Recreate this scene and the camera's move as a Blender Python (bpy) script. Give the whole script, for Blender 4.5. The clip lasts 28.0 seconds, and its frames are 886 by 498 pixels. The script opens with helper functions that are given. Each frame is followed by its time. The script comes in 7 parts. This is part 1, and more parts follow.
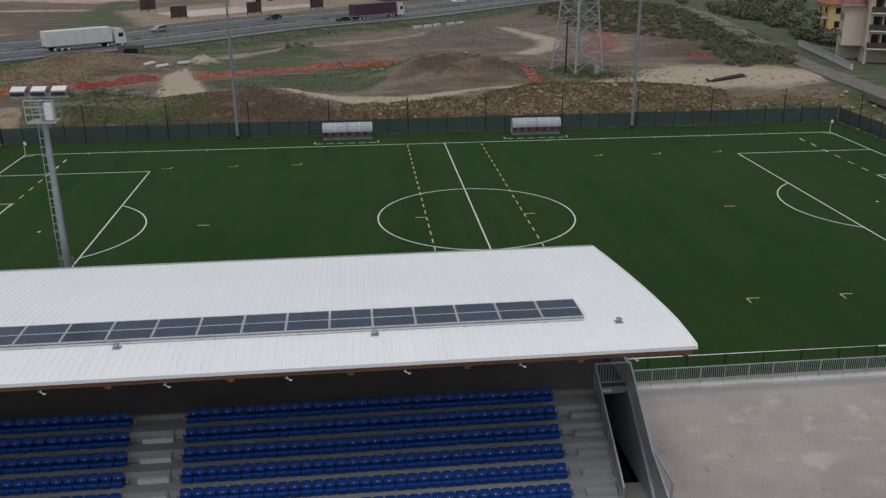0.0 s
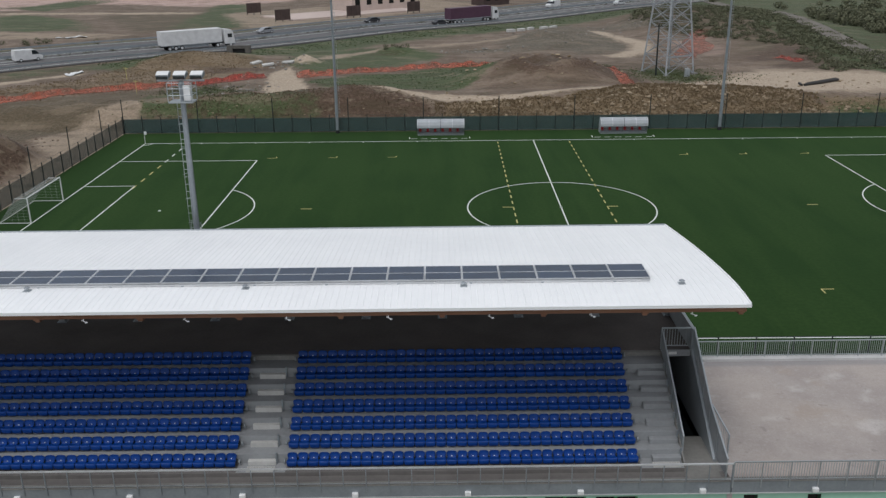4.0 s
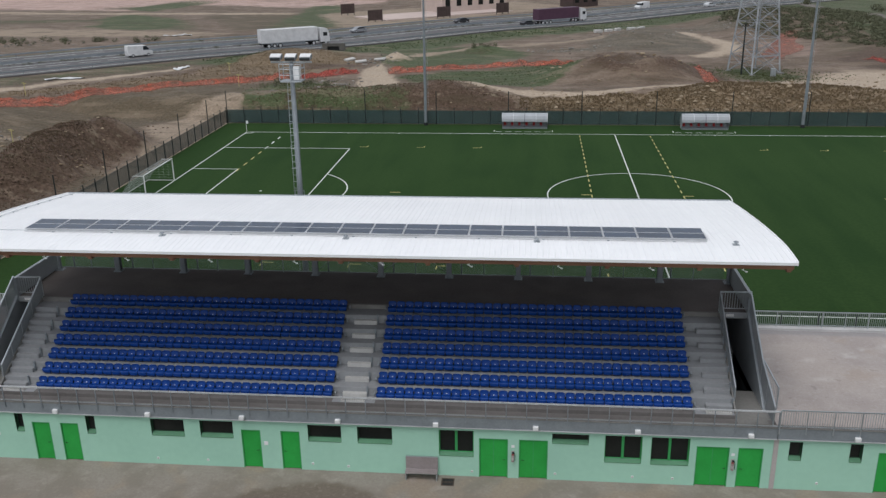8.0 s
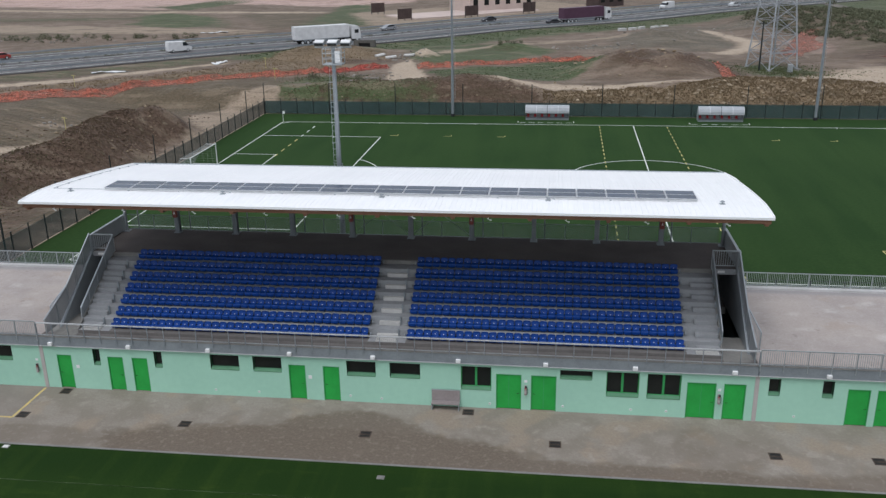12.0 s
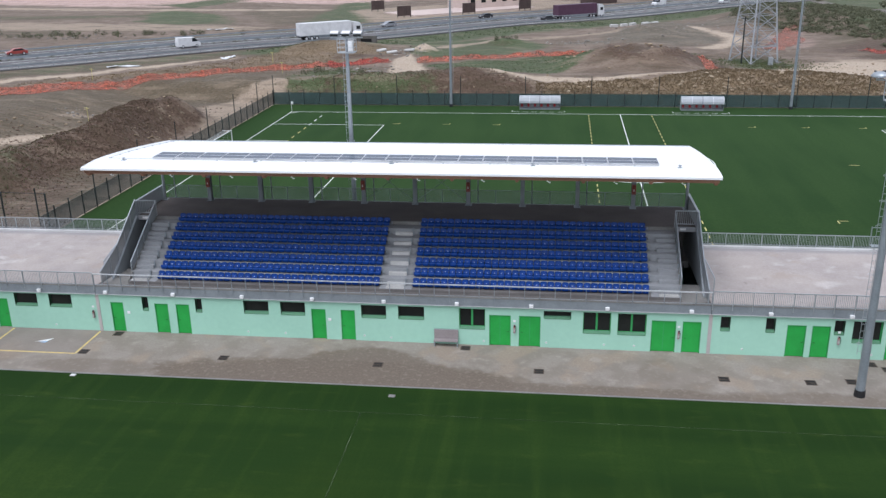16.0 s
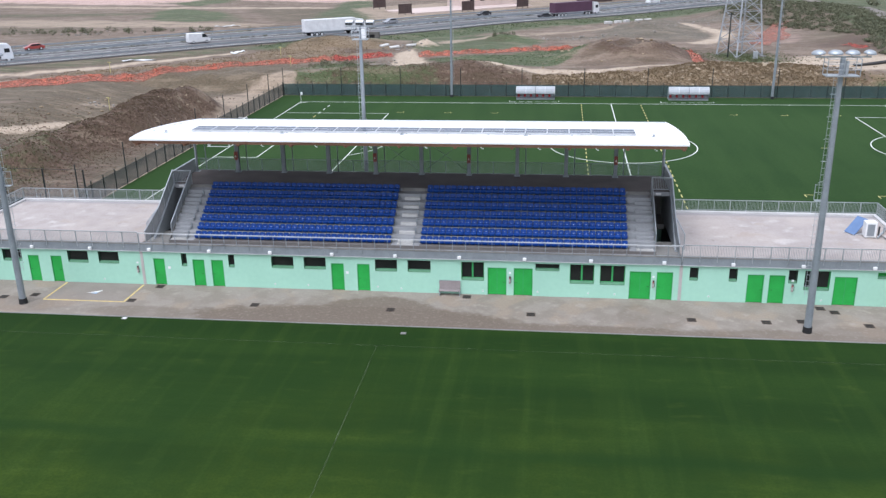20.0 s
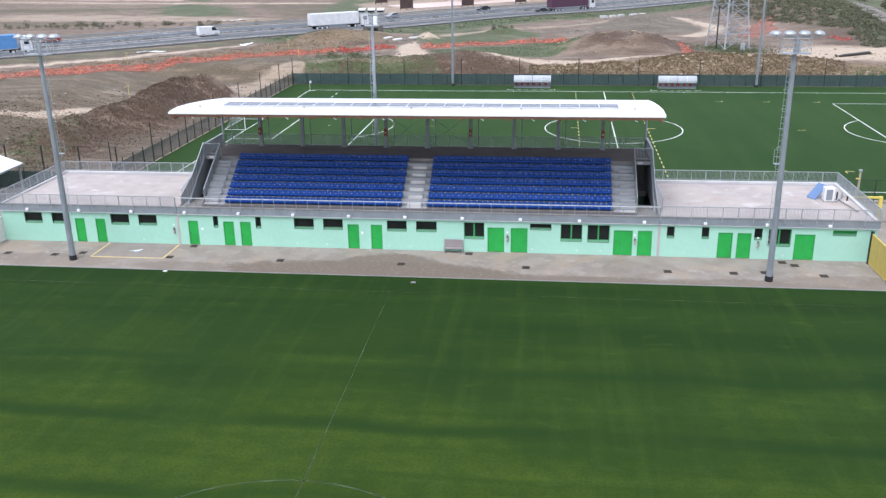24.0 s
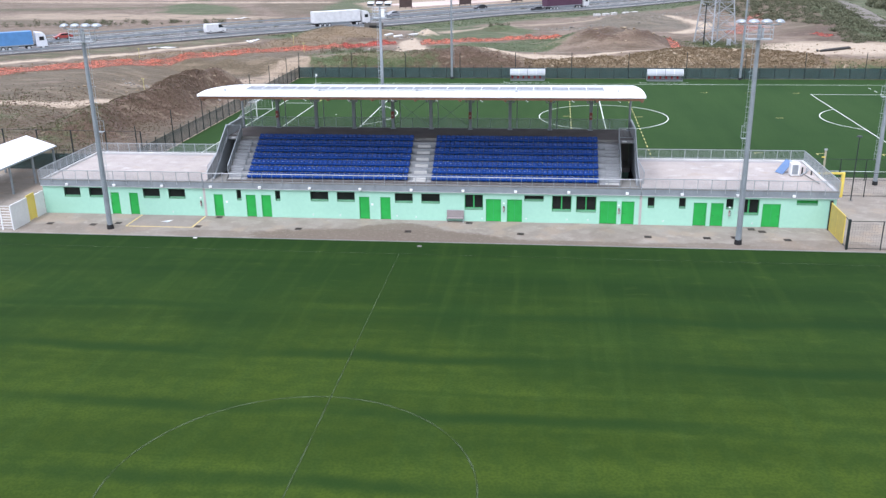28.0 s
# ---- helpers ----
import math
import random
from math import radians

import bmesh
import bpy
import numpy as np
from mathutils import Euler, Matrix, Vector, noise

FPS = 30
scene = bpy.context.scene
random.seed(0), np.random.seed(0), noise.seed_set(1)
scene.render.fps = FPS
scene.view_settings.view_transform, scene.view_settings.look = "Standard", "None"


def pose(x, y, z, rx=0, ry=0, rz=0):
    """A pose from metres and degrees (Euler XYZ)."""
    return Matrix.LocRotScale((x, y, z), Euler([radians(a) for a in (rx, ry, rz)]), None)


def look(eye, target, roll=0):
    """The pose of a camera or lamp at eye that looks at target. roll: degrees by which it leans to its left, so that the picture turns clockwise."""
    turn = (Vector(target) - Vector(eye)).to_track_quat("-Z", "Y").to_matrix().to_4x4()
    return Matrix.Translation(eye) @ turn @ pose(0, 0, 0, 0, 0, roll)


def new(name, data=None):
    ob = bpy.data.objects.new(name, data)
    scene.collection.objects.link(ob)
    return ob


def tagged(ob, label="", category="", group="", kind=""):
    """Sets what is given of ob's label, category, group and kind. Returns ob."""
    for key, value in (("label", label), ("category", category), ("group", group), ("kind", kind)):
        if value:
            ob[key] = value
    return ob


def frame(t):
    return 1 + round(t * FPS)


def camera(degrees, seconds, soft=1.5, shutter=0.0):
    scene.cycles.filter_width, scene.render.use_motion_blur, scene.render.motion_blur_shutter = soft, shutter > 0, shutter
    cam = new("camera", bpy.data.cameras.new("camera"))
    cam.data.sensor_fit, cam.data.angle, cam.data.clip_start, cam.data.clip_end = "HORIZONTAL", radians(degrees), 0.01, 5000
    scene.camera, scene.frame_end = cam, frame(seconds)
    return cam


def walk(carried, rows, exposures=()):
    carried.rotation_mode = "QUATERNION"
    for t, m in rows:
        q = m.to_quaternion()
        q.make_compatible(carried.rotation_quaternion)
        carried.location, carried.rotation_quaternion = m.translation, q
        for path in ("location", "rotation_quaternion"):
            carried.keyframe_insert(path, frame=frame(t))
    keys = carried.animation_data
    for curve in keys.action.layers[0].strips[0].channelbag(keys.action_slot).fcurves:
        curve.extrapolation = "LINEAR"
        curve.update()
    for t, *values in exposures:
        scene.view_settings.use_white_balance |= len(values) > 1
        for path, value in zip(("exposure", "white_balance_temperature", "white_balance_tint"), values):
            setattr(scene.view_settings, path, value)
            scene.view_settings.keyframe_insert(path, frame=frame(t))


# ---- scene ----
# Camera: a drone that backs away from the grandstand.
cam = camera(53.30, 28.0, soft=1.4)
ROWS = [
    (0, 5.121, -27.085, 25.457, 69.902, 0.338, -6.186),
    (0.5, 5.000, -27.814, 25.490, 69.905, 0.430, -5.613),
    (1, 4.890, -28.516, 25.500, 69.960, 0.500, -4.385),
    (1.5, 4.804, -29.166, 25.504, 70.098, 0.542, -3.422),
    (2, 4.784, -29.762, 25.495, 70.142, 0.574, -1.305),
    (2.5, 4.806, -30.331, 25.473, 70.209, 0.602, -1.178),
    (3, 4.819, -30.883, 25.454, 70.196, 0.610, -1.218),
    (3.5, 4.825, -31.416, 25.432, 70.235, 0.590, -0.905),
    (5.5, 4.908, -34.152, 25.311, 70.431, 0.764, 1.262),
    (6, 4.947, -34.837, 25.262, 70.457, 0.830, 1.190),
    (6.5, 4.970, -35.438, 25.190, 70.507, 0.859, 3.903),
    (7, 5.033, -35.996, 25.123, 70.550, 0.872, 5.153),
    (7.5, 5.106, -36.578, 25.080, 70.565, 0.865, 5.220),
    (8, 5.159, -37.230, 25.037, 70.590, 0.845, 5.329),
    (8.5, 5.248, -37.906, 24.979, 70.609, 0.855, 5.623),
    (9, 5.377, -38.557, 24.920, 70.618, 0.885, 6.975),
    (9.5, 5.475, -39.231, 24.887, 70.657, 0.896, 6.996),
    (10, 5.544, -39.979, 24.869, 70.717, 0.901, 7.051),
    (10.5, 5.644, -40.817, 24.852, 70.716, 0.914, 7.074),
    (11, 5.762, -41.740, 24.837, 70.728, 0.909, 7.066),
    (11.5, 5.863, -42.729, 24.834, 70.737, 0.886, 7.082),
    (12, 5.948, -43.762, 24.863, 70.691, 0.864, 7.115),
    (12.5, 6.032, -44.802, 24.921, 70.684, 0.835, 7.117),
    (14.5, 6.556, -49.142, 25.159, 70.590, 0.944, 6.986),
    (15, 6.672, -50.203, 25.193, 70.604, 0.955, 6.980),
    (15.5, 6.776, -51.306, 25.217, 70.610, 0.949, 6.964),
    (16, 6.869, -52.404, 25.245, 70.572, 0.934, 6.964),
    (16.5, 6.950, -53.461, 25.276, 70.564, 0.920, 6.935),
    (17, 7.035, -54.502, 25.296, 70.573, 0.917, 6.942),
    (17.5, 7.126, -55.562, 25.306, 70.524, 0.927, 6.947),
    (18, 7.216, -56.631, 25.299, 70.524, 0.938, 6.937),
    (18.5, 7.307, -57.699, 25.273, 70.559, 0.947, 6.934),
    (19, 7.385, -58.772, 25.240, 70.566, 0.949, 6.918),
    (19.5, 7.445, -59.837, 25.207, 70.553, 0.941, 6.887),
    (20, 7.506, -60.914, 25.170, 70.579, 0.922, 6.880),
    (20.5, 7.562, -62.005, 25.137, 70.556, 0.902, 6.854),
    (21, 7.613, -63.055, 25.096, 70.521, 0.893, 6.838),
    (21.5, 7.669, -64.058, 25.026, 70.493, 0.879, 6.872),
    (22, 7.738, -65.105, 24.977, 70.490, 0.865, 6.839),
    (22.5, 7.839, -66.280, 25.016, 70.442, 0.884, 6.842),
    (24.5, 8.093, -70.413, 25.032, 70.426, 0.878, 6.779),
    (25, 8.157, -71.423, 25.000, 70.405, 0.875, 6.739),
    (25.5, 8.234, -72.423, 24.972, 70.414, 0.885, 6.729),
    (26, 8.314, -73.443, 24.936, 70.427, 0.888, 6.727),
    (26.5, 8.385, -74.505, 24.891, 70.452, 0.890, 6.702),
    (27, 8.431, -75.596, 24.861, 70.495, 0.894, 6.694),
    (27.5, 8.456, -76.656, 24.867, 70.506, 0.886, 6.669),
    (28, 8.472, -77.658, 24.911, 70.493, 0.873, 6.594),
]
EXPOSURE = [(0.0, -0.4, 6250, 10), (3.0, -0.18, 6200, 10), (6.0, 0.0, 6150, 10), (8.0, 0.02, 6150, 11), (12.0, 0.16, 6000, 11), (15.0, 0.48, 5840, 13), (20.0, 0.91, 5780, 14), (25.0, 1.14, 5750, 15), (28.0, 1.21, 5720, 15)]
walk(cam, [(r[0], pose(*r[1:])) for r in ROWS], EXPOSURE)

# Light: a bright overcast sky with a wide, weak sun behind cloud.
world = bpy.data.worlds.new("overcast_sky")
scene.world = world
world.use_nodes = True
wn, wl = world.node_tree.nodes, world.node_tree.links
sky = wn.new("ShaderNodeTexSky")
sky.sky_type, sky.sun_disc = "NISHITA", False
sky.sun_elevation, sky.sun_rotation = radians(66), radians(200)
sky.dust_density, sky.air_density = 2.5, 1.4
grey = wn.new("ShaderNodeHueSaturation")
grey.inputs["Saturation"].default_value = 0.18
wl.new(sky.outputs["Color"], grey.inputs["Color"])
wl.new(grey.outputs["Color"], wn["Background"].inputs["Color"])
wn["Background"].inputs["Strength"].default_value = 0.13
sun = new("sun", bpy.data.lights.new("sun", "SUN"))
sun.data.energy, sun.data.angle, sun.data.color = 0.9, radians(25), (1.0, 0.97, 0.93)
sun.matrix_world = look((-13, -36, 80), (0, 0, 0))


# ---- materials ----
def mat(name, a, b=None, rough=0.7, metal=0.0, scale=1.0, fine=12.0, bump=0.0, stretch=(1, 1, 1), rnd=0.0, spec=0.4, gain=0.5, alpha=1.0, holes=0.0):
    """A surface whose colour wanders between a and b at two scales, with fine relief."""
    m = bpy.data.materials.new(name)
    m.use_nodes = True
    n, l = m.node_tree.nodes, m.node_tree.links
    p = n["Principled BSDF"]
    p.inputs["Roughness"].default_value = rough
    p.inputs["Metallic"].default_value = metal
    p.inputs["Specular IOR Level"].default_value = spec
    p.inputs["Alpha"].default_value = alpha
    b = b or tuple(c * 0.82 for c in a)
    geo = n.new("ShaderNodeNewGeometry")
    mp = n.new("ShaderNodeMapping")
    mp.inputs["Scale"].default_value = stretch
    l.new(geo.outputs["Position"], mp.inputs["Vector"])
    big, small = n.new("ShaderNodeTexNoise"), n.new("ShaderNodeTexNoise")
    for t, s, d in ((big, scale, 4), (small, fine, 3)):
        t.inputs["Scale"].default_value, t.inputs["Detail"].default_value = s, d
        l.new(mp.outputs["Vector"], t.inputs["Vector"])
    add = n.new("ShaderNodeMath")
    add.operation = "MULTIPLY_ADD"
    l.new(small.outputs["Fac"], add.inputs[0])
    add.inputs[1].default_value = gain
    l.new(big.outputs["Fac"], add.inputs[2])
    ramp = n.new("ShaderNodeMapRange")
    ramp.inputs["From Min"].default_value, ramp.inputs["From Max"].default_value = 0.3 + gain * 0.5, 0.7 + gain * 0.5
    l.new(add.outputs[0], ramp.inputs["Value"])
    mix = n.new("ShaderNodeMix")
    mix.data_type = "RGBA"
    mix.inputs["A"].default_value, mix.inputs["B"].default_value = (*a, 1), (*b, 1)
    l.new(ramp.outputs["Result"], mix.inputs["Factor"])
    out = mix.outputs["Result"]
    if rnd:
        info = n.new("ShaderNodeObjectInfo")
        hs = n.new("ShaderNodeHueSaturation")
        mr = n.new("ShaderNodeMapRange")
        mr.inputs["To Min"].default_value, mr.inputs["To Max"].default_value = 1 - rnd, 1 + rnd
        l.new(info.outputs["Random"], mr.inputs["Value"])
        l.new(mr.outputs["Result"], hs.inputs["Value"])
        l.new(out, hs.inputs["Color"])
        out = hs.outputs["Color"]
    l.new(out, p.inputs["Base Color"])
    if holes:
        lace = n.new("ShaderNodeTexNoise")
        lace.inputs["Scale"].default_value, lace.inputs["Detail"].default_value = holes, 6
        l.new(geo.outputs["Position"], lace.inputs["Vector"])
        cut = n.new("ShaderNodeMapRange")
        cut.inputs["From Min"].default_value, cut.inputs["From Max"].default_value = 0.35, 0.62
        cut.inputs["To Min"].default_value, cut.inputs["To Max"].default_value = 0.1, alpha
        l.new(lace.outputs["Fac"], cut.inputs["Value"])
        l.new(cut.outputs["Result"], p.inputs["Alpha"])
    if bump:
        bp = n.new("ShaderNodeBump")
        bp.inputs["Strength"].default_value, bp.inputs["Distance"].default_value = bump, 0.05
        l.new(small.outputs["Fac"], bp.inputs["Height"])
        l.new(bp.outputs["Normal"], p.inputs["Normal"])
    return m


class Coat:
    """A layered ground surface built from noises, soft steps and mixes."""
    def __init__(self, name, rough=0.95, spec=0.1, sheen=0.0):
        self.m = bpy.data.materials.new(name)
        self.m.use_nodes = True
        self.n, self.l = self.m.node_tree.nodes, self.m.node_tree.links
        self.p = self.n["Principled BSDF"]
        self.p.inputs["Roughness"].default_value, self.p.inputs["Specular IOR Level"].default_value = rough, spec
        self.p.inputs["Sheen Weight"].default_value, self.p.inputs["Sheen Roughness"].default_value = sheen, 0.4
        self.p.inputs["Sheen Tint"].default_value = (0.42, 0.75, 0.3, 1)
        self.geo = self.n.new("ShaderNodeNewGeometry")
        self.xyz = self.n.new("ShaderNodeSeparateXYZ")
        self.l.new(self.geo.outputs["Position"], self.xyz.inputs["Vector"])

    def noise(self, scale, detail=4, stretch=(1, 1, 1), turn=0.0):
        mp, t = self.n.new("ShaderNodeMapping"), self.n.new("ShaderNodeTexNoise")
        mp.inputs["Scale"].default_value = stretch
        mp.inputs["Rotation"].default_value = (0, 0, radians(turn))
        self.l.new(self.geo.outputs["Position"], mp.inputs["Vector"])
        self.l.new(mp.outputs["Vector"], t.inputs["Vector"])
        t.inputs["Scale"].default_value, t.inputs["Detail"].default_value = scale, detail
        return t.outputs["Fac"]

    def step(self, v, lo, hi, a=0.0, b=1.0):
        r = self.n.new("ShaderNodeMapRange")
        r.interpolation_type = "SMOOTHSTEP"
        for k, x in (("From Min", lo), ("From Max", hi), ("To Min", a), ("To Max", b)):
            r.inputs[k].default_value = x
        self.l.new(v, r.inputs["Value"])
        return r.outputs["Result"]

    def calc(self, op, a, b):
        q = self.n.new("ShaderNodeMath")
        q.operation = op
        for k, x in enumerate((a, b)):
            if isinstance(x, float):
                q.inputs[k].default_value = x
            else:
                self.l.new(x, q.inputs[k])
        return q.outputs[0]

    def mix(self, f, a, b):
        x = self.n.new("ShaderNodeMix")
        x.data_type = "RGBA"
        for k, v in (("Factor", f), ("A", a), ("B", b)):
            if isinstance(v, tuple):
                x.inputs[k].default_value = (*v, 1)
            elif isinstance(v, float):
                x.inputs[k].default_value = v
            else:
                self.l.new(v, x.inputs[k])
        return x.outputs["Result"]

    def done(self, colour, relief=None, strength=0.3):
        self.l.new(colour, self.p.inputs["Base Color"])
        if relief is not None:
            b = self.n.new("ShaderNodeBump")
            b.inputs["Strength"].default_value, b.inputs["Distance"].default_value = strength, 0.05
            self.l.new(relief, b.inputs["Height"])
            self.l.new(b.outputs["Normal"], self.p.inputs["Normal"])
        return self.m


def grass_coat():
    """Mown grass: darker near the stand, yellower in the middle, with uneven mowing bands and scuffs."""
    c = Coat("mown_grass")
    bands = c.step(c.noise(0.32, 5, (0.06, 1, 1), 2), 0.34, 0.66)
    wave = c.noise(0.2, 1.6, (0.12, 1, 1), 3)
    ridge = c.step(c.calc("ABSOLUTE", c.calc("SUBTRACT", wave, 0.5), 0.0), 0.034, 0.002)
    passes = c.step(c.noise(0.9, 4, (1, 0.07, 1), -6), 0.5, 0.66)
    mottle = c.step(c.noise(0.75, 6), 0.4, 0.62)
    ruts = c.step(c.noise(0.5, 4, (0.035, 1, 1), -3), 0.6, 0.68)
    blot = c.step(c.noise(0.09, 5), 0.38, 0.62)
    fine = c.noise(6, 5)
    scuff = c.step(c.noise(1.1, 6, (0.35, 1, 1), 12), 0.58, 0.72)
    mid = c.step(c.calc("ADD", c.xyz.outputs["Y"], c.calc("MULTIPLY", blot, 9.0)), -9.0, -34.0)
    drift = c.calc("MULTIPLY", c.noise(0.06, 3, (1, 0.5, 1)), 2.6)
    gap = c.calc("PINGPONG", c.calc("ADD", c.calc("ADD", c.xyz.outputs["Y"], 27.0), drift), 3.5)
    overlap = c.calc("MULTIPLY", c.step(gap, 1.0, 0.1), c.step(c.noise(0.11, 4, (0.5, 1, 1)), 0.34, 0.56, 0.25, 1.0))
    overlap = c.calc("MULTIPLY", overlap, c.step(c.xyz.outputs["Y"], -10.0, -26.0, 0.25, 1.0))
    slant = c.step(c.noise(0.8, 3, (1, 0.05, 1), 14), 0.54, 0.66)
    green = c.mix(bands, (0.0122, 0.0315, 0.0056), (0.0185, 0.0425, 0.0072))
    yellow = c.mix(bands, (0.0285, 0.0508, 0.006), (0.045, 0.072, 0.0082))
    col = c.mix(mid, green, yellow)
    col = c.mix(c.calc("MULTIPLY", passes, 0.25), col, (0.034, 0.064, 0.011))
    col = c.mix(c.calc("MULTIPLY", mottle, 0.3), col, (0.0125, 0.034, 0.006))
    col = c.mix(c.calc("MULTIPLY", ridge, 0.12), col, (0.0085, 0.027, 0.0052))
    col = c.mix(c.calc("MULTIPLY", slant, 0.16), col, (0.04, 0.072, 0.011))
    col = c.mix(c.calc("MULTIPLY", ruts, 0.25), col, (0.012, 0.034, 0.0055))
    col = c.mix(c.calc("MULTIPLY", scuff, 0.22), col, (0.052, 0.082, 0.014))
    col = c.mix(c.step(fine, 0.4, 0.62, 0.0, 0.3), col, (0.013, 0.034, 0.0048))
    col = c.mix(c.calc("MULTIPLY", overlap, 0.72), col, (0.0105, 0.031, 0.0058))
    return c.done(col, fine, 0.4)


def turf_coat():
    """Artificial turf with faint brushed streaks and blotches."""
    # The turf's sheen also stands in for pale haze at low view angles.
    c = Coat("artificial_turf", sheen=0.065)
    streak = c.step(c.noise(0.3, 5, (1, 0.12, 1), 20), 0.38, 0.64)
    blot = c.step(c.noise(0.07, 4), 0.35, 0.65)
    fine = c.noise(3, 5)
    col = c.mix(blot, (0.0159, 0.0400, 0.0094), (0.0217, 0.0488, 0.0117))
    col = c.mix(c.calc("MULTIPLY", streak, 0.5), col, (0.0291, 0.0592, 0.0150))
    col = c.mix(c.step(c.noise(0.5, 5, (1, 0.1, 1), -38), 0.55, 0.7, 0.0, 0.35), col, (0.0121, 0.0336, 0.0078))
    return c.done(c.mix(c.step(fine, 0.4, 0.6, 0.0, 0.35), col, (0.0128, 0.0336, 0.0074)), fine, 0.2)


def paving_coat():
    """Pale paving with tan dirt and sharp-edged damp patches towards the grass."""
    c = Coat("stained_paving", 0.85, 0.3)
    speck = c.noise(7, 5)
    cloud = c.step(c.noise(0.5, 5), 0.4, 0.6)
    col = c.mix(cloud, (0.272, 0.241, 0.204), (0.226, 0.197, 0.162))
    col = c.mix(c.step(c.noise(0.3, 6), 0.52, 0.62, 0.0, 0.7), col, (0.3, 0.24, 0.18))
    col = c.mix(c.step(c.noise(0.9, 6, (1, 1, 1), 30), 0.56, 0.7, 0.0, 0.6), col, (0.345, 0.305, 0.262))
    ragged = c.calc("ADD", c.calc("MULTIPLY", c.calc("SUBTRACT", c.noise(0.35, 3), 0.5), 1.5), c.calc("MULTIPLY", c.calc("SUBTRACT", c.noise(1.6, 6), 0.5), 0.7))
    damp = None
    for cx, cy, rx, ry, deep in ((-6.0, -5.4, 11.0, 2.5, 0.9), (-4.6, -3.2, 3.6, 1.9, 0.8), (14.6, -3.6, 2.2, 2.2, 0.3), (9.0, -6.5, 13.0, 1.5, 0.8), (23.0, -6.4, 9.0, 1.5, 0.65), (31.0, -5.4, 6.0, 1.8, 0.5), (-21.6, -5.2, 4.2, 0.9, 0.45), (-34.0, -4.6, 6.5, 1.3, 0.4)):
        u = c.calc("MULTIPLY", c.calc("SUBTRACT", c.xyz.outputs["X"], cx), 1.0 / rx)
        v = c.calc("MULTIPLY", c.calc("SUBTRACT", c.xyz.outputs["Y"], cy), 1.0 / ry)
        r2 = c.calc("ADD", c.calc("ADD", c.calc("MULTIPLY", u, u), c.calc("MULTIPLY", v, v)), ragged)
        one = c.step(r2, 1.5, 0.82, 0.0, deep)
        damp = one if damp is None else c.calc("MAXIMUM", damp, one)
    col = c.mix(damp, col, (0.132, 0.103, 0.077))
    rim = c.step(c.noise(3.2, 5), 0.55, 0.66, 0.0, 0.22)
    col = c.mix(rim, col, (0.34, 0.3, 0.255))
    bay = c.calc("MULTIPLY", c.calc("MULTIPLY", c.step(c.xyz.outputs["X"], -30.1, -30.0), c.step(c.xyz.outputs["X"], -23.75, -23.85)), c.step(c.xyz.outputs["Y"], -3.6, -3.5))
    col = c.mix(c.calc("MULTIPLY", bay, 0.55), col, (0.215, 0.188, 0.165))
    col = c.mix(c.step(c.noise(1.3, 7), 0.62, 0.7, 0.0, 0.3), col, (0.2, 0.165, 0.13))
    return c.done(c.mix(c.step(speck, 0.42, 0.62, 0.0, 0.3), col, (0.21, 0.175, 0.14)), speck, 0.5)


def screed_coat():
    """Rough pale screed with whitish and tan patches and a darker grey strip along the back."""
    c = Coat("terrace_screed", 0.9, 0.3)
    speck = c.noise(16, 5)
    col = c.mix(c.step(c.noise(0.8, 6), 0.35, 0.65), (0.395, 0.352, 0.325), (0.35, 0.308, 0.284))
    col = c.mix(c.step(c.noise(0.22, 5, (1, 1, 1), 70), 0.46, 0.62, 0.0, 0.55), col, (0.44, 0.385, 0.345))
    col = c.mix(c.step(c.noise(0.5, 7), 0.58, 0.74, 0.0, 0.7), col, (0.56, 0.525, 0.5))
    col = c.mix(c.step(c.noise(0.4, 6, (1, 1, 1), 40), 0.58, 0.7, 0.0, 0.55), col, (0.37, 0.305, 0.25))
    col = c.mix(c.step(c.noise(1.7, 7), 0.66, 0.72, 0.0, 0.5), col, (0.24, 0.21, 0.195))
    grit = c.noise(6, 6)
    col = c.mix(c.step(grit, 0.54, 0.68, 0.0, 0.25), col, (0.5, 0.46, 0.435))
    col = c.mix(c.step(grit, 0.44, 0.32, 0.0, 0.25), col, (0.28, 0.245, 0.22))
    foot = c.step(c.xyz.outputs["Y"], 10.2, 10.7, 0.0, 0.6)
    col = c.mix(foot, col, (0.25, 0.25, 0.26))
    return c.done(c.mix(c.step(speck, 0.48, 0.64, 0.0, 0.25), col, (0.28, 0.245, 0.225)), speck, 0.5)


M_GRASS, M_TURF, M_PAVE, M_TERRACE = grass_coat(), turf_coat(), paving_coat(), screed_coat()
M_GREEN_WALL = mat("mint_plaster", (0.362, 0.608, 0.47), (0.326, 0.558, 0.43), 0.85, scale=0.25, fine=3, bump=0.1)
M_WHITE_WALL = mat("white_plaster", (0.72, 0.71, 0.69), (0.6, 0.59, 0.57), 0.85, scale=0.4, fine=5)
M_UPSTAND = mat("grey_white_plaster", (0.56, 0.55, 0.54), (0.45, 0.44, 0.43), 0.85, scale=0.6, fine=6)
M_DOOR = mat("green_door_paint", (0.03, 0.36, 0.06), (0.025, 0.31, 0.05), 0.45, scale=1, fine=9, rnd=0.05)
M_FRAME = mat("green_frame_paint", (0.05, 0.33, 0.1), (0.04, 0.28, 0.08), 0.5)
M_CONC = mat("bare_concrete", (0.25, 0.243, 0.225), (0.18, 0.175, 0.163), 0.9, scale=0.5, fine=6, bump=0.25)
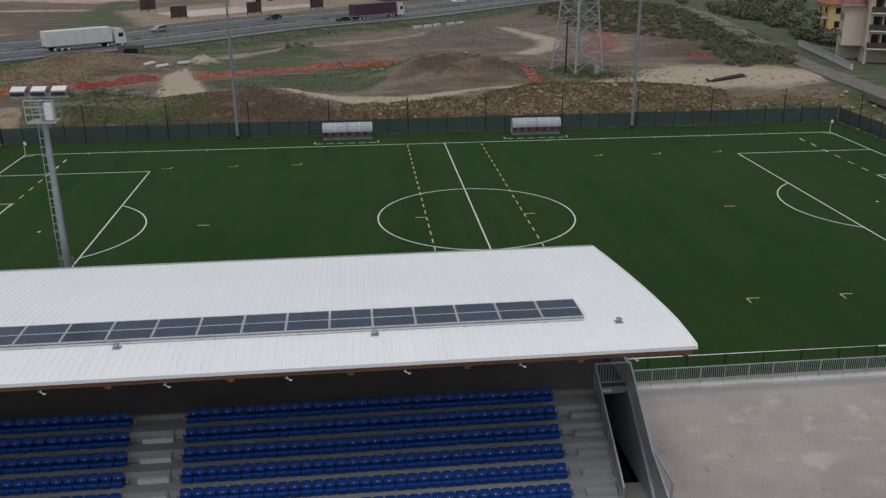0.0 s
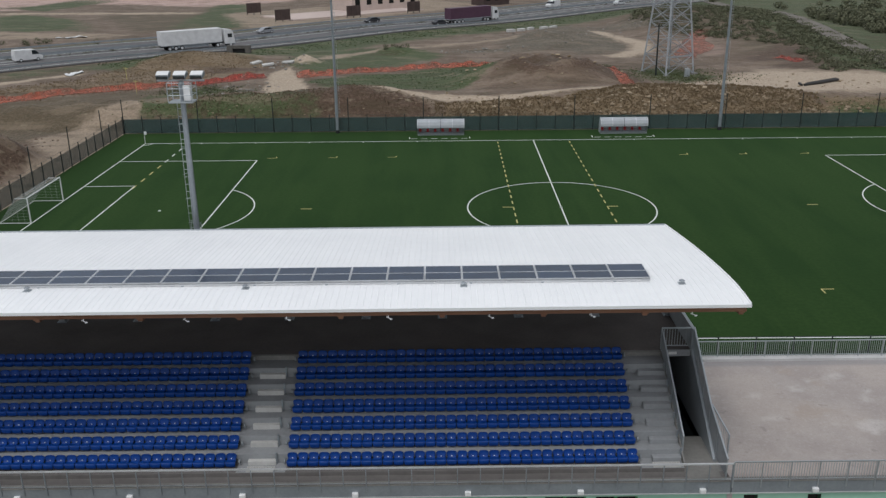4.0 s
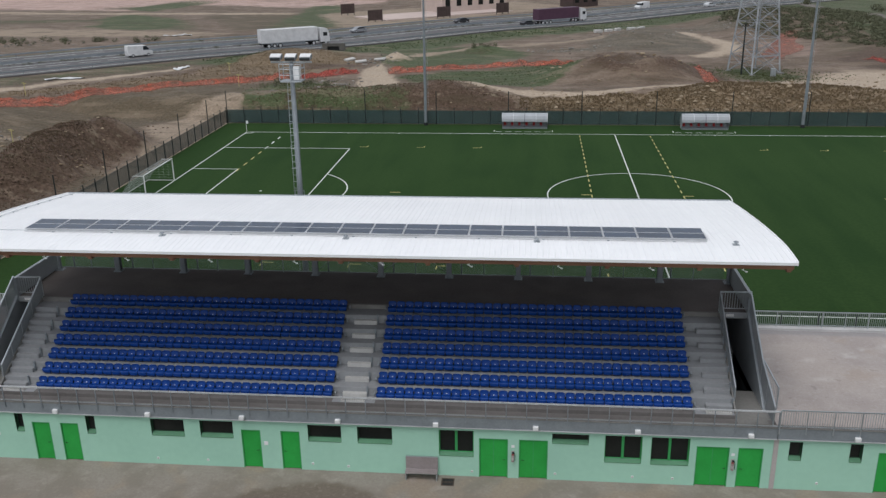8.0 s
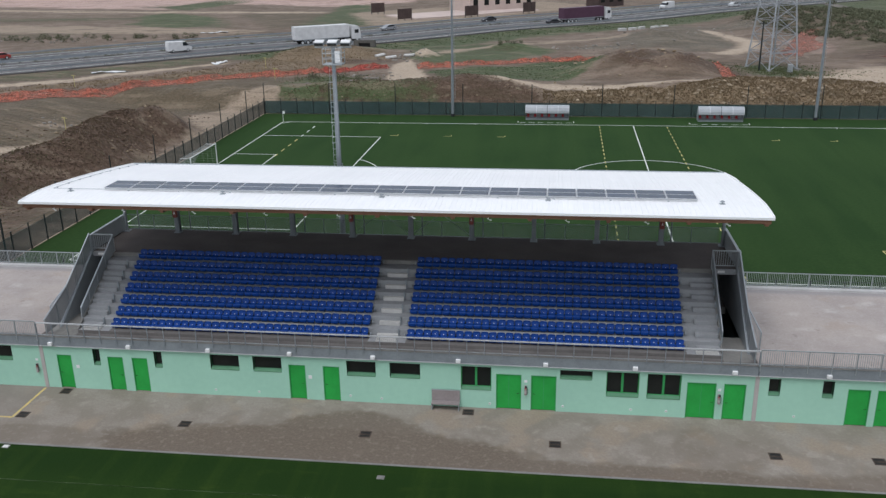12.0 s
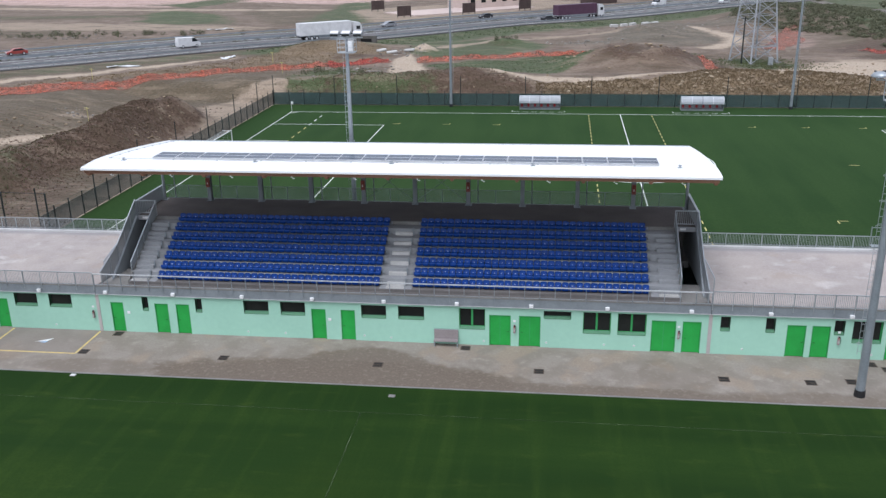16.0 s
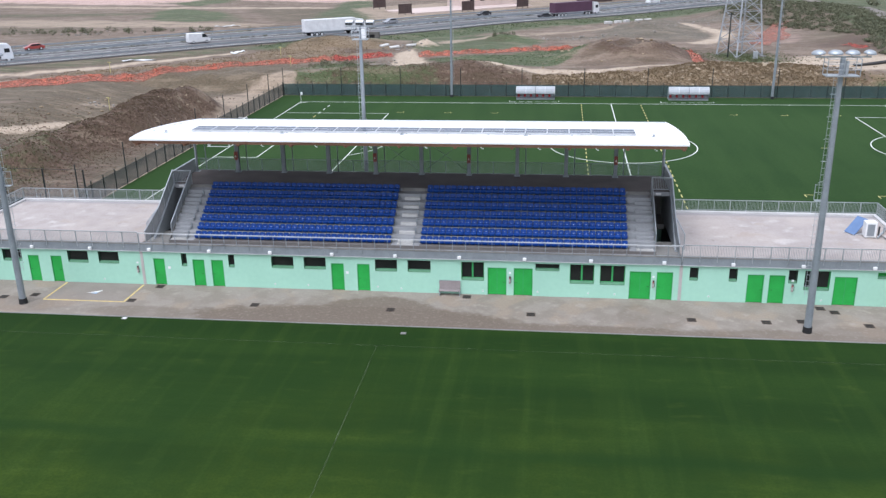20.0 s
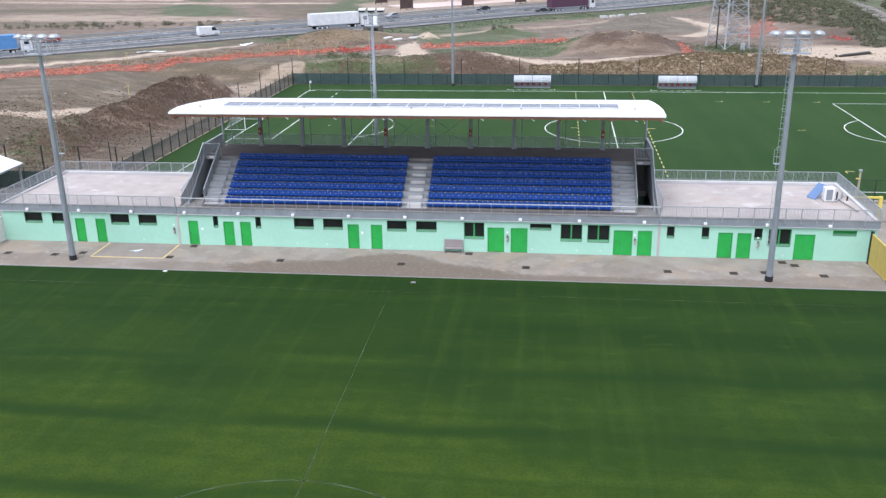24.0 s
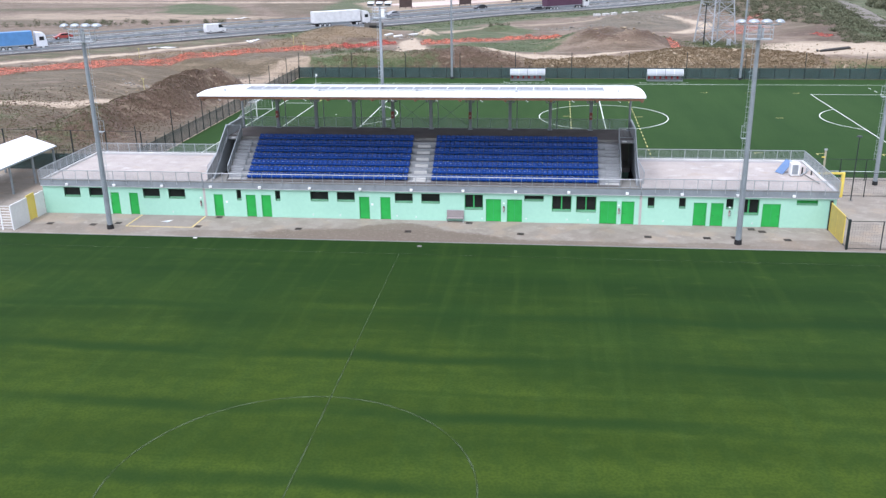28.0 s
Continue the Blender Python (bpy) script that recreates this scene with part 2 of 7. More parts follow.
M_STEP = mat("pale_concrete", (0.55, 0.54, 0.515), (0.45, 0.44, 0.42), 0.9, scale=0.8, fine=8, bump=0.2)
# Grey brown screed, darkened in colour to carry part of the roof's shade.
M_LANDING = mat("shaded_brown_screed", (0.128, 0.112, 0.104), (0.09, 0.079, 0.073), 0.9, scale=0.6, fine=7, bump=0.2)
M_TIER = mat("tier_concrete", (0.3, 0.308, 0.314), (0.245, 0.252, 0.257), 0.9, scale=0.5, fine=6, bump=0.25)
M_WALK = mat("walkway_concrete", (0.165, 0.153, 0.144), (0.125, 0.116, 0.109), 0.9, scale=0.6, fine=6, bump=0.2)
M_MESH = mat("fine_steel_mesh", (0.42, 0.45, 0.47), (0.36, 0.39, 0.41), 0.5, 0.3, scale=1, fine=9, alpha=0.66)
# Very dark base colour puts the deep shade of the stair shafts into the surface.
M_VOID = mat("shaft_shade", (0.075, 0.092, 0.1), (0.06, 0.073, 0.08), 0.8)
M_PANEL = mat("steel_panel", (0.42, 0.45, 0.47), (0.35, 0.38, 0.4), 0.5, 0.25, scale=1, fine=9)
M_JOINT = mat("joint_cover", (0.45, 0.41, 0.39), (0.38, 0.35, 0.33), 0.7)
M_SILL = mat("painted_sill", (0.1, 0.24, 0.135), (0.085, 0.2, 0.115), 0.8)
M_GALV = mat("galvanised_steel", (0.46, 0.49, 0.51), (0.38, 0.41, 0.43), 0.45, 0.6, scale=1.5, fine=14)
M_GALV_DARK = mat("dull_galvanised_steel", (0.3, 0.33, 0.35), (0.235, 0.26, 0.28), 0.5, 0.35, scale=1, fine=9)
M_ROOF = mat("white_coated_sheet", (0.89, 0.89, 0.885), (0.85, 0.852, 0.85), 0.45, 0.0, scale=0.3, fine=2, rnd=0.012)
M_TIMBER = mat("orange_glulam", (0.32, 0.165, 0.105), (0.22, 0.105, 0.066), 0.6, scale=1, fine=8, stretch=(0.3, 3, 3))
M_UNDER = mat("timber_boarding", (0.3, 0.17, 0.09), (0.22, 0.12, 0.06), 0.7, scale=1, fine=8, stretch=(3, 0.3, 3))
M_SEAT = mat("blue_seat_plastic", (0.004, 0.043, 0.23), (0.0034, 0.037, 0.19), 0.4, scale=2, fine=15, rnd=0.04, spec=0.24)
# Pale colour of the highlight painted into each seat.
M_GLINT = mat("pale_seat_glint", (0.66, 0.7, 0.8), None, 0.4)
M_PV = mat("solar_cells", (0.028, 0.05, 0.09), (0.021, 0.036, 0.068), 0.18, 0.1, scale=2, fine=9, rnd=0.15, spec=0.6)
M_ALU = mat("aluminium_frame", (0.66, 0.67, 0.68), None, 0.4, 0.3)
M_GLASS = mat("dark_glazing", (0.012, 0.015, 0.014), (0.02, 0.022, 0.02), 0.2, spec=0.25)
M_LINE = mat("white_line", (0.75, 0.77, 0.73), (0.62, 0.66, 0.6), 0.9, scale=0.8)
M_FAINT = mat("faded_line", (0.12, 0.165, 0.085), (0.07, 0.11, 0.04), 0.95, scale=0.6, fine=3, alpha=0.6, holes=0.52)
M_YLINE = mat("yellow_line", (0.56, 0.5, 0.19), (0.47, 0.42, 0.17), 0.9)
M_BAY = mat("worn_yellow_paint", (0.66, 0.5, 0.16), (0.46, 0.36, 0.18), 0.9, scale=2, fine=9)
M_YELLOW = mat("yellow_paint", (0.74, 0.57, 0.11), (0.64, 0.48, 0.09), 0.5)
M_FENCE = mat("dark_green_screen", (0.032, 0.066, 0.062), (0.044, 0.083, 0.078), 0.8, scale=0.5, fine=4, alpha=0.75)
M_FENCE_OPEN = mat("thin_green_screen", (0.045, 0.07, 0.07), (0.06, 0.09, 0.09), 0.8, scale=0.5, fine=4, alpha=0.5)
M_POST = mat("dark_post_paint", (0.018, 0.025, 0.024), None, 0.5)
M_BLACK = mat("black_cap", (0.015, 0.015, 0.016), None, 0.6)
M_WHITE = mat("white_paint", (0.78, 0.78, 0.77), (0.7, 0.7, 0.69), 0.5)
M_COVER = mat("faded_cover", (0.36, 0.3, 0.28), (0.26, 0.2, 0.19), 0.6, scale=4, fine=20)
M_DULLRED = mat("dull_red_paint", (0.27, 0.06, 0.05), None, 0.5)
M_DUGOUT = mat("clear_dugout_shell", (0.46, 0.48, 0.5), (0.38, 0.4, 0.42), 0.35, scale=1, alpha=0.85)
M_HIGHWAY = mat("motorway_asphalt", (0.14, 0.135, 0.134), (0.104, 0.1, 0.1), 0.85, scale=0.05, fine=0.6)
M_RUSTY = mat("rusty_iron", (0.1, 0.07, 0.052), (0.06, 0.042, 0.034), 0.7, scale=3, fine=20)
M_DRAIN = mat("cast_iron", (0.03, 0.028, 0.026), None, 0.6)


# ---- mesh helpers ----
class Mesh:
    def __init__(self):
        self.v, self.f = [], []

    def add(self, vs, fs):
        k = len(self.v)
        self.v += [tuple(p) for p in vs]
        self.f += [tuple(i + k for i in f) for f in fs]
        return self

    def box(self, x0, x1, y0, y1, z0, z1):
        return self.add([(x, y, z) for z in (z0, z1) for y in (y0, y1) for x in (x0, x1)],
                        [(0, 2, 3, 1), (4, 5, 7, 6), (0, 1, 5, 4), (2, 6, 7, 3), (0, 4, 6, 2), (1, 3, 7, 5)])

    def tube(self, a, b, r, r2=None, n=8):
        a, b = Vector(a), Vector(b)
        r2 = r if r2 is None else r2
        q = (b - a).to_track_quat("Z", "Y")
        ring = [Vector((math.cos(2 * math.pi * i / n), math.sin(2 * math.pi * i / n), 0)) for i in range(n)]
        vs = [a + q @ (p * r) for p in ring] + [b + q @ (p * r2) for p in ring]
        fs = [(i, (i + 1) % n, n + (i + 1) % n, n + i) for i in range(n)]
        return self.add(vs, fs + [tuple(range(n))[::-1], tuple(range(n, 2 * n))])

    def beam(self, a, b, w, h):
        """A square bar from a to b."""
        a, b = Vector(a), Vector(b)
        d = (b - a).normalized()
        side = d.cross(Vector((0, 0, 1)))
        side = side.normalized() if side.length > 1e-4 else Vector((1, 0, 0))
        up = side.cross(d)
        o = [side * sx * w / 2 + up * sz * h / 2 for sz in (-1, 1) for sx in (-1, 1)]
        return self.add([a + k for k in o] + [b + k for k in o],
                        [(0, 1, 3, 2), (4, 6, 7, 5), (0, 4, 5, 1), (2, 3, 7, 6), (0, 2, 6, 4), (1, 5, 7, 3)])

    def sweep(self, pts, r, n=6, closed=False):
        """One bent round bar through all the points."""
        pts = [Vector(p) for p in pts]
        m = len(pts)
        vs, fs = [], []
        for i, p in enumerate(pts):
            a = pts[i - 1] if i or closed else p
            b = pts[(i + 1) % m] if i < m - 1 or closed else p
            q = (b - a).to_track_quat("Z", "Y")
            vs += [p + q @ Vector((r * math.cos(2 * math.pi * k / n), r * math.sin(2 * math.pi * k / n), 0)) for k in range(n)]
        for i in range(m if closed else m - 1):
            j = (i + 1) % m
            fs += [(i * n + k, i * n + (k + 1) % n, j * n + (k + 1) % n, j * n + k) for k in range(n)]
        if not closed:
            fs += [tuple(range(n))[::-1], tuple(range((m - 1) * n, m * n))]
        return self.add(vs, fs)

    def extrude_x(self, prof, x0, x1):
        """A closed outline of (y, z) pushed along x."""
        n = len(prof)
        vs = [(x0, y, z) for y, z in prof] + [(x1, y, z) for y, z in prof]
        fs = [(i, (i + 1) % n, n + (i + 1) % n, n + i) for i in range(n)]
        return self.add(vs, fs + [tuple(range(n))[::-1], tuple(range(n, 2 * n))])

    def data(self, name, material, bevel=0.0, smooth=False):
        me = bpy.data.meshes.new(name)
        me.from_pydata(self.v, [], self.f)
        bm = bmesh.new()
        bm.from_mesh(me)
        bmesh.ops.recalc_face_normals(bm, faces=bm.faces)
        if bevel:
            bmesh.ops.bevel(bm, geom=bm.edges, offset=bevel, segments=1, affect="EDGES")
        if smooth:
            for f in bm.faces:
                f.smooth = True
        bm.to_mesh(me)
        bm.free()
        me.materials.append(material)
        return me


def thing(name, label, category, group="", kind="", at=(0, 0, 0)):
    ob = new(name)
    ob.location = at
    return tagged(ob, label, category, group, kind)


def part(name, mesh, material, parent, label="", bevel=0.0, smooth=False, kind=""):
    me = mesh if isinstance(mesh, bpy.types.Mesh) else mesh.data(name, material, bevel, smooth)
    ob = new(name, me)
    ob.parent = parent
    return tagged(ob, label, kind=kind)


def solid(name, mesh, material, label, category, kind="", group="", bevel=0.0, smooth=False):
    return tagged(new(name, mesh.data(name, material, bevel, smooth)), label, category, group, kind)


def box(*c):
    return Mesh().box(*c)


# ---- ground ----
PITCH = pose(16.79, 80.39, 0, 0, 0, -0.516)  # the middle of the far touchline; local x along it, y away from the stand
ROAD = [(-190, 62), (-140, 92), (-104, 118), (-70, 150), (-41, 171), (-13, 200), (17, 222), (57, 262), (110, 306), (170, 350), (260, 420)]


def spline(pts, n=8):
    out = []
    p = [Vector(q) for q in pts]
    p = [p[0] * 2 - p[1]] + p + [p[-1] * 2 - p[-2]]
    for i in range(1, len(p) - 2):
        for k in range(n):
            t = k / n
            a, b, c, d = p[i - 1], p[i], p[i + 1], p[i + 2]
            out.append(0.5 * (2 * b + (c - a) * t + (2 * a - 5 * b + 4 * c - d) * t * t + (3 * b - a - 3 * c + d) * t ** 3))
    return out + [p[-2]]


ROAD_LINE = np.array([tuple(v) for v in spline(ROAD, 8)])


def road_side(x, y):
    """Signed distance to the motorway's middle (positive on the far side)."""
    a, b = ROAD_LINE[:-1], ROAD_LINE[1:]
    d = b - a
    px, py = x[..., None] - a[:, 0], y[..., None] - a[:, 1]
    t = np.clip((px * d[:, 0] + py * d[:, 1]) / (d ** 2).sum(1), 0, 1)
    qx, qy = px - t * d[:, 0], py - t * d[:, 1]
    r = np.hypot(qx, qy)
    k = r.argmin(-1)[..., None]
    side = np.sign(d[:, 0] * py - d[:, 1] * px)
    return np.take_along_axis(r * side, k, -1)[..., 0]


def ease(t):
    t = np.clip(t, 0, 1)
    return t * t * (3 - 2 * t)


def blob(x, y, cx, cy, rx, ry, turn=0.0):
    c, s = math.cos(radians(turn)), math.sin(radians(turn))
    u, v = ((x - cx) * c + (y - cy) * s) / rx, (-(x - cx) * s + (y - cy) * c) / ry
    return np.exp(-(u * u + v * v))


def wave(x, y, k, seed):
    return (np.sin(x * k + seed) * np.cos(y * k * 1.3 + seed * 2.1) + np.sin((x + y) * k * 0.7 + seed * 3.7) * 0.7
            + np.sin((x * 0.6 - y) * k * 2.3 + seed) * 0.4) / 2.1


def earth_bank(x, y):
    """A long bank of dug earth beside the pitch: 1 on its crest, 0 beyond its foot."""
    d = x + 48.5 + 0.22 * (66 - y) + 0.8 * np.sin(y * 0.33)
    across = np.where(d > 0, 1 - ease(d / 6.2), 1 - ease(-d / 9.5))
    return across * ease((y - 27) / 9) * ease((75 - y) / 7) * ease((-x - 41.5) / 2.5)


def height(x, y):
    yf = 86.6 - 0.009 * (x - 16.8)
    up = np.maximum(ease((y - yf - 1.5) / 6.5), np.maximum(ease((-x - 58) / 16) * ease((y - 8) / 40), ease((x - 74) / 9) * ease((y - 20) / 25)))
    z = 2.6 * up
    rough = ease((y - yf - 2) / 6) + ease((-x - 44) / 6) * ease((y - 15) / 10)
    z += np.clip(rough, 0, 1) * (0.22 * wave(x, y, 0.45, 1.0) + 0.12 * wave(x, y, 1.3, 2.0))
    heap = earth_bank(x, y)
    z += heap * (3.1 + 1.5 * ease((y - 44) / 16) + 0.4 * wave(x, y, 0.9, 5.0) + 0.22 * wave(x, y, 2.1, 6.0)) * (1 - 0.4 * up)
    z += 1.9 * blob(x, y, -9, 97.5, 12, 4.2, 8) + 1.1 * blob(x, y, -28, 95, 9, 4)
    spoil = blob(x, y, 22.5, 113.5, 9.5, 7.0, 6)
    z += 3.3 * np.minimum(1, spoil * 1.5) + spoil * (0.75 * wave(x, y, 0.55, 3.0) + 0.6 * wave(x, y, 1.3, 8.0) + 0.35 * wave(x, y, 2.6, 4.0)) + 1.0 * blob(x, y, 12, 114, 7, 7) + 1.7 * blob(x, y, -20.5, 137, 2.2, 2.6)
    z += 2.0 * blob(x, y, 31, 170, 9, 18, -18) * (1 + 0.3 * wave(x, y, 0.6, 2.0)) + 2.2 * blob(x, y, -42, 138, 12, 6, 20) + 1.2 * blob(x, y, -4, 151, 5, 3)
    z += 3.2 * blob(x, y, 63, 203, 10, 24, -12) + 3.5 * blob(x, y, 80, 190, 16, 45, -5) + 1.5 * blob(x, y, 38, 98, 20, 3.5)
    z += 0.3 * wave(x, y, 1.1, 9.0) * ease((y - 89) / 3) * ease((101 - y) / 4)
    z -= 0.6 * blob(x, y, -20, 112, 3, 11)
    s = road_side(x, y)
    k = 1 - ease((np.abs(s) - 16.5) / 6)
    return z * (1 - k) + 2.85 * k


def spread(*steps):
    out = []
    for a, b, d in steps:
        out += list(np.arange(a, b - 1e-6, d))
    return np.array(out + [steps[-1][1]])


gx = spread((-3000, -520, 248), (-520, -140, 19), (-140, -66, 2.4), (-66, -36, 0.9), (-36, 60, 1.2), (60, 135, 2.2), (135, 620, 22), (620, 3000, 238))
gy = spread((-3000, -320, 268), (-320, -20, 25), (-20, 20, 5), (20, 30, 2), (30, 100, 0.9), (100, 135, 1.2), (135, 215, 2.0), (215, 300, 4), (300, 1100, 40), (1100, 4000, 290))
X, Y = np.meshgrid(gx, gy)
S = road_side(X, Y)
Z = height(X, Y) - 0.1
nx, ny = len(gx), len(gy)
verts = np.stack([X, Y, Z], -1).reshape(-1, 3)
ids = np.arange(nx * ny).reshape(ny, nx)
quads = np.stack([ids[:-1, :-1], ids[:-1, 1:], ids[1:, 1:], ids[1:, :-1]], -1).reshape(-1, 4)
me = bpy.data.meshes.new("ground")
me.from_pydata(verts.tolist(), [], quads.tolist())
me.polygons.foreach_set("use_smooth", [True] * len(quads))
# what covers the ground: two sets of masks, patches with soft borders and trodden tracks
def patch(pts, soft=2.5):
    px, py = np.array(pts, float).T
    inside = np.zeros(X.shape, bool)
    dist = np.full(X.shape, 1e9)
    for i in range(len(px)):
        x0, y0, x1, y1 = px[i - 1], py[i - 1], px[i], py[i]
        cross_ = ((y0 > Y) != (y1 > Y)) & (X < (x1 - x0) * (Y - y0) / (y1 - y0 + 1e-9) + x0)
        inside ^= cross_
        t = np.clip(((X - x0) * (x1 - x0) + (Y - y0) * (y1 - y0)) / ((x1 - x0) ** 2 + (y1 - y0) ** 2), 0, 1)
        dist = np.minimum(dist, np.hypot(X - x0 - t * (x1 - x0), Y - y0 - t * (y1 - y0)))
    return ease(0.5 + np.where(inside, dist, -dist) / (2 * soft))


def track(pts, width):
    d = np.full(X.shape, 1e9)
    for (x0, y0), (x1, y1) in zip(pts[:-1], pts[1:]):
        t = np.clip(((X - x0) * (x1 - x0) + (Y - y0) * (y1 - y0)) / ((x1 - x0) ** 2 + (y1 - y0) ** 2), 0, 1)
        d = np.minimum(d, np.hypot(X - x0 - t * (x1 - x0), Y - y0 - t * (y1 - y0)))
    return np.exp(-(d / width) ** 2)


W1, W2 = wave(X, Y, 0.16, 4.0), wave(X, Y, 0.5, 7.0)
grass = (0.95 * patch([(-112, 204), (-131, 248), (-127, 257), (-106, 236), (-97, 217), (-99, 202)], 3) + 0.95 * patch([(-64, 222), (-73, 284), (-64, 293), (-54, 250), (-41, 224), (-51, 207)], 4) + 0.9 * patch([(-142, 278), (-134, 315), (-129, 325), (-119, 301), (-124, 268)], 4)
         + 0.75 * patch([(-58, 130), (-54, 148), (-48, 150), (-46, 142), (-52, 128)], 2) + 0.6 * patch([(-40, 93), (-40, 103), (-36, 107), (-31, 103), (-27, 92), (-22, 100), (-13, 101), (-12, 90)], 2) * (0.8 + 0.5 * W2)
         + 1.5 * np.exp(-((S + 21.5) / 6.0) ** 2) * (X > -34) + 0.45 * np.exp(-((S + 19) / 4) ** 2) + 0.6 * np.exp(-((S - 19) / 3) ** 2)
         + 1.1 * patch([(-18, 117), (-1, 123), (12, 134), (18, 128), (13, 112), (7, 103), (-5, 104), (-13, 109)], 2)
         + 0.95 * patch([(-24, 136), (-24, 150), (-4, 160), (6, 146), (-2, 131), (-18, 126)], 3) + 0.8 * blob(X, Y, 46, 113, 8, 5) + 0.9 * blob(X, Y, 43, 120, 6, 5) + 0.9 * blob(X, Y, 66, 90, 9, 2.5)
         + 0.55 * patch([(-123, 210), (-82, 199), (-95, 225), (-107, 243), (-120, 232)], 4) + 0.4 * track([(-200, 226), (-150, 230), (-121, 233)], 7)
         + 0.55 * patch([(-68, 205), (-45, 200), (-40, 222), (-70, 242)], 5) + 0.7 * blob(X, Y, -32, 106, 6, 4) + 0.4 * blob(X, Y, -57, 36, 5, 6) + 0.4 * blob(X, Y, -55, 26, 7, 5) + 0.35 * blob(X, Y, -70, 36, 9, 7) * (1 + 0.8 * W2)
         + 0.8 * (X > 76) * (Y > 60) * (1 - patch([(46, 110), (60, 122), (78, 117), (84, 106), (70, 98), (58, 97.5)], 2)) + 0.5 * blob(X, Y, -28, 93, 8, 3) + 0.2 * W2)
sand = (0.85 * patch([(-50, 84), (-45, 92), (-40, 98), (-38, 98), (-38, 25), (-41, 25), (-42.5, 56), (-43.5, 74)], 1.2)
        + 1.2 * track([(-80, 40), (-66, 51), (-61, 62), (-57, 69)], 1.5) + 1.2 * track([(-110, 80), (-89, 96), (-80, 102), (-74, 110), (-65, 119), (-60, 126)], 1.6)
        + 0.6 * track([(-66, 71), (-61, 75), (-56, 79)], 1.2) + 1.3 * track([(-10, 102), (-1, 98), (5, 96.5), (13, 96), (21, 98), (34, 103), (46, 108)], 1.5)
        + 1.3 * track([(42, 178), (48, 160), (45, 148), (39, 142)], 2.6) + 1.3 * patch([(46, 110), (60, 122), (78, 117), (86, 108), (70, 98), (58, 97.5), (53, 103)], 2)
        + 1.5 * patch([(-24.5, 124), (-23, 131), (-19, 118), (-16.5, 108), (-18, 101), (-21, 101), (-23, 110)], 1.2) + 0.9 * track([(-18, 143), (-1, 159), (21, 171)], 2.2)
        + 0.75 * patch([(-170, 188), (-111, 184), (-72, 184), (-80, 196), (-125, 206), (-170, 214)], 4)
        + 1.2 * track([(-230, 282), (-207, 271), (-133, 258), (-110, 257), (-73, 253)], 3.0) + 1.1 * track([(-123, 200), (-100, 190), (-72, 190)], 1.8)
        + 1.4 * patch([(-44, 205), (-10, 240), (20, 275), (0, 300), (-60, 250)], 6) + 0.25 * W2 * (W1 < 0))
dark = (1.5 * np.minimum(1, 1.8 * earth_bank(X, Y) * (0.55 + 0.45 * ease((Y - 36) / 16)) * (0.9 + 0.3 * W2))
        + 1.3 * patch([(-36, 88), (-30, 95), (-20, 99), (-10, 103), (-4, 101), (1, 95), (6, 88)], 2) + 1.2 * track([(25, 128), (32, 121), (35, 112), (35, 106)], 2.4) + 0.9 * blob(X, Y, 28, 113, 4, 4) + 0.75 * blob(X, Y, 21, 114, 9, 6) * (1 + 0.7 * W2) + 0.55 * patch([(-58, 62), (-52, 72), (-45, 72), (-43.6, 50), (-43.6, 20), (-60, 14), (-72, 30), (-62, 50)], 2) * (0.95 + 0.5 * W2)
        + 1.2 * track([(-36, 127), (-28, 130)], 2.2) + 0.7 * blob(X, Y, 18, 112, 2.5, 3) + 0.8 * patch([(60, 135), (78, 150), (74, 128), (66, 118)], 3) + 0.3 * (W2 > 0.45))
field = (1.3 * patch([(-600, 420), (-232, 300), (-154, 276), (-133, 273), (-118, 312), (-60, 420), (-300, 900), (-600, 900)], 5) + 1.0 * patch([(-120, 300), (-73, 280), (-50, 300), (-105, 335)], 5)
         + 0.3 * patch([(53, 169), (64, 164), (63, 148), (57, 136), (51, 146)], 2.5))
golden = (1.2 * patch([(-56, 118), (-52, 137), (-44, 148), (-30, 141), (-26, 128), (-38, 116), (-48, 110), (-62, 106), (-84, 90), (-80, 97)], 2.5)
          + 1.3 * patch([(4, 88), (6, 94), (22, 95), (31, 101), (45, 101), (56, 97), (60, 88)], 1.0) + 0.8 * patch([(58, 87), (60, 96), (76, 93), (80, 86)], 1.5))
rubble = 1.0 * patch([(17, 150), (19, 172), (35, 196), (47, 168), (43, 150), (32, 145)], 6) * (0.9 + 0.5 * W2 + 0.25 * wave(X, Y, 0.28, 5.5)) + 0.7 * blob(X, Y, 12, 151, 6, 3) + 0.8 * blob(X, Y, 50, 190, 12, 9) + 0.8 * blob(X, Y, -27, 108, 5, 4)
olive = (1.1 * patch([(-120, 12), (-42.5, 12), (-42.8, 58), (-58, 66), (-63, 56), (-72, 44), (-120, 36)], 2) + 0.8 * track([(-200, 226), (-150, 230), (-121, 233)], 8) + 1.2 * patch([(-130, 50), (-96, 70), (-82, 78), (-63, 95), (-45, 106), (-37, 108), (-37, 98), (-50, 85), (-57, 76), (-59, 66), (-64, 52), (-75, 36), (-130, 30)], 2.5)
         + 1.0 * np.exp(-((S + 20) / 5) ** 2) * (X < -30) + 0.8 * patch([(-130, 172), (-180, 160), (-180, 190), (-120, 184)], 4) + 0.9 * patch([(70, 116), (66, 160), (56, 172), (51, 200), (62, 236), (98, 236), (92, 175), (87, 125)], 3)
         + 0.9 * patch([(-72, 196), (-20, 240), (-30, 255), (-72, 252), (-100, 250)], 5) + 0.35 * (W1 > 0.35))
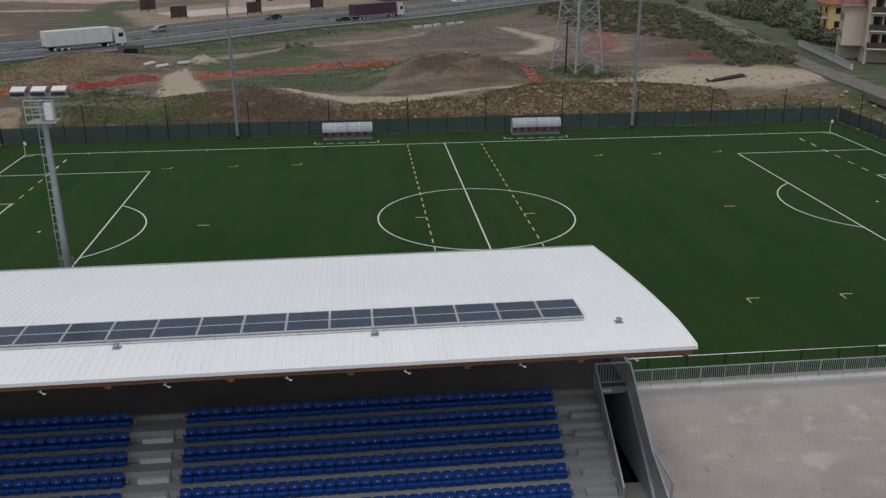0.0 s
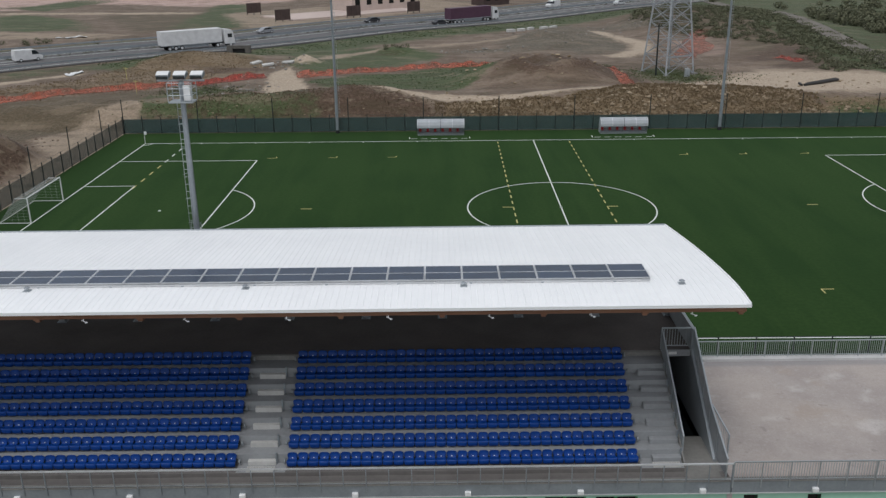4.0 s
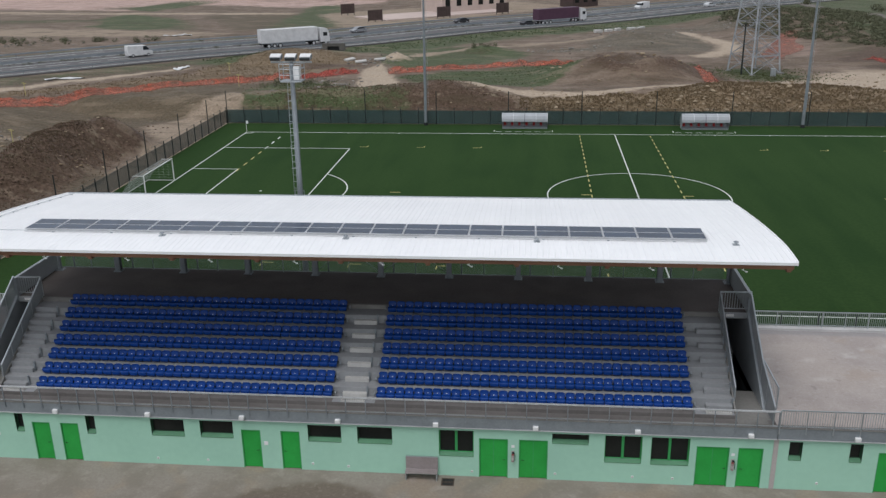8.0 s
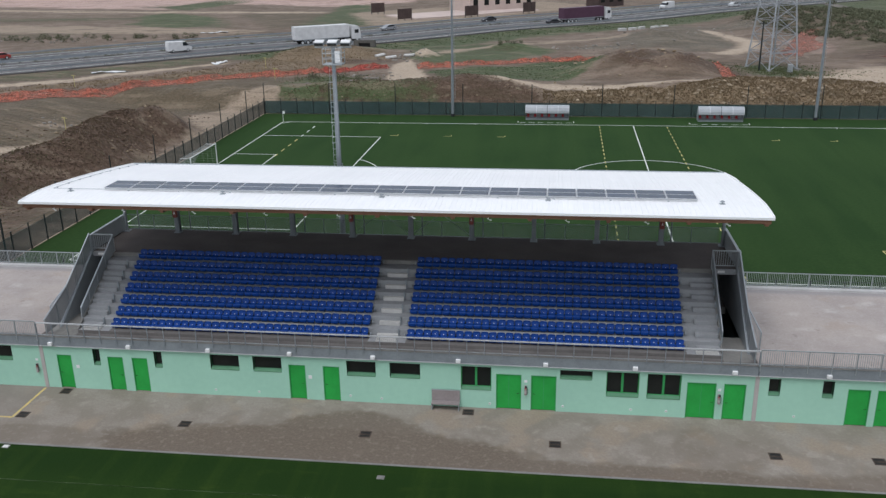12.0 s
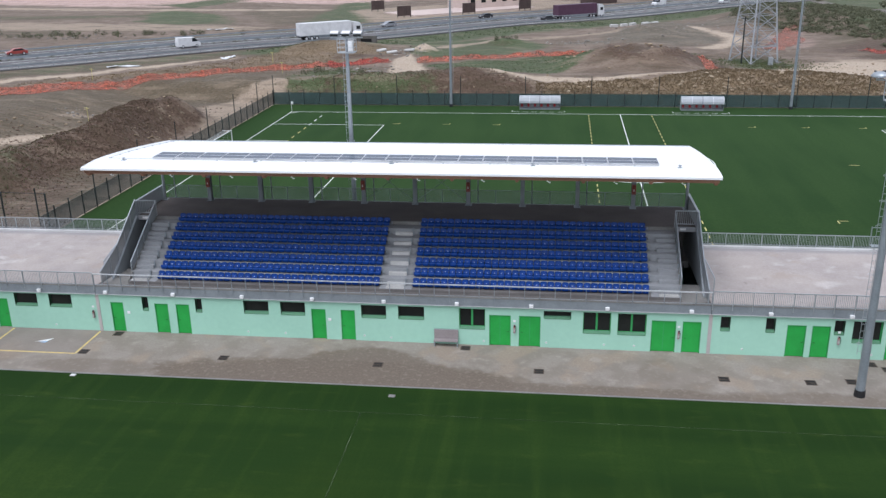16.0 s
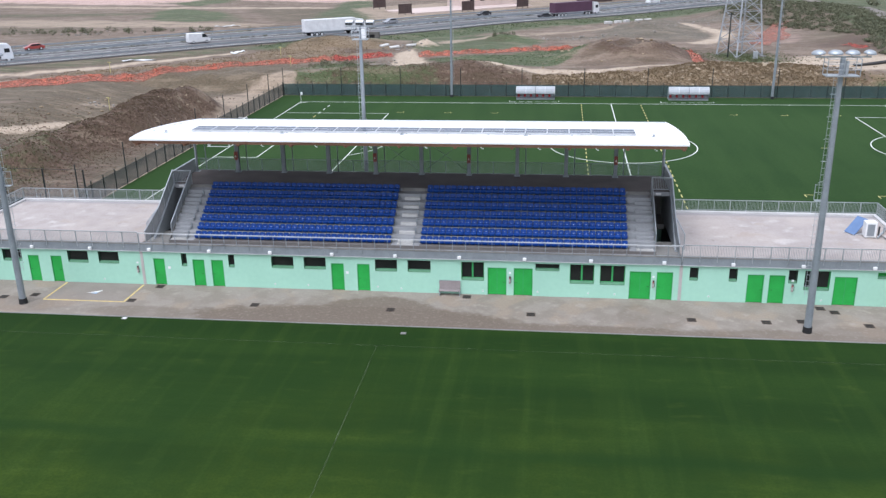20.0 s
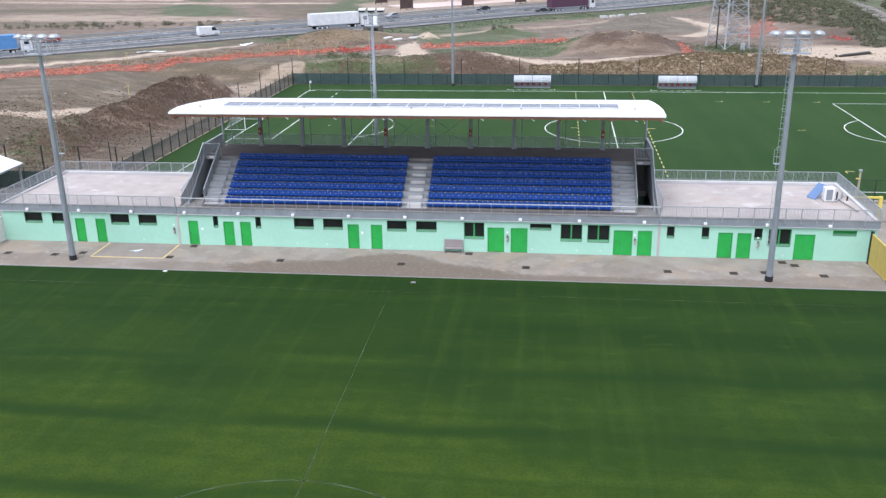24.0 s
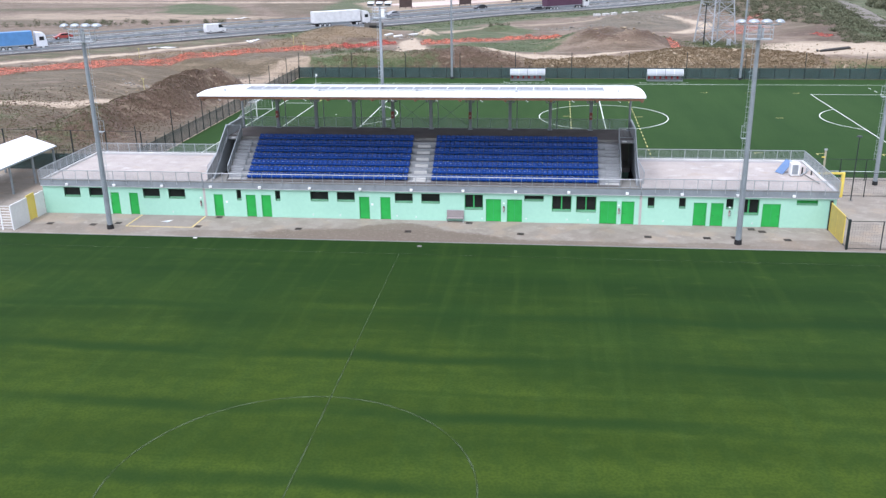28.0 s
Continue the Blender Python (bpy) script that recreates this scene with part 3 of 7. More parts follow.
pale = (1.3 * blob(X, Y, -20.5, 137, 2.6, 2.8) + 1.5 * patch([(-24.5, 124), (-23, 131), (-19, 118), (-16.5, 108), (-18, 101), (-21, 101), (-23, 110)], 1.2) + 1.1 * track([(-10, 102), (-1, 98), (5, 96.5), (13, 96), (21, 98), (34, 103), (46, 108)], 1.1)
        + 0.9 * patch([(48, 110), (60, 120), (78, 115), (84, 108), (70, 100), (58, 99), (54, 104)], 2.5) + 1.0 * track([(-110, 80), (-89, 96), (-80, 102), (-74, 110), (-65, 119), (-60, 126)], 1.2)
        + 1.0 * track([(42, 178), (48, 160), (45, 148), (39, 142)], 1.8) + 1.0 * track([(-230, 282), (-207, 271), (-133, 258), (-110, 257), (-73, 253)], 2.2) + 0.9 * track([(-80, 40), (-66, 51), (-61, 62), (-57, 69)], 1.1))
for name_, masks in (("cover", (grass, sand, dark, field)), ("cover_two", (golden, rubble, olive, pale))):
    att = me.attributes.new(name_, "FLOAT_COLOR", "POINT")
    att.data.foreach_set("color", np.clip(np.stack(masks, -1), 0, 1).astype(np.float32).ravel())


def ground_material():
    m = bpy.data.materials.new("building_site_soil")
    m.use_nodes = True
    n, l = m.node_tree.nodes, m.node_tree.links
    p = n["Principled BSDF"]
    p.inputs["Roughness"].default_value, p.inputs["Specular IOR Level"].default_value = 0.95, 0.1
    # Sheen lightens the soil at low angles in place of haze.
    p.inputs["Sheen Weight"].default_value, p.inputs["Sheen Roughness"].default_value = 0.1, 0.4
    geo, at = n.new("ShaderNodeNewGeometry"), n.new("ShaderNodeAttribute")
    at.attribute_name = "cover"
    sep = n.new("ShaderNodeSeparateColor")
    l.new(at.outputs["Color"], sep.inputs["Color"])

    def noise_node(scale, detail=5):
        t = n.new("ShaderNodeTexNoise")
        t.inputs["Scale"].default_value, t.inputs["Detail"].default_value = scale, detail
        l.new(geo.outputs["Position"], t.inputs["Vector"])
        return t.outputs["Fac"]

    def mixed(f, a, b):
        x = n.new("ShaderNodeMix")
        x.data_type = "RGBA"
        for s, v in (("Factor", f), ("A", a), ("B", b)):
            if isinstance(v, tuple):
                x.inputs[s].default_value = (*v, 1)
            else:
                l.new(v, x.inputs[s])
        return x.outputs["Result"]

    def edge(mask, tex):
        """The mask with a frayed border."""
        a = n.new("ShaderNodeMath")
        a.operation = "MULTIPLY_ADD"
        l.new(tex, a.inputs[0])
        a.inputs[1].default_value = 1.3
        l.new(mask, a.inputs[2])
        r = n.new("ShaderNodeMapRange")
        r.inputs["From Min"].default_value, r.inputs["From Max"].default_value = 0.85, 1.35
        l.new(a.outputs[0], r.inputs["Value"])
        return r.outputs["Result"]

    at2, sep2 = n.new("ShaderNodeAttribute"), n.new("ShaderNodeSeparateColor")
    at2.attribute_name = "cover_two"
    l.new(at2.outputs["Color"], sep2.inputs["Color"])

    def harder(f):
        r = n.new("ShaderNodeMapRange")
        r.inputs["From Min"].default_value, r.inputs["From Max"].default_value = 0.36, 0.64
        l.new(f, r.inputs["Value"])
        return r.outputs["Result"]

    def edge_step(f):
        r = n.new("ShaderNodeMapRange")
        r.inputs["From Min"].default_value, r.inputs["From Max"].default_value, r.inputs["To Max"].default_value = 0.48, 0.6, 0.75
        l.new(f, r.inputs["Value"])
        return r.outputs["Result"]

    raw = noise_node(1.6)
    n1, n2, n3, n4 = harder(noise_node(0.35)), harder(raw), noise_node(0.12), noise_node(0.8)
    n5 = harder(noise_node(3.5, 6))
    col = mixed(n1, mixed(n5, (0.118, 0.084, 0.06), (0.172, 0.127, 0.094)), mixed(n2, (0.172, 0.13, 0.098), (0.25, 0.195, 0.15)))
    col = mixed(edge_step(n3), col, mixed(n5, (0.15, 0.108, 0.076), (0.105, 0.078, 0.056)))
    col = mixed(edge(sep2.outputs["Blue"], n4), col, mixed(n5, mixed(n2, (0.072, 0.062, 0.038), (0.115, 0.09, 0.058)), (0.135, 0.104, 0.072)))
    col = mixed(edge(sep2.outputs["Red"], n4), col, mixed(n5, mixed(n2, (0.095, 0.066, 0.038), (0.165, 0.116, 0.068)), (0.21, 0.158, 0.1)))
    col = mixed(edge(sep2.outputs["Green"], n4), col, mixed(n5, (0.085, 0.074, 0.053), mixed(n2, (0.13, 0.11, 0.082), (0.21, 0.18, 0.14))))
    # Far field: pinkish colour lifted paler to suggest haze.
    col = mixed(edge(at.outputs["Alpha"], n3), col, mixed(n1, (0.5, 0.365, 0.32), (0.43, 0.3, 0.25)))
    col = mixed(edge(sep.outputs["Blue"], raw), col, mixed(n5, (0.068, 0.045, 0.032), mixed(n2, (0.1, 0.067, 0.047), (0.15, 0.104, 0.075))))
    col = mixed(edge(sep.outputs["Red"], n4), col, mixed(n5, mixed(n2, (0.04, 0.063, 0.024), (0.064, 0.09, 0.037)), (0.088, 0.102, 0.05)))
    col = mixed(edge(sep.outputs["Green"], n4), col, mixed(n5, mixed(n2, (0.37, 0.295, 0.22), (0.3, 0.238, 0.174)), (0.25, 0.195, 0.142)))
    streak_map, streak = n.new("ShaderNodeMapping"), n.new("ShaderNodeTexNoise")
    streak_map.inputs["Rotation"].default_value, streak_map.inputs["Scale"].default_value = (0, 0, radians(-38)), (0.22, 1, 1)
    l.new(geo.outputs["Position"], streak_map.inputs["Vector"])
    l.new(streak_map.outputs["Vector"], streak.inputs["Vector"])
    streak.inputs["Scale"].default_value, streak.inputs["Detail"].default_value = 0.45, 7

    def part_of(f, lo, hi, top):
        r = n.new("ShaderNodeMapRange")
        r.inputs["From Min"].default_value, r.inputs["From Max"].default_value, r.inputs["To Max"].default_value = lo, hi, top
        l.new(f, r.inputs["Value"])
        return r.outputs["Result"]
    col = mixed(part_of(streak.outputs["Fac"], 0.52, 0.66, 0.55), col, mixed(n5, (0.095, 0.068, 0.046), (0.06, 0.052, 0.03)))
    col = mixed(part_of(streak.outputs["Fac"], 0.46, 0.36, 0.4), col, (0.25, 0.195, 0.14))
    col = mixed(edge(at2.outputs["Alpha"], n4), col, mixed(n5, mixed(n2, (0.5, 0.41, 0.31), (0.42, 0.34, 0.255)), (0.34, 0.27, 0.2)))
    l.new(col, p.inputs["Base Color"])
    bp = n.new("ShaderNodeBump")
    bp.inputs["Strength"].default_value, bp.inputs["Distance"].default_value = 0.8, 0.35
    l.new(raw, bp.inputs["Height"])
    l.new(bp.outputs["Normal"], p.inputs["Normal"])
    return m


M_SOIL = ground_material()
me.materials.append(M_SOIL)
ground = tagged(new("ground", me), "brown building-site soil with grass, sand and mounds", "ground", kind="structure")


def ribbon(line, off0, off1, z, thick=0.05):
    """A strip that follows a polyline between two side offsets."""
    mb = Mesh()
    pts = [Vector(p[:2]) for p in line]
    rows = []
    for i, p in enumerate(pts):
        d = (pts[min(i + 1, len(pts) - 1)] - pts[max(i - 1, 0)]).normalized()
        nrm = Vector((-d.y, d.x))
        rows.append((p + nrm * off0, p + nrm * off1))
    vs = [(q.x, q.y, zz) for zz in (z, z - thick) for r in rows for q in r]
    n = len(rows)
    fs = []
    for i in range(n - 1):
        a = 2 * i
        b = 2 * n + a
        fs += [(a, a + 1, a + 3, a + 2), (b, b + 2, b + 3, b + 1), (a, a + 2, b + 2, b), (a + 1, b + 1, b + 3, a + 3)]
    return mb.add(vs, fs)


solid("road", ribbon(ROAD_LINE, -15, 15, 3.0, 0.2), M_HIGHWAY, "grey asphalt motorway with two carriageways", "motorway", "structure")
marks = thing("lane_marking", "white painted motorway lane lines", "road marking", kind="structure")
for o in (-13.2, -2.2, 2.2, 13.2):
    part("edge_line", ribbon(ROAD_LINE, o - 0.12, o + 0.12, 3.012, 0.01), M_LINE, marks)
dash = Mesh()
for o in (-9.4, -5.7, 5.7, 9.4):
    for i in range(0, len(ROAD_LINE) - 1):
        a, b = ROAD_LINE[i], ROAD_LINE[i + 1]
        L = np.hypot(*(b - a))
        for k in range(int(L // 6) + 1):
            if k % 2 == 0 and (k + 1) * 6 / L < 1.05:
                q = ribbon([a + (b - a) * (k * 6 / L), a + (b - a) * min(1, (k * 6 + 4.5) / L)], o - 0.1, o + 0.1, 3.012, 0.01)
                dash.add(q.v, q.f)
part("dash_pattern", dash, M_LINE, marks, kind="stuff")
guard = thing("guard_rail", "galvanised steel motorway crash barriers", "guard rail", kind="structure")
for o in (-14.2, -0.8, 0.8, 14.2):
    part("rail", ribbon(ROAD_LINE, o - 0.05, o + 0.05, 3.75, 0.32), M_GALV_DARK, guard)
posts = Mesh()
for o in (-14.2, 0.0, 14.2):
    for p, q in zip(ROAD_LINE[:-1:1], ROAD_LINE[1::1]):
        d = (q - p) / np.hypot(*(q - p))
        c = p + np.array([-d[1], d[0]]) * o
        posts.box(c[0] - 0.06, c[0] + 0.06, c[1] - 0.06, c[1] + 0.06, 2.9, 3.7)
part("post_line", posts, M_GALV_DARK, guard, kind="stuff")

# pitches, paving
turf = solid("artificial_pitch", box(-55.2, 54.6, -62.3, 6.1, -0.2, 0.0), M_TURF, "dark green artificial turf football pitch", "football pitch", "structure")
turf.matrix_world = PITCH
solid("grass_pitch", box(-62, 60, -82, -6.15, -0.2, 0.0), M_GRASS, "mown natural grass pitch with faded white lines", "football pitch", "structure")
solid("pavement", Mesh().box(-75, 75, -6.15, 17.9, -0.3, 0.004), M_PAVE, "stained grey concrete block paving round the stand", "pavement", "structure")
solid("kerb", box(-62, 60, -6.25, -6.12, -0.2, 0.03), M_CONC, "low concrete edging along the grass pitch", "kerb", "structure")


def arc(cx, cy, r, a0, a1, w=0.12, n=48, z=0.006):
    mb = Mesh()
    vs = []
    for i in range(n + 1):
        a = radians(a0 + (a1 - a0) * i / n)
        for q in (r - w / 2, r + w / 2):
            vs += [(cx + q * math.cos(a), cy + q * math.sin(a), zz) for zz in (z - 0.006, z)]
    fs = []
    for i in range(n):
        a = 4 * i
        fs += [(a + 1, a + 5, a + 7, a + 3), (a, a + 2, a + 6, a + 4), (a, a + 4, a + 5, a + 1), (a + 2, a + 3, a + 7, a + 6)]
    return mb.add(vs, fs)


def line(x0, y0, x1, y1, w=0.12, z=0.006):
    return Mesh().beam((x0, y0, z - 0.003), (x1, y1, z - 0.003), w, 0.006)


LX, LY = 50.4, 59.53
mk = thing("pitch_marking", "white and yellow lines on the artificial turf", "pitch marking", kind="structure")
mk.matrix_world = PITCH
for n, a in (("touchline", (-LX, 0, LX, 0)), ("touchline", (-LX, -LY, LX, -LY)), ("goal_line", (-LX, 0, -LX, -LY)), ("goal_line", (LX, 0, LX, -LY)), ("halfway_line", (0, 0, 0, -LY))):
    part(n, line(*a), M_LINE, mk)
part("centre_circle", arc(0, -LY / 2, 9.15, 0, 360, n=72), M_LINE, mk)
part("centre_spot", arc(0, -LY / 2, 0.08, 0, 360, 0.15, 10), M_LINE, mk)
pen = math.degrees(math.acos(5.5 / 9.15))
for s in (-1, 1):
    for depth, half in ((16.5, 20.16), (5.5, 9.16)):
        x = s * (LX - depth)
        part("box_line", line(x, -LY / 2 + half, x, -LY / 2 - half), M_LINE, mk)
        for k in (-1, 1):
            part("box_line", line(x, -LY / 2 + k * half, s * LX, -LY / 2 + k * half), M_LINE, mk)
    part("penalty_arc", arc(s * (LX - 11), -LY / 2, 9.15, (180 if s > 0 else 0) - pen, (180 if s > 0 else 0) + pen, n=24), M_LINE, mk)
    part("penalty_spot", arc(s * (LX - 11), -LY / 2, 0.08, 0, 360, 0.15, 10), M_LINE, mk)
    for c in (0, -LY):
        part("corner_arc", arc(s * LX, c, 1.0, *((180, 270) if s > 0 and c == 0 else (270, 360) if c == 0 else (90, 180) if s > 0 else (0, 90)), n=8), M_LINE, mk)
# dashed yellow lines of the small-sided pitches
for x in (-4.65, 4.55):
    k = -0.8
    while k > -LY:
        part("yellow_dash", line(x, k, x, k - 1.0, 0.12), M_YLINE, mk)
        k -= 2.05
for x in (-LX + 5.6, LX - 5.6):
    for k in np.arange(-3, -22, -2.9):
        part("pale_dash", line(x, k, x, k - 1.3, 0.14), M_YLINE if k < -9 else M_LINE, mk)
for x in (-25, -5.15, 5.05, 24.6):
    part("yellow_mark", line(x - 0.55, -LY / 2 + 0.2, x + 0.55, -LY / 2 + 0.2, 0.14), M_YLINE, mk)
for y in (-8.6, -51.2):
    for x in (-32.3, -25, -17.8, 17.3, 24.4, 31.8):
        part("corner_mark", line(x - 0.5, y, x + 0.5, y, 0.1), M_YLINE, mk)
        part("corner_mark", line(x - 0.45, y - 0.06, x - 0.45, y - 0.8, 0.1) if y < -50 else line(x + 0.5, y + 0.06, x + 0.5, y + 0.6, 0.1), M_YLINE, mk)
for x in (-43, -36, -29, -22, -15, 13, 20, 27, 34, 41):
    part("touchline_tick", line(x, 0.06, x, -0.45, 0.12), M_LINE, mk)
for x0, x1 in ((-16.1, -8.2), (7.9, 16.0)):
    for i in range(6):
        a = x0 + (x1 - x0) * (i + 0.15) / 6
        part("area_dash", line(a, 1.4, a + 0.85, 1.4, 0.12), M_LINE, mk)
    for x in (x0, x1):
        part("area_dash", line(x, 1.4, x, 2.3, 0.12), M_LINE, mk)
nm = thing("grass_marking", "faded white lines on the grass pitch", "pitch marking", kind="structure")
part("halfway_line", line(-3.5, -9.4, -3.5, -27, 0.05), M_FAINT, nm)
part("halfway_line", line(-3.5, -27, -3.5, -76, 0.1), M_FAINT, nm)
part("centre_circle", arc(-3.5, -42.8, 9.15, 0, 360, 0.11, 72), M_FAINT, nm)
part("touchline", line(-50, -9.3, 45, -9.3, 0.035), M_FAINT, nm)
# yellow parking bay in front of the stand
bay = thing("parking_marking", "yellow painted bay with a blue and white badge", "road marking", kind="structure")
for a in ((-30.1, -3.6, -23.75, -3.6), (-30.1, -3.6, -30.1, -0.15), (-23.75, -3.6, -23.75, -0.15)):
    part("bay_line", line(*a, 0.14, 0.012), M_BAY, bay)
M_BADGE = mat("badge_blue", (0.2, 0.42, 0.7), (0.4, 0.55, 0.75), 0.7, scale=2.5)
for m_, pts in ((M_WHITE, [(-27.4, -2.1), (-26.4, -1.5), (-26.6, -1.95)]), (M_BADGE, [(-27.1, -2.15), (-26.55, -2.0), (-26.65, -2.2)])):
    part("badge", Mesh().add([(x, y, z) for z in (0.006, 0.012) for x, y in pts], [(2, 1, 0), (3, 4, 5), (0, 1, 4, 3), (1, 2, 5, 4), (2, 0, 3, 5)]), m_, bay, "worn blue and white painted badge")

# ---- the building under the stand ----
X0, X1 = -39.95, 33.85
DOORS = [(-33.15, -32.25), (-31.25, -30.35), (-22.8, -21.9), (-19.65, -18.7), (-18.15, -17.2), (-8.74, -7.76), (-6.74, -5.78),
         (3.1, 4.5), (5.03, 6.42), (13.42, 14.95), (15.35, 16.5), (21.7, 22.85), (23.2, 24.3), (27.65, 29.2)]
WINDOWS = [(-37.8, -36.15, 1.69, 2.62), (-35.25, -33.65, 1.69, 2.62), (-29.8, -28.12, 1.70, 2.62), (-27.26, -25.6, 1.70, 2.62), (-20.52, -20.08, 1.63, 2.63), (-16.76, -16.28, 1.65, 2.63),
           (-13.37, -11.65, 1.69, 2.6), (-10.83, -9.14, 1.69, 2.6), (-5.35, -3.68, 1.68, 2.57), (-2.88, -1.15, 1.68, 2.57), (6.61, 8.36, 2.06, 2.57),
           (17.65, 18.25, 1.63, 2.59), (20.4, 20.98, 1.63, 2.59), (24.5, 25.12, 1.63, 2.58)]
PAIRS = [(1.14, 2.84, 1.15, 2.56), (9.12, 10.88, 1.13, 2.58), (11.3, 13.1, 1.11, 2.57), (25.6, 27.35, 1.13, 2.57)]
SHUTTER = (30.5, 32.3, 2.14, 2.56)
TOP = 2.75
openings = sorted([(a, b, 0.0, 2.17) for a, b in DOORS] + WINDOWS + PAIRS + [SHUTTER])
w = Mesh()
x = X0
for a, b, z0, z1 in openings:
    w.box(x, a, 0, 0.3, 0, TOP)
    if z0 > 0:
        w.box(a, b, 0, 0.3, 0, z0)
    w.box(a, b, 0, 0.3, z1, TOP)
    x = b
w.box(x, X1, 0, 0.3, 0, TOP)
solid("wall_south", w, M_GREEN_WALL, "mint green plastered wall with doors and windows", "wall", "structure")
solid("wall_west", box(X0, X0 + 0.3, 0.3, 11.1, 0, TOP), M_GREEN_WALL, "mint green plastered end wall", "wall", "structure")
solid("wall_east", box(X1 - 0.3, X1, 0.3, 11.1, 0, TOP), M_GREEN_WALL, "mint green plastered end wall", "wall", "structure")
solid("wall_north", box(X0, X1, 11.1, 11.4, 0, 3.4), M_GREEN_WALL, "mint green plastered rear wall", "wall", "structure")
solid("wall_inner", box(X0 + 0.3, X1 - 0.3, 1.6, 1.75, 0, TOP), M_CONC, "grey inner wall of the changing rooms", "wall", "structure")
PITS = ((-23.12, -21.7), (15.3, 16.72))
slab = Mesh().box(X0, X1, 0.02, 3.6, TOP, 3.2).box(X0, X1, 8.2, 11.1, TOP, 3.2)
for a, b in ((X0, PITS[0][0]), (PITS[0][1], PITS[1][0]), (PITS[1][1], X1)):
    slab.box(a, b, 3.6, 8.2, TOP, 3.2)
solid("ceiling", slab, M_CONC, "concrete slab over the changing rooms", "ceiling", "structure")
for xj in (-23.7, 17.03):
    solid("trim", box(xj - 0.11, xj + 0.11, -0.03, 0.0, 0, TOP), M_JOINT, "pale grey expansion joint cover on the wall", "trim", "structure")

for i, (a, b) in enumerate(DOORS):
    d = thing(f"door_{i + 1}", "closed bright green metal door with a darker frame", "door", kind="structure")
    part("door_leaf", box(a + 0.05, b - 0.05, 0.06, 0.12, 0.03, 2.12), M_DOOR, d, bevel=0.006)
    fr = Mesh().box(a, a + 0.05, 0.01, 0.16, 0, 2.17).box(b - 0.05, b, 0.01, 0.16, 0, 2.17).box(a + 0.05, b - 0.05, 0.01, 0.16, 2.12, 2.17)
    part("door_frame", fr, M_FRAME, d)
    if b - a > 1.25:
        part("meeting_strip", box((a + b) / 2 - 0.02, (a + b) / 2 + 0.02, 0.05, 0.062, 0.04, 2.1), M_FRAME, d)
    hx = b - 0.14 if i % 2 else a + 0.14
    part("door_handle", Mesh().tube((hx, 0.06, 1.02), (hx, 0.0, 1.02), 0.012).tube((hx, 0.0, 1.02), (hx + (0.12 if not i % 2 else -0.12), 0.0, 1.02), 0.012), M_BLACK, d, "black lever handle")


M_DARKFRAME = mat("dark_green_frame", (0.02, 0.06, 0.03), None, 0.5)


def window(i, a, b, z0, z1, panes, shutter=False):
    wn_ = thing(f"window_{i}", "dark recessed window with a green frame" if not shutter else "green louvred window", "window", kind="structure")
    f, d0, d1 = 0.05, 0.19, 0.25
    green = M_FRAME if panes > 1 or shutter else M_DARKFRAME
    zi = z0 + 0.1
    fr = Mesh().box(a, a + f, d0, d1, zi, z1).box(b - f, b, d0, d1, zi, z1).box(a + f, b - f, d0, d1, z1 - f, z1).box(a + f, b - f, d0, d1, zi, zi + f)
    part("window_frame", fr, green, wn_)
    part("reveal", Mesh().box(a, a + 0.012, 0.015, d0, z0 + 0.03, z1).box(b - 0.012, b, 0.015, d0, z0 + 0.03, z1).box(a + 0.012, b - 0.012, 0.015, d0, z1 - 0.012, z1), green, wn_, "green lining of the opening")
    part("window_sill", Mesh().extrude_x([(-0.02, z0 - 0.03), (-0.02, z0 + 0.005), (d0, zi + 0.02), (d0, z0 - 0.03)], a + 0.013, b - 0.013), M_SILL, wn_, "sloping green sill")
    step = (b - a - 2 * f) / panes
    for k in range(panes):
        p0 = a + f + k * step
        if shutter:
            for q in range(6):
                zz = zi + f + (z1 - zi - 2 * f) * q / 6
                part("slat", box(a + f, b - f, d0 - 0.02, d0 + 0.02, zz + 0.005, zz + 0.055), M_DOOR, wn_)
        else:
            part("pane", box(p0 + (0.05 if k else 0), p0 + step, d0 + 0.025, d0 + 0.033, zi + f, z1 - f), M_GLASS, wn_)
        if k:
            part("mullion", box(p0 - 0.07, p0 + 0.05, d0 - 0.06, d1, zi + f, z1 - f), M_FRAME, wn_)


k = 0
for k, wdw in enumerate(WINDOWS):
    window(k + 1, *wdw, 1)
for j, wdw in enumerate(PAIRS):
    window(k + 2 + j, *wdw, 2)
window(k + 6, *SHUTTER, 1, True)

# fascia and front parapet band
fas = thing("fascia", "grey metal edge band above the mint wall", "fascia", kind="structure")
for a, b in ((X0 - 0.1, -23.72), (-23.68, 17.0), (17.04, X1 + 0.1)):
    part("band", box(a, b, -0.14, 0.02, TOP, 3.36), M_GALV_DARK, fas, bevel=0.01)
    part("coping", box(a, b, -0.17, 0.12, 3.36, 3.41), M_CONC, fas)
    part("drip_edge", box(a, b, -0.155, -0.141, TOP + 0.002, TOP + 0.05), M_ALU, fas, "pale metal drip edge")
part("band", box(X0 - 0.14, X0 + 0.02, 0.02, 11.4, TOP, 3.36), M_GALV_DARK, fas)
part("band", box(X1 - 0.02, X1 + 0.14, 0.02, 11.4, TOP, 3.36), M_GALV_DARK, fas)
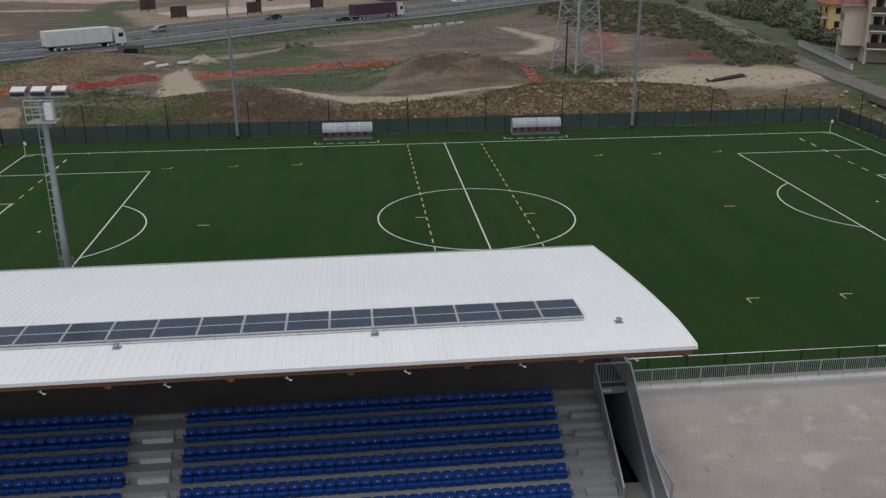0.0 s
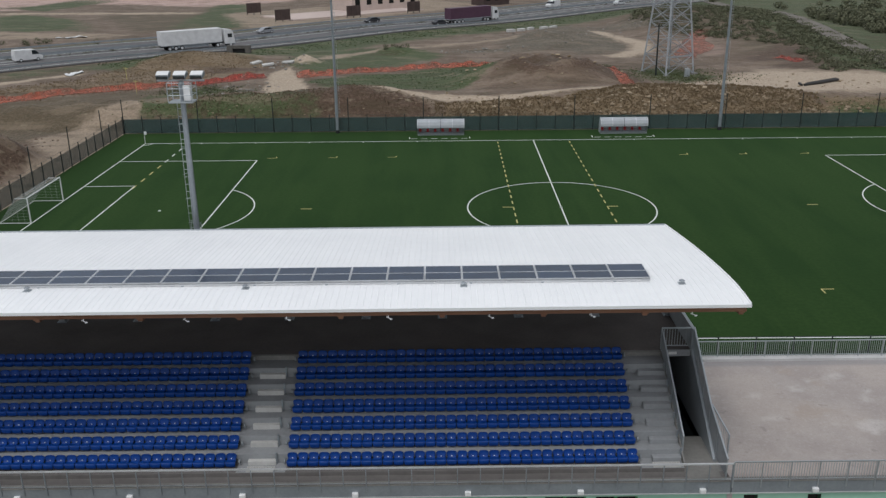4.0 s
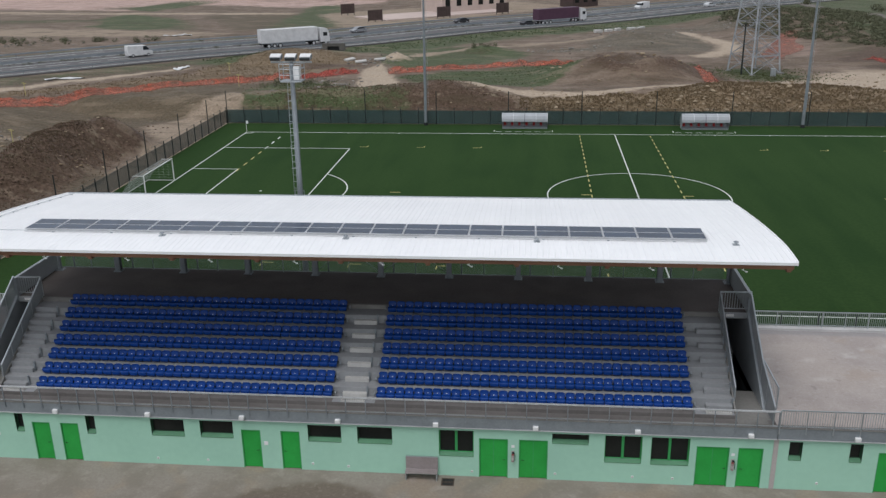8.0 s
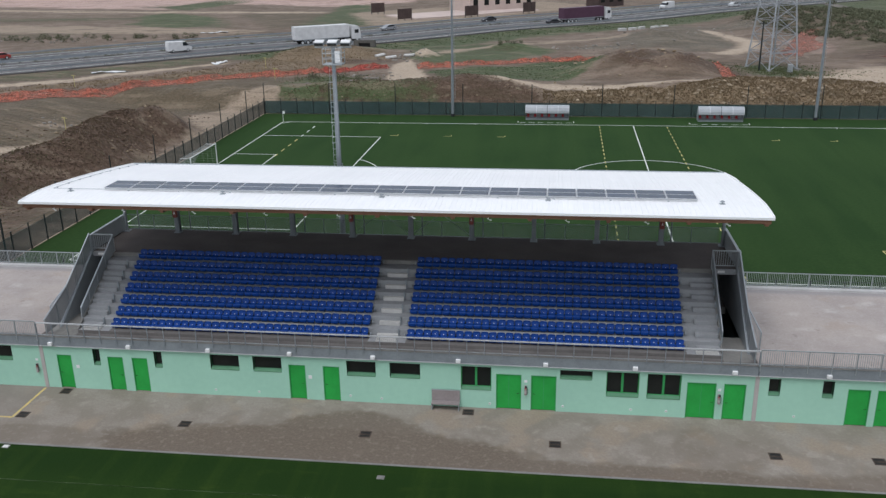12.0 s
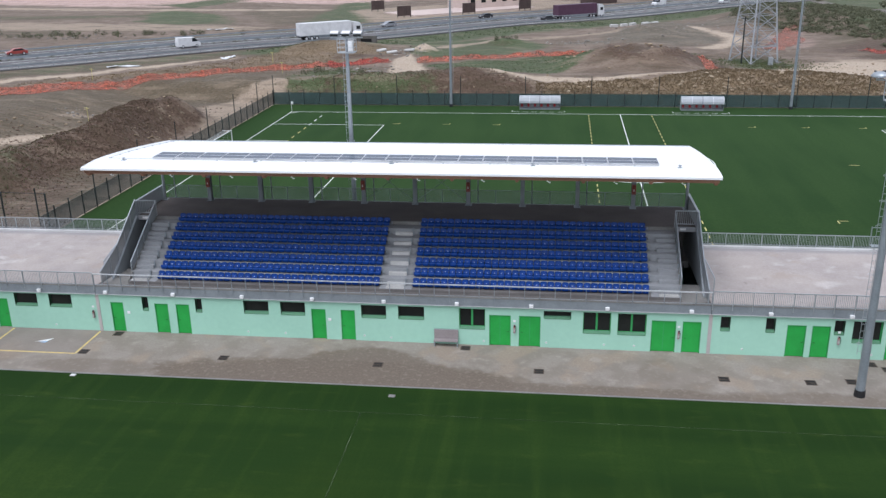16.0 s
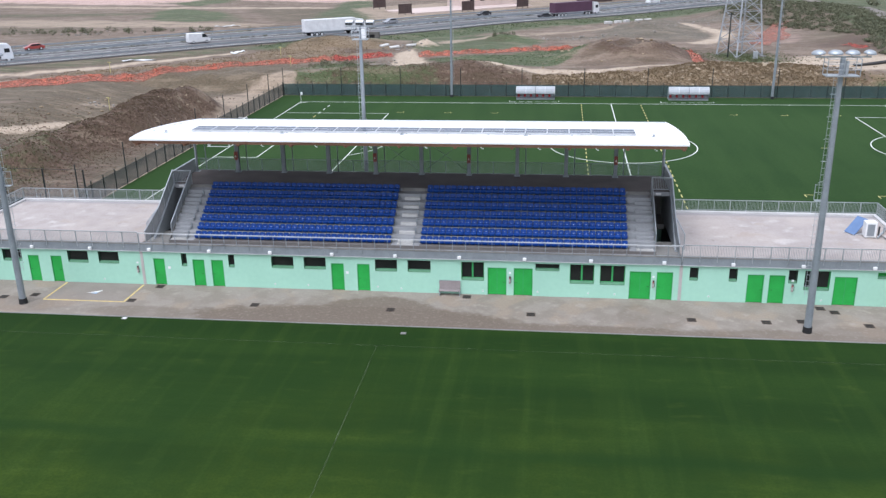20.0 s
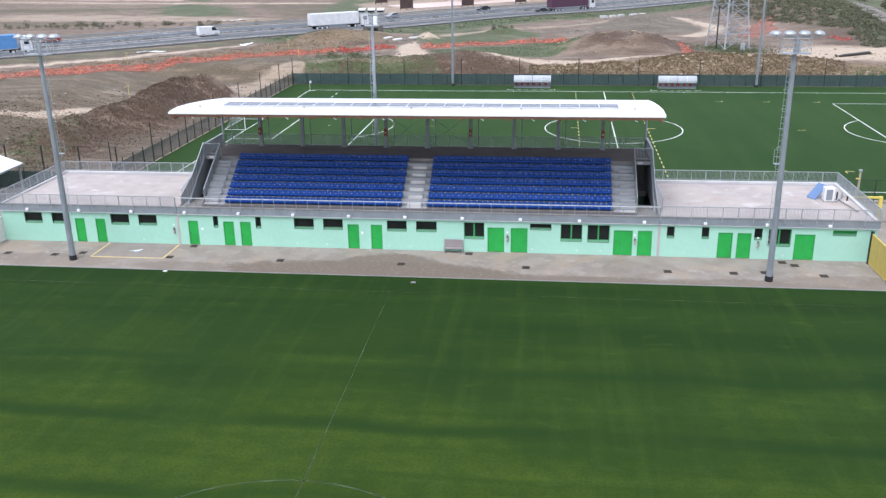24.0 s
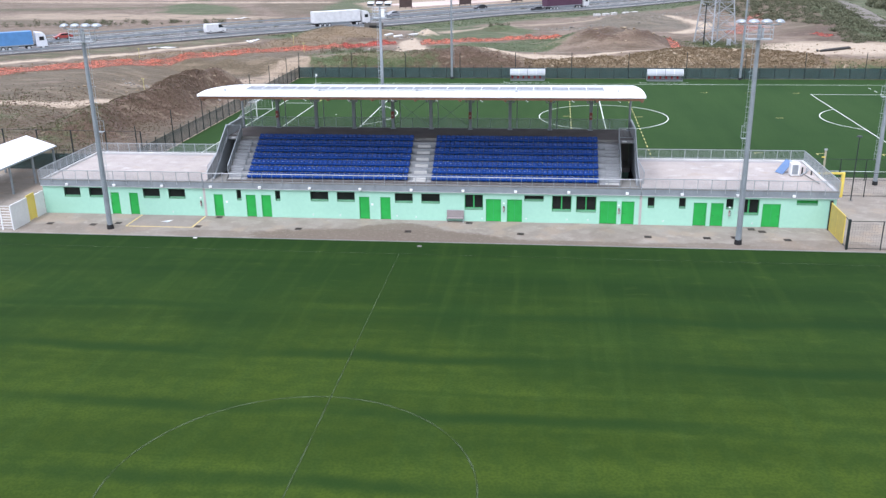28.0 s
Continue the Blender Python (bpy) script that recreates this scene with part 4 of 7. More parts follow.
for i in range(15):
    xl = -37.3 + 4.79 * i + (0.4 if i > 10 else 0)
    if xl < X1 - 0.5:
        la = thing("wall_lamp", "small white box lamp under the edge band", "wall lamp", "lamps along the wall")
        part("housing", box(xl - 0.13, xl + 0.13, -0.3, -0.14, 2.86, 3.06), M_WHITE, la, bevel=0.02)
        part("lens", box(xl - 0.1, xl + 0.1, -0.29, -0.16, 2.835, 2.86), M_ALU, la)

# ---- terraces ----
for n, a, b in (("west", X0 + 0.02, -23.7), ("east", 17.05, X1 - 0.02)):
    solid("terrace_" + n, box(a, b, 0.02, 11.0, 3.2, 3.3), M_TERRACE, "roof terrace of rough pale screed", "terrace", "structure")
    up = thing("parapet", "low whitish upstand round the terrace", "parapet", kind="structure")
    part("upstand", box(a, b, 11.0, 11.4, 3.2, 3.45), M_UPSTAND, up)
    e0, e1 = (X0 + 0.02, X0 + 0.3) if n == "west" else (X1 - 0.3, X1 - 0.02)
    part("upstand", box(e0, e1, 0.12, 11.0, 3.3, 3.45), M_UPSTAND, up)


def railing(name, a, b, base, top, label, gap=1.25, bar=0.11, group=""):
    """Steel railing with posts, rails and thin upright bars from a to b."""
    a, b = Vector((*a, 0)), Vector((*b, 0))
    L = (b - a).length
    d = (b - a) / L
    r = thing(name, label, "railing", group)
    up = Vector((0, 0, 1))
    part("handrail", Mesh().beam(a + up * top, b + up * top, 0.05, 0.05), M_GALV, r)
    part("bottom_rail", Mesh().beam(a + up * (base + 0.12), b + up * (base + 0.12), 0.03, 0.03), M_GALV, r)
    n = max(1, round(L / gap))
    pm = Mesh().box(-0.022, 0.022, -0.025, 0.025, base - 0.3, top - 0.03).data("post", M_GALV)
    for i in range(n + 1):
        p = part("post", pm, None, r)
        p.location = a + d * L * i / n
    bars = Mesh()
    k = int(L / bar)
    for i in range(1, k):
        p = a + d * L * i / k
        bars.box(p.x - 0.01, p.x + 0.01, p.y - 0.01, p.y + 0.01, base + 0.12, top - 0.02)
    part("infill", bars, M_GALV, r, kind="stuff")
    return r


for a, b in ((X0 - 0.1, -23.72), (17.04, X1 + 0.1)):
    railing("railing", (a, -0.17), (b, -0.17), 3.38, 4.33, "galvanised steel railing along the front edge")
front = thing("railing", "open galvanised railing along the walkway", "railing")
for z, t in ((4.25, 0.065), (3.5, 0.03)):
    part("rail", Mesh().beam((-23.68, -0.17, z), (17.0, -0.17, z), t, t), M_ALU if z > 4 else M_GALV, front)
FRONT_POST = Mesh().box(-0.02, 0.02, -0.025, 0.025, 3.08, 4.23).data("post", M_GALV_DARK)
for k in range(43):
    part("post", FRONT_POST, None, front).location = (-23.66 + 40.64 * k / 42, -0.17, 0)
railing("railing", (X0, 11.25), (-23.9, 11.25), 3.45, 4.4, "galvanised steel railing at the back of the terrace")
railing("railing", (17.2, 11.25), (X1, 11.25), 3.45, 4.4, "galvanised steel railing at the back of the terrace")
railing("railing", (X0, 0.0), (X0, 11.2), 3.45, 4.4, "galvanised steel railing at the end of the terrace")
railing("railing", (X1, 0.0), (X1, 11.2), 3.45, 4.4, "galvanised steel railing at the end of the terrace")

# ---- grandstand ----
TREAD, RISE, Y0, Z0 = 0.742, 0.458, 0.78, 3.45
stand = thing("grandstand", "concrete grandstand with seven stepped tiers", "grandstand", kind="structure")
part("walkway", box(-23.7, 17.03, 0.02, Y0, 3.2, 3.25), M_WALK, stand, "grey walkway in front of the tiers")
for i in range(7):
    y = Y0 + TREAD * i
    part("tier", box(-21.65, 15.25, y, 6.25 if i == 6 else y + TREAD + 0.02, 3.2, Z0 + RISE * i), M_TIER if i else M_WALK, stand, bevel=0.012)
part("landing", box(-23.1, 16.7, 6.25, 11.0, 6.15, 6.42), M_LANDING, stand, "grey brown upper landing, coloured darker for roof shade")
part("back_wall", box(-23.1, 16.7, 10.85, 11.0, 3.2, 6.15), M_CONC, stand)
part("step_edge", box(-21.65, 15.25, 6.1, 6.25, 6.15, 6.42), M_CONC, stand)
for xa, xb in ((-4.25, -2.1), (13.4, 15.25), (-21.65, -19.75)):
    part("aisle_foot", box(xa, xb, Y0 + 0.01, Y0 + TREAD, Z0 - 0.01, Z0 + 0.005), M_TIER, stand, "pale worn foot of the aisle")
for xa, xb, deep in ((-3.8, -2.58, 0.21), (13.95, 15.2, 0.3), (-21.6, -20.35, 0.3)):
    for i in range(1, 7):
        y = Y0 + TREAD * i
        z = Z0 + RISE * (i - 1)
        zt = Z0 + RISE * i
        part("aisle_step", box(xa, xb, y - deep, y + 0.002, z, (z + zt) / 2), M_STEP if deep < 0.25 else M_TIER, stand, bevel=0.012)
        part("step_peg", box(xb - 0.02, xb + 0.06, y - 0.1, y - 0.02, z, zt + 0.1), M_GALV_DARK, stand)


for xa, xb in ((-3.8, -2.58), (13.9, 15.1), (-21.5, -20.3)):
    grate = thing("step_grating", "pale slatted step at the foot of the aisle", "grating", "aisle gratings", at=((xa + xb) / 2, 0.97, 3.456))
    h = (xb - xa) / 2
    part("frame", Mesh().box(-h, h, -0.15, -0.12, 0, 0.09).box(-h, h, 0.12, 0.15, 0, 0.09), M_STEP, grate)
    for q in np.linspace(-h + 0.04, h - 0.04, 11):
        part("slat", box(q - 0.025, q + 0.025, -0.12, 0.12, 0.0, 0.085), M_STEP, grate)


def seat_mesh():
    """A moulded bucket seat: scooped pan that turns up into a short back."""
    prof = [(-0.245, 0.1), (-0.26, 0.285), (-0.21, 0.33), (-0.03, 0.275), (0.06, 0.285), (0.1, 0.36), (0.13, 0.455), (0.155, 0.545), (0.15, 0.565)]
    wide = [0.93, 0.99, 1.0, 0.93, 0.8, 0.9, 1.0, 0.98, 0.9]
    us = [-0.223, -0.187, -0.092, 0.092, 0.187, 0.223]
    lift = [0.055, 0.017, 0, 0, 0.017, 0.055]
    vs, fs = [], []
    for th in (0, 1):
        for j, (y, z) in enumerate(prof):
            for u, li in zip(us, lift):
                pull = li * (1 if j > 4 else 0.6)
                drop = 0.6 * li if j > 6 else 0
                vs.append((u * wide[j], y - (pull if j > 4 else 0) + (0.035 if th else 0), z + (pull if j <= 4 else 0) - drop - (0.03 if th else 0)))
    m, n = len(us), len(prof)
    for th in (0, 1):
        o = th * m * n
        for j in range(n - 1):
            for i in range(m - 1):
                q = (o + j * m + i, o + j * m + i + 1, o + (j + 1) * m + i + 1, o + (j + 1) * m + i)
                fs.append(q if not th else q[::-1])
    o = m * n
    for j in range(n - 1):
        fs += [(j * m, (j + 1) * m, o + (j + 1) * m, o + j * m), (j * m + m - 1, o + j * m + m - 1, o + (j + 1) * m + m - 1, (j + 1) * m + m - 1)]
    for i in range(m - 1):
        fs += [(i, o + i, o + i + 1, i + 1), ((n - 1) * m + i, (n - 1) * m + i + 1, o + (n - 1) * m + i + 1, o + (n - 1) * m + i)]
    return Mesh().add(vs, fs)


SEAT = seat_mesh().data("seat", M_SEAT, smooth=True)
# Small pale stub that draws a gloss highlight where pan meets back.
GLINT = Mesh().tube((0, 0.075, 0.335), (0, 0.04, 0.365), 0.028, 0.02, 6).data("seat_glint", M_GLINT)
for xa, xb in ((-19.72, -4.28), (-2.07, 13.3)):
    for i in range(7):
        y, z = Y0 + TREAD * i + 0.54, Z0 + RISE * i
        row = thing("seat_row", "row of bright blue moulded plastic seats", "stadium seats", "seat rows", at=(0, y, z))
        # Support bar, made wide and dark to draw the shade in the seat gaps.
        part("support_shade_bar", Mesh().beam((xa, 0.05, 0.225), (xb, 0.05, 0.225), 0.2, 0.05), M_POST, row)
        for f in np.linspace(xa + 0.3, xb - 0.3, 9):
            part("leg", box(f - 0.025, f + 0.025, 0.03, 0.09, 0, 0.22), M_GALV_DARK, row)
        for e in (xa - 0.14, xb + 0.1):
            part("end_bracket", Mesh().tube((e, 0.02, 0.2), (e + 0.05, 0.02, 0.2), 0.11, n=10), M_GALV_DARK, row, "dull steel row-end bracket")
        for k in range(33):
            s = part("seat", SEAT, None, row)
            s.location = (xa + (xb - xa) * (k + 0.5) / 33, 0, 0)
            s.rotation_euler = (radians(random.uniform(-0.6, 0.6)), 0, radians(random.uniform(-0.6, 0.6)))
            part("seat_glint", GLINT, None, s)


# side stairwells: a passage between a sloping outer wall and an inner railing
for sgn, xo, xi in ((1, 16.72, 15.3), (-1, -23.12, -21.7)):
    well = thing("stairwell", "grey steel-sided passage beside the tiers", "stairwell", kind="structure")
    a, b = sorted((xi, xo))
    part("floor", box(a, b, 0.05, 3.6, 3.2, 3.26), M_CONC, well)
    # Steps and pit walls are coloured dark in place of shade.
    for k in range(18):
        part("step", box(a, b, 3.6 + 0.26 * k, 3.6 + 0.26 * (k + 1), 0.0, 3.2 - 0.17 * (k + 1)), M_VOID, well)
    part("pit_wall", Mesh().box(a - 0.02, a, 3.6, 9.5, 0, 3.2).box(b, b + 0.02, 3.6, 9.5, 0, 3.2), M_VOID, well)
    part("side_wall", Mesh().extrude_x([(Y0, 3.2), (6.3, 3.2), (6.3, 6.4), (6.1, 6.4), (Y0, 3.5)], xi - 0.06 * sgn, xi), M_CONC, well)
    part("outer_wall", Mesh().extrude_x([(1.6, 3.2), (6.2, 3.2), (6.2, 6.45), (1.6, 3.32)], xo, xo + 0.16 * sgn), M_PANEL, well)
    part("outer_wall", Mesh().extrude_x([(6.2, 3.2), (11.0, 3.2), (11.0, 7.45), (6.2, 7.5)], xo, xo + 0.16 * sgn), M_PANEL, well)
    part("landing_edge", box(a + 0.005, b - 0.005, 6.2, 6.24, 6.1, 6.43), M_TIER, well)
    part("lintel_sign", box(a + 0.35, a + 0.75, 6.185, 6.199, 6.2, 6.34), M_WHITE_WALL, well, "small pale plate over the passage")
    rl = thing("stair_railing", "sloping galvanised railing beside the tiers", "railing", "stair railings")
    part("handrail", Mesh().beam((xi, 1.5, 4.55), (xi, 6.35, 7.52), 0.06, 0.06), M_GALV, rl)
    part("end_post", Mesh().beam((xi, 1.5, 3.25), (xi, 1.5, 4.55), 0.05, 0.05), M_GALV, rl)
    part("end_post", Mesh().beam((xi, 6.35, 6.42), (xi, 6.35, 7.52), 0.05, 0.05), M_GALV, rl)
    part("infill", Mesh().extrude_x([(1.5, 3.45), (6.3, 6.45), (6.3, 7.4), (1.5, 4.45)], xi - 0.008, xi + 0.008), M_MESH, rl, "see-through steel mesh infill")
    for q in (2.6, 3.8, 5.0):
        part("post", Mesh().beam((xi, q, 3.3 + (q - 1.5) * 0.61), (xi, q, 4.5 + (q - 1.5) * 0.612), 0.04, 0.04), M_GALV, rl)
    part("bottom_rail", Mesh().beam((xi, 1.5, 3.5), (xi, 6.3, 6.48), 0.04, 0.04), M_GALV, rl)
    part("cross_rail", Mesh().beam((a, 6.35, 7.52), (b, 6.35, 7.52), 0.06, 0.06), M_GALV, rl)
    part("cross_rail", Mesh().beam((a, 6.35, 6.6), (b, 6.35, 6.6), 0.04, 0.04), M_GALV, rl)
    for q in np.linspace(a + 0.12, b - 0.12, 10):
        part("baluster", box(q - 0.012, q + 0.012, 6.338, 6.362, 6.6, 7.5), M_GALV, rl)
    ro = thing("stair_railing", "sloping galvanised railing on the outer wall", "railing", "stair railings")
    xr = xo + 0.08 * sgn
    part("handrail", Mesh().beam((xr, 2.8, 5.4), (xr, 6.2, 7.62), 0.07, 0.06), M_GALV, ro)
    part("handrail", Mesh().beam((xr, 0.0, 4.35), (xr, 2.8, 5.4), 0.07, 0.06), M_GALV, ro)
    part("infill", Mesh().extrude_x([(0.15, 3.5), (1.6, 3.5), (6.2, 6.5), (6.2, 7.55), (2.8, 5.32), (0.15, 4.32)], xr - 0.008, xr + 0.008), M_MESH, ro, "see-through steel mesh infill")
    part("bottom_rail", Mesh().beam((xr, 1.6, 3.42), (xr, 6.2, 6.55), 0.05, 0.05), M_GALV, ro)
    for yy, z0, z1 in ((0.05, 3.3, 4.4), (1.5, 3.3, 4.9), (2.8, 4.1, 5.4), (3.95, 4.9, 6.15), (5.1, 5.7, 6.9), (6.15, 6.4, 7.58)):
        part("post", Mesh().beam((xr, yy, z0), (xr, yy, z1), 0.05, 0.05), M_GALV, ro)
    gate = thing("terrace_gate", "open galvanised gate between walkway and terrace", "gate")
    xg = xr + 0.57 * sgn
    foot, head = (xg, 1.72), (xr + 0.06 * sgn, 2.85)
    gf = Mesh().beam((*foot, 3.3), (*foot, 4.5), 0.06, 0.06).beam((*head, 3.4), (*head, 5.38), 0.05, 0.05)
    gf.beam((*foot, 4.5), (*head, 5.38), 0.06, 0.05).beam((*foot, 3.45), (*head, 3.45), 0.04, 0.04)
    part("gate_frame", gf, M_GALV, gate)
    for q in np.linspace(0.1, 0.9, 9):
        bx, by = (f + (h - f) * q for f, h in zip(foot, head))
        part("bar", Mesh().beam((bx, by, 3.46), (bx, by, 4.49 + 0.88 * q), 0.016, 0.016), M_GALV, gate)

# ---- roof ----
def roof_z(y):
    return 11.68 - 0.047 * (y - 1.5) ** 1.337 if y > 1.5 else 11.68 - 0.02 * (1.5 - y) ** 2


RX0, RX1, RY0, RY1 = -23.2, 16.88, -0.32, 13.25
ys = list(np.linspace(RY0, RY1, 15))
roof = thing("roof", "curved white sheet-metal roof on timber beams", "roof", kind="structure")
NS = 150
pw = (RX1 - RX0) / NS
sheet = Mesh()
cross = [(0, 0.0), (0.02, 0.016), (0.05, 0.016), (0.07, 0.0), (pw, 0.0)]
vs, fs = [], []
for y in ys:
    vs += [(u, y, roof_z(y) + h) for u, h in cross] + [(pw, y, roof_z(y) - 0.03), (0, y, roof_z(y) - 0.03)]
for j in range(len(ys) - 1):
    for i in range(7):
        fs.append((7 * j + i, 7 * j + (i + 1) % 7, 7 * (j + 1) + (i + 1) % 7, 7 * (j + 1) + i))
fs += [tuple(range(7)), tuple(range(7 * (len(ys) - 1), 7 * len(ys)))[::-1]]
SHEET = sheet.add(vs, fs).data("roof_sheet", M_ROOF)
for i in range(NS):
    s = part("roof_sheet", SHEET, None, roof)
    s.location.x = RX0 + pw * i
und = Mesh().extrude_x([(y, roof_z(y) - 0.035) for y in ys] + [(y, roof_z(y) - 0.12) for y in ys[::-1]], RX0 + 0.1, RX1 - 0.1)
part("boarding", und, M_UNDER, roof)
part("gutter", Mesh().beam((RX0, RY0 - 0.06, roof_z(RY0) - 0.03), (RX1, RY0 - 0.06, roof_z(RY0) - 0.03), 0.12, 0.13), M_ROOF, roof, "white front gutter")
part("back_edge", Mesh().beam((RX0, RY1 + 0.05, roof_z(RY1) - 0.03), (RX1, RY1 + 0.05, roof_z(RY1) - 0.03), 0.1, 0.16), M_GALV, roof)
for x in (RX0 - 0.03, RX1 - 0.03):
    part("verge", Mesh().extrude_x([(y, roof_z(y) + 0.06) for y in ys] + [(y, roof_z(y) - 0.14) for y in ys[::-1]], x, x + 0.06), M_ROOF, roof, "white edge flashing")
part("purlin", Mesh().beam((RX0 + 0.1, -0.16, 11.37), (RX1 - 0.1, -0.16, 11.37), 0.12, 0.23), M_TIMBER, roof, "orange-brown timber front beam", bevel=0.01)
for y in (2.6, 5.2, 7.8, 10.4, 12.6):
    part("purlin", Mesh().beam((RX0 + 0.1, y, roof_z(y) - 0.24), (RX1 - 0.1, y, roof_z(y) - 0.24), 0.14, 0.24), M_TIMBER, roof)
COLS = [-23.0 + 0.15, -19.16, -15.1, -11.15, -7.1, -3.2, 0.8, 4.8, 8.8, 12.8, 16.6]
for x in COLS:
    yy = [-0.15, 3, 6, 9, 11.5, 13.0]
    low = [0.16, 0.34, 0.55, 0.75, 0.7, 0.3]
    part("rafter", Mesh().extrude_x([(y, roof_z(y) - 0.36) for y in yy] + [(y, roof_z(y) - 0.36 - h) for y, h in list(zip(yy, low))[::-1]], x - 0.09, x + 0.09), M_TIMBER, roof, "tapering glued-timber rafter")
    part("rafter_shoe", box(x - 0.12, x + 0.12, -0.24, -0.06, 11.22, 11.31), M_TIMBER, roof)
for i, x in enumerate(COLS):
    c = thing("column", "grey steel roof column on the upper landing", "column", "roof columns")
    zt = roof_z(10.45) - 1.1
    if x in (COLS[0], COLS[-1]):
        part("shaft", Mesh().tube((x, 10.45, 6.42), (x, 10.45, zt), 0.11, n=12), M_GALV_DARK, c, smooth=False)
    else:
        sh = Mesh().box(x - 0.15, x + 0.15, 10.27, 10.3, 6.45, zt).box(x - 0.15, x + 0.15, 10.6, 10.63, 6.45, zt).box(x - 0.012, x + 0.012, 10.3, 10.6, 6.45, zt)
        part("shaft", sh, M_GALV_DARK, c)
    part("base_plate", box(x - 0.24, x + 0.24, 10.2, 10.7, 6.42, 6.45), M_GALV_DARK, c)
    part("head", box(x - 0.2, x + 0.2, 10.2, 10.7, zt, zt + 0.12), M_GALV_DARK, c)
    if x not in (COLS[0], COLS[-1]):
        part("side_bracket", Mesh().beam((x - 0.42, 10.25, zt - 0.5), (x + 0.42, 10.25, zt - 0.5), 0.07, 0.07), M_GALV_DARK, c)
        for dx in (-0.38, 0.38):
            part("small_lamp", box(x + dx - 0.1, x + dx + 0.1, 10.12, 10.3, zt - 0.46, zt - 0.22), M_GALV_DARK, c, "small dark fitting on the bracket")
    for dx in (-0.17, 0.17):
        for dy in (10.27, 10.63):
            part("bolt", Mesh().tube((x + dx, dy, 6.45), (x + dx, dy, 6.49), 0.025, n=6), M_GALV, c)
    if i in (1, 4, 6, 9):
        e = thing("extinguisher_box", "red fire extinguisher cabinet with a white mark", "fire extinguisher", "extinguishers on the columns")
        part("case", box(x - 0.14, x + 0.14, 10.06, 10.26, 7.55, 8.25), M_DULLRED, e, bevel=0.02)
        part("mark", Mesh().add([(x - 0.07, 10.052, 7.8), (x + 0.07, 10.052, 7.8), (x, 10.052, 8.0), (x - 0.07, 10.059, 7.8), (x + 0.07, 10.059, 7.8), (x, 10.059, 8.0)],
                                [(0, 1, 2), (3, 5, 4), (0, 3, 4, 1), (1, 4, 5, 2), (2, 5, 3, 0)]), M_WHITE, e)
br = thing("bracing", "thin steel cross-bracing between the middle columns", "bracing", "", "structure")
for a, b in ((-7.1, -3.2), (-3.2, 0.8)):
    for p, q in (((a, 10.5, 6.6), (b, 10.5, 9.6)), ((a, 10.5, 9.6), (b, 10.5, 6.6))):
        part("tie", Mesh().tube(p, q, 0.02, n=6), M_GALV_DARK, br)
    part("strut", Mesh().tube((a, 10.45, 9.75), (b, 10.45, 9.75), 0.05, n=8), M_GALV_DARK, br)
M_GUARD = mat("sparse_mesh", (0.3, 0.34, 0.35), None, 0.6, alpha=0.22)
guard_rear = thing("rear_guard", "low steel mesh guard behind the upper landing", "railing")
for z in (6.5, 7.5):
    part("rail", Mesh().beam((-22.9, 10.75, z), (16.6, 10.75, z), 0.03, 0.03), M_GALV_DARK, guard_rear)
for a, b in zip(COLS[:-1], COLS[1:]):
    part("mesh_panel", box(a + 0.2, b - 0.2, 10.745, 10.755, 6.52, 7.48), M_GUARD, guard_rear, "see-through fine mesh")
    part("post", Mesh().beam(((a + b) / 2, 10.75, 6.42), ((a + b) / 2, 10.75, 7.5), 0.04, 0.04), M_GALV_DARK, guard_rear)
for x in COLS[:-1]:
    dp = thing("downpipe", "thin dark downpipe behind the upper landing", "downpipe", "roof downpipes")
    part("pipe", Mesh().tube((x + 0.68, 10.9, 6.42), (x + 0.68, 10.9, roof_z(10.9) - 0.3), 0.045, n=8), M_GALV_DARK, dp)
    part("bracket", box(x + 0.62, x + 0.74, 10.84, 10.97, 8.6, 8.65), M_GALV_DARK, dp)
for x in [-21.2 + 3.98 * k for k in range(10)]:
    h = thing("roof_lamp", "small pale lamp hooked below the roof edge", "lamp", "lamps under the roof")
    part("arm", Mesh().tube((x, -0.3, 11.3), (x, -0.36, 11.23), 0.014, n=6).tube((x, -0.36, 11.23), (x + 0.12, -0.38, 11.19), 0.014, n=6), M_ALU, h)
    part("head", Mesh().tube((x + 0.08, -0.39, 11.17), (x + 0.17, -0.39, 11.19), 0.025, 0.032, 8), M_ALU, h)
    part("knob", Mesh().tube((x - 0.05, -0.32, 11.26), (x - 0.05, -0.38, 11.26), 0.02, n=8), M_ALU, h)
# solar panels in one row along the roof
SLOPE = math.degrees(math.atan2(roof_z(3.45) - roof_z(2.05), 1.4))
PW = 33.05 / 21
array = thing("solar_array", "row of dark blue solar panels along the white roof", "solar panels", at=(-19.52, 2.2, roof_z(2.2) + 0.09))
array.rotation_euler.x = radians(-0.4)
w_ = PW - 0.02
fm = Mesh()
for y0, y1 in ((0, 0.03), (0.8, 0.84), (1.61, 1.64)):
    fm.box(0, w_, y0, y1, 0.0, 0.055)
for y0, y1 in ((0.03, 0.8), (0.84, 1.61)):
    fm.box(0, 0.03, y0, y1, 0.0, 0.055).box(w_ - 0.03, w_, y0, y1, 0.0, 0.055)
FRAME = fm.data("panel_frame", M_ALU)
MODULE = [box(0.03, w_ - 0.03, y0, y1, 0.015, 0.045).data("module", M_PV) for y0, y1 in ((0.03, 0.8), (0.84, 1.61))]
RAIL = box(0, PW, 0, 0.05, -0.075, 0.0).data("mount_rail", M_ALU)
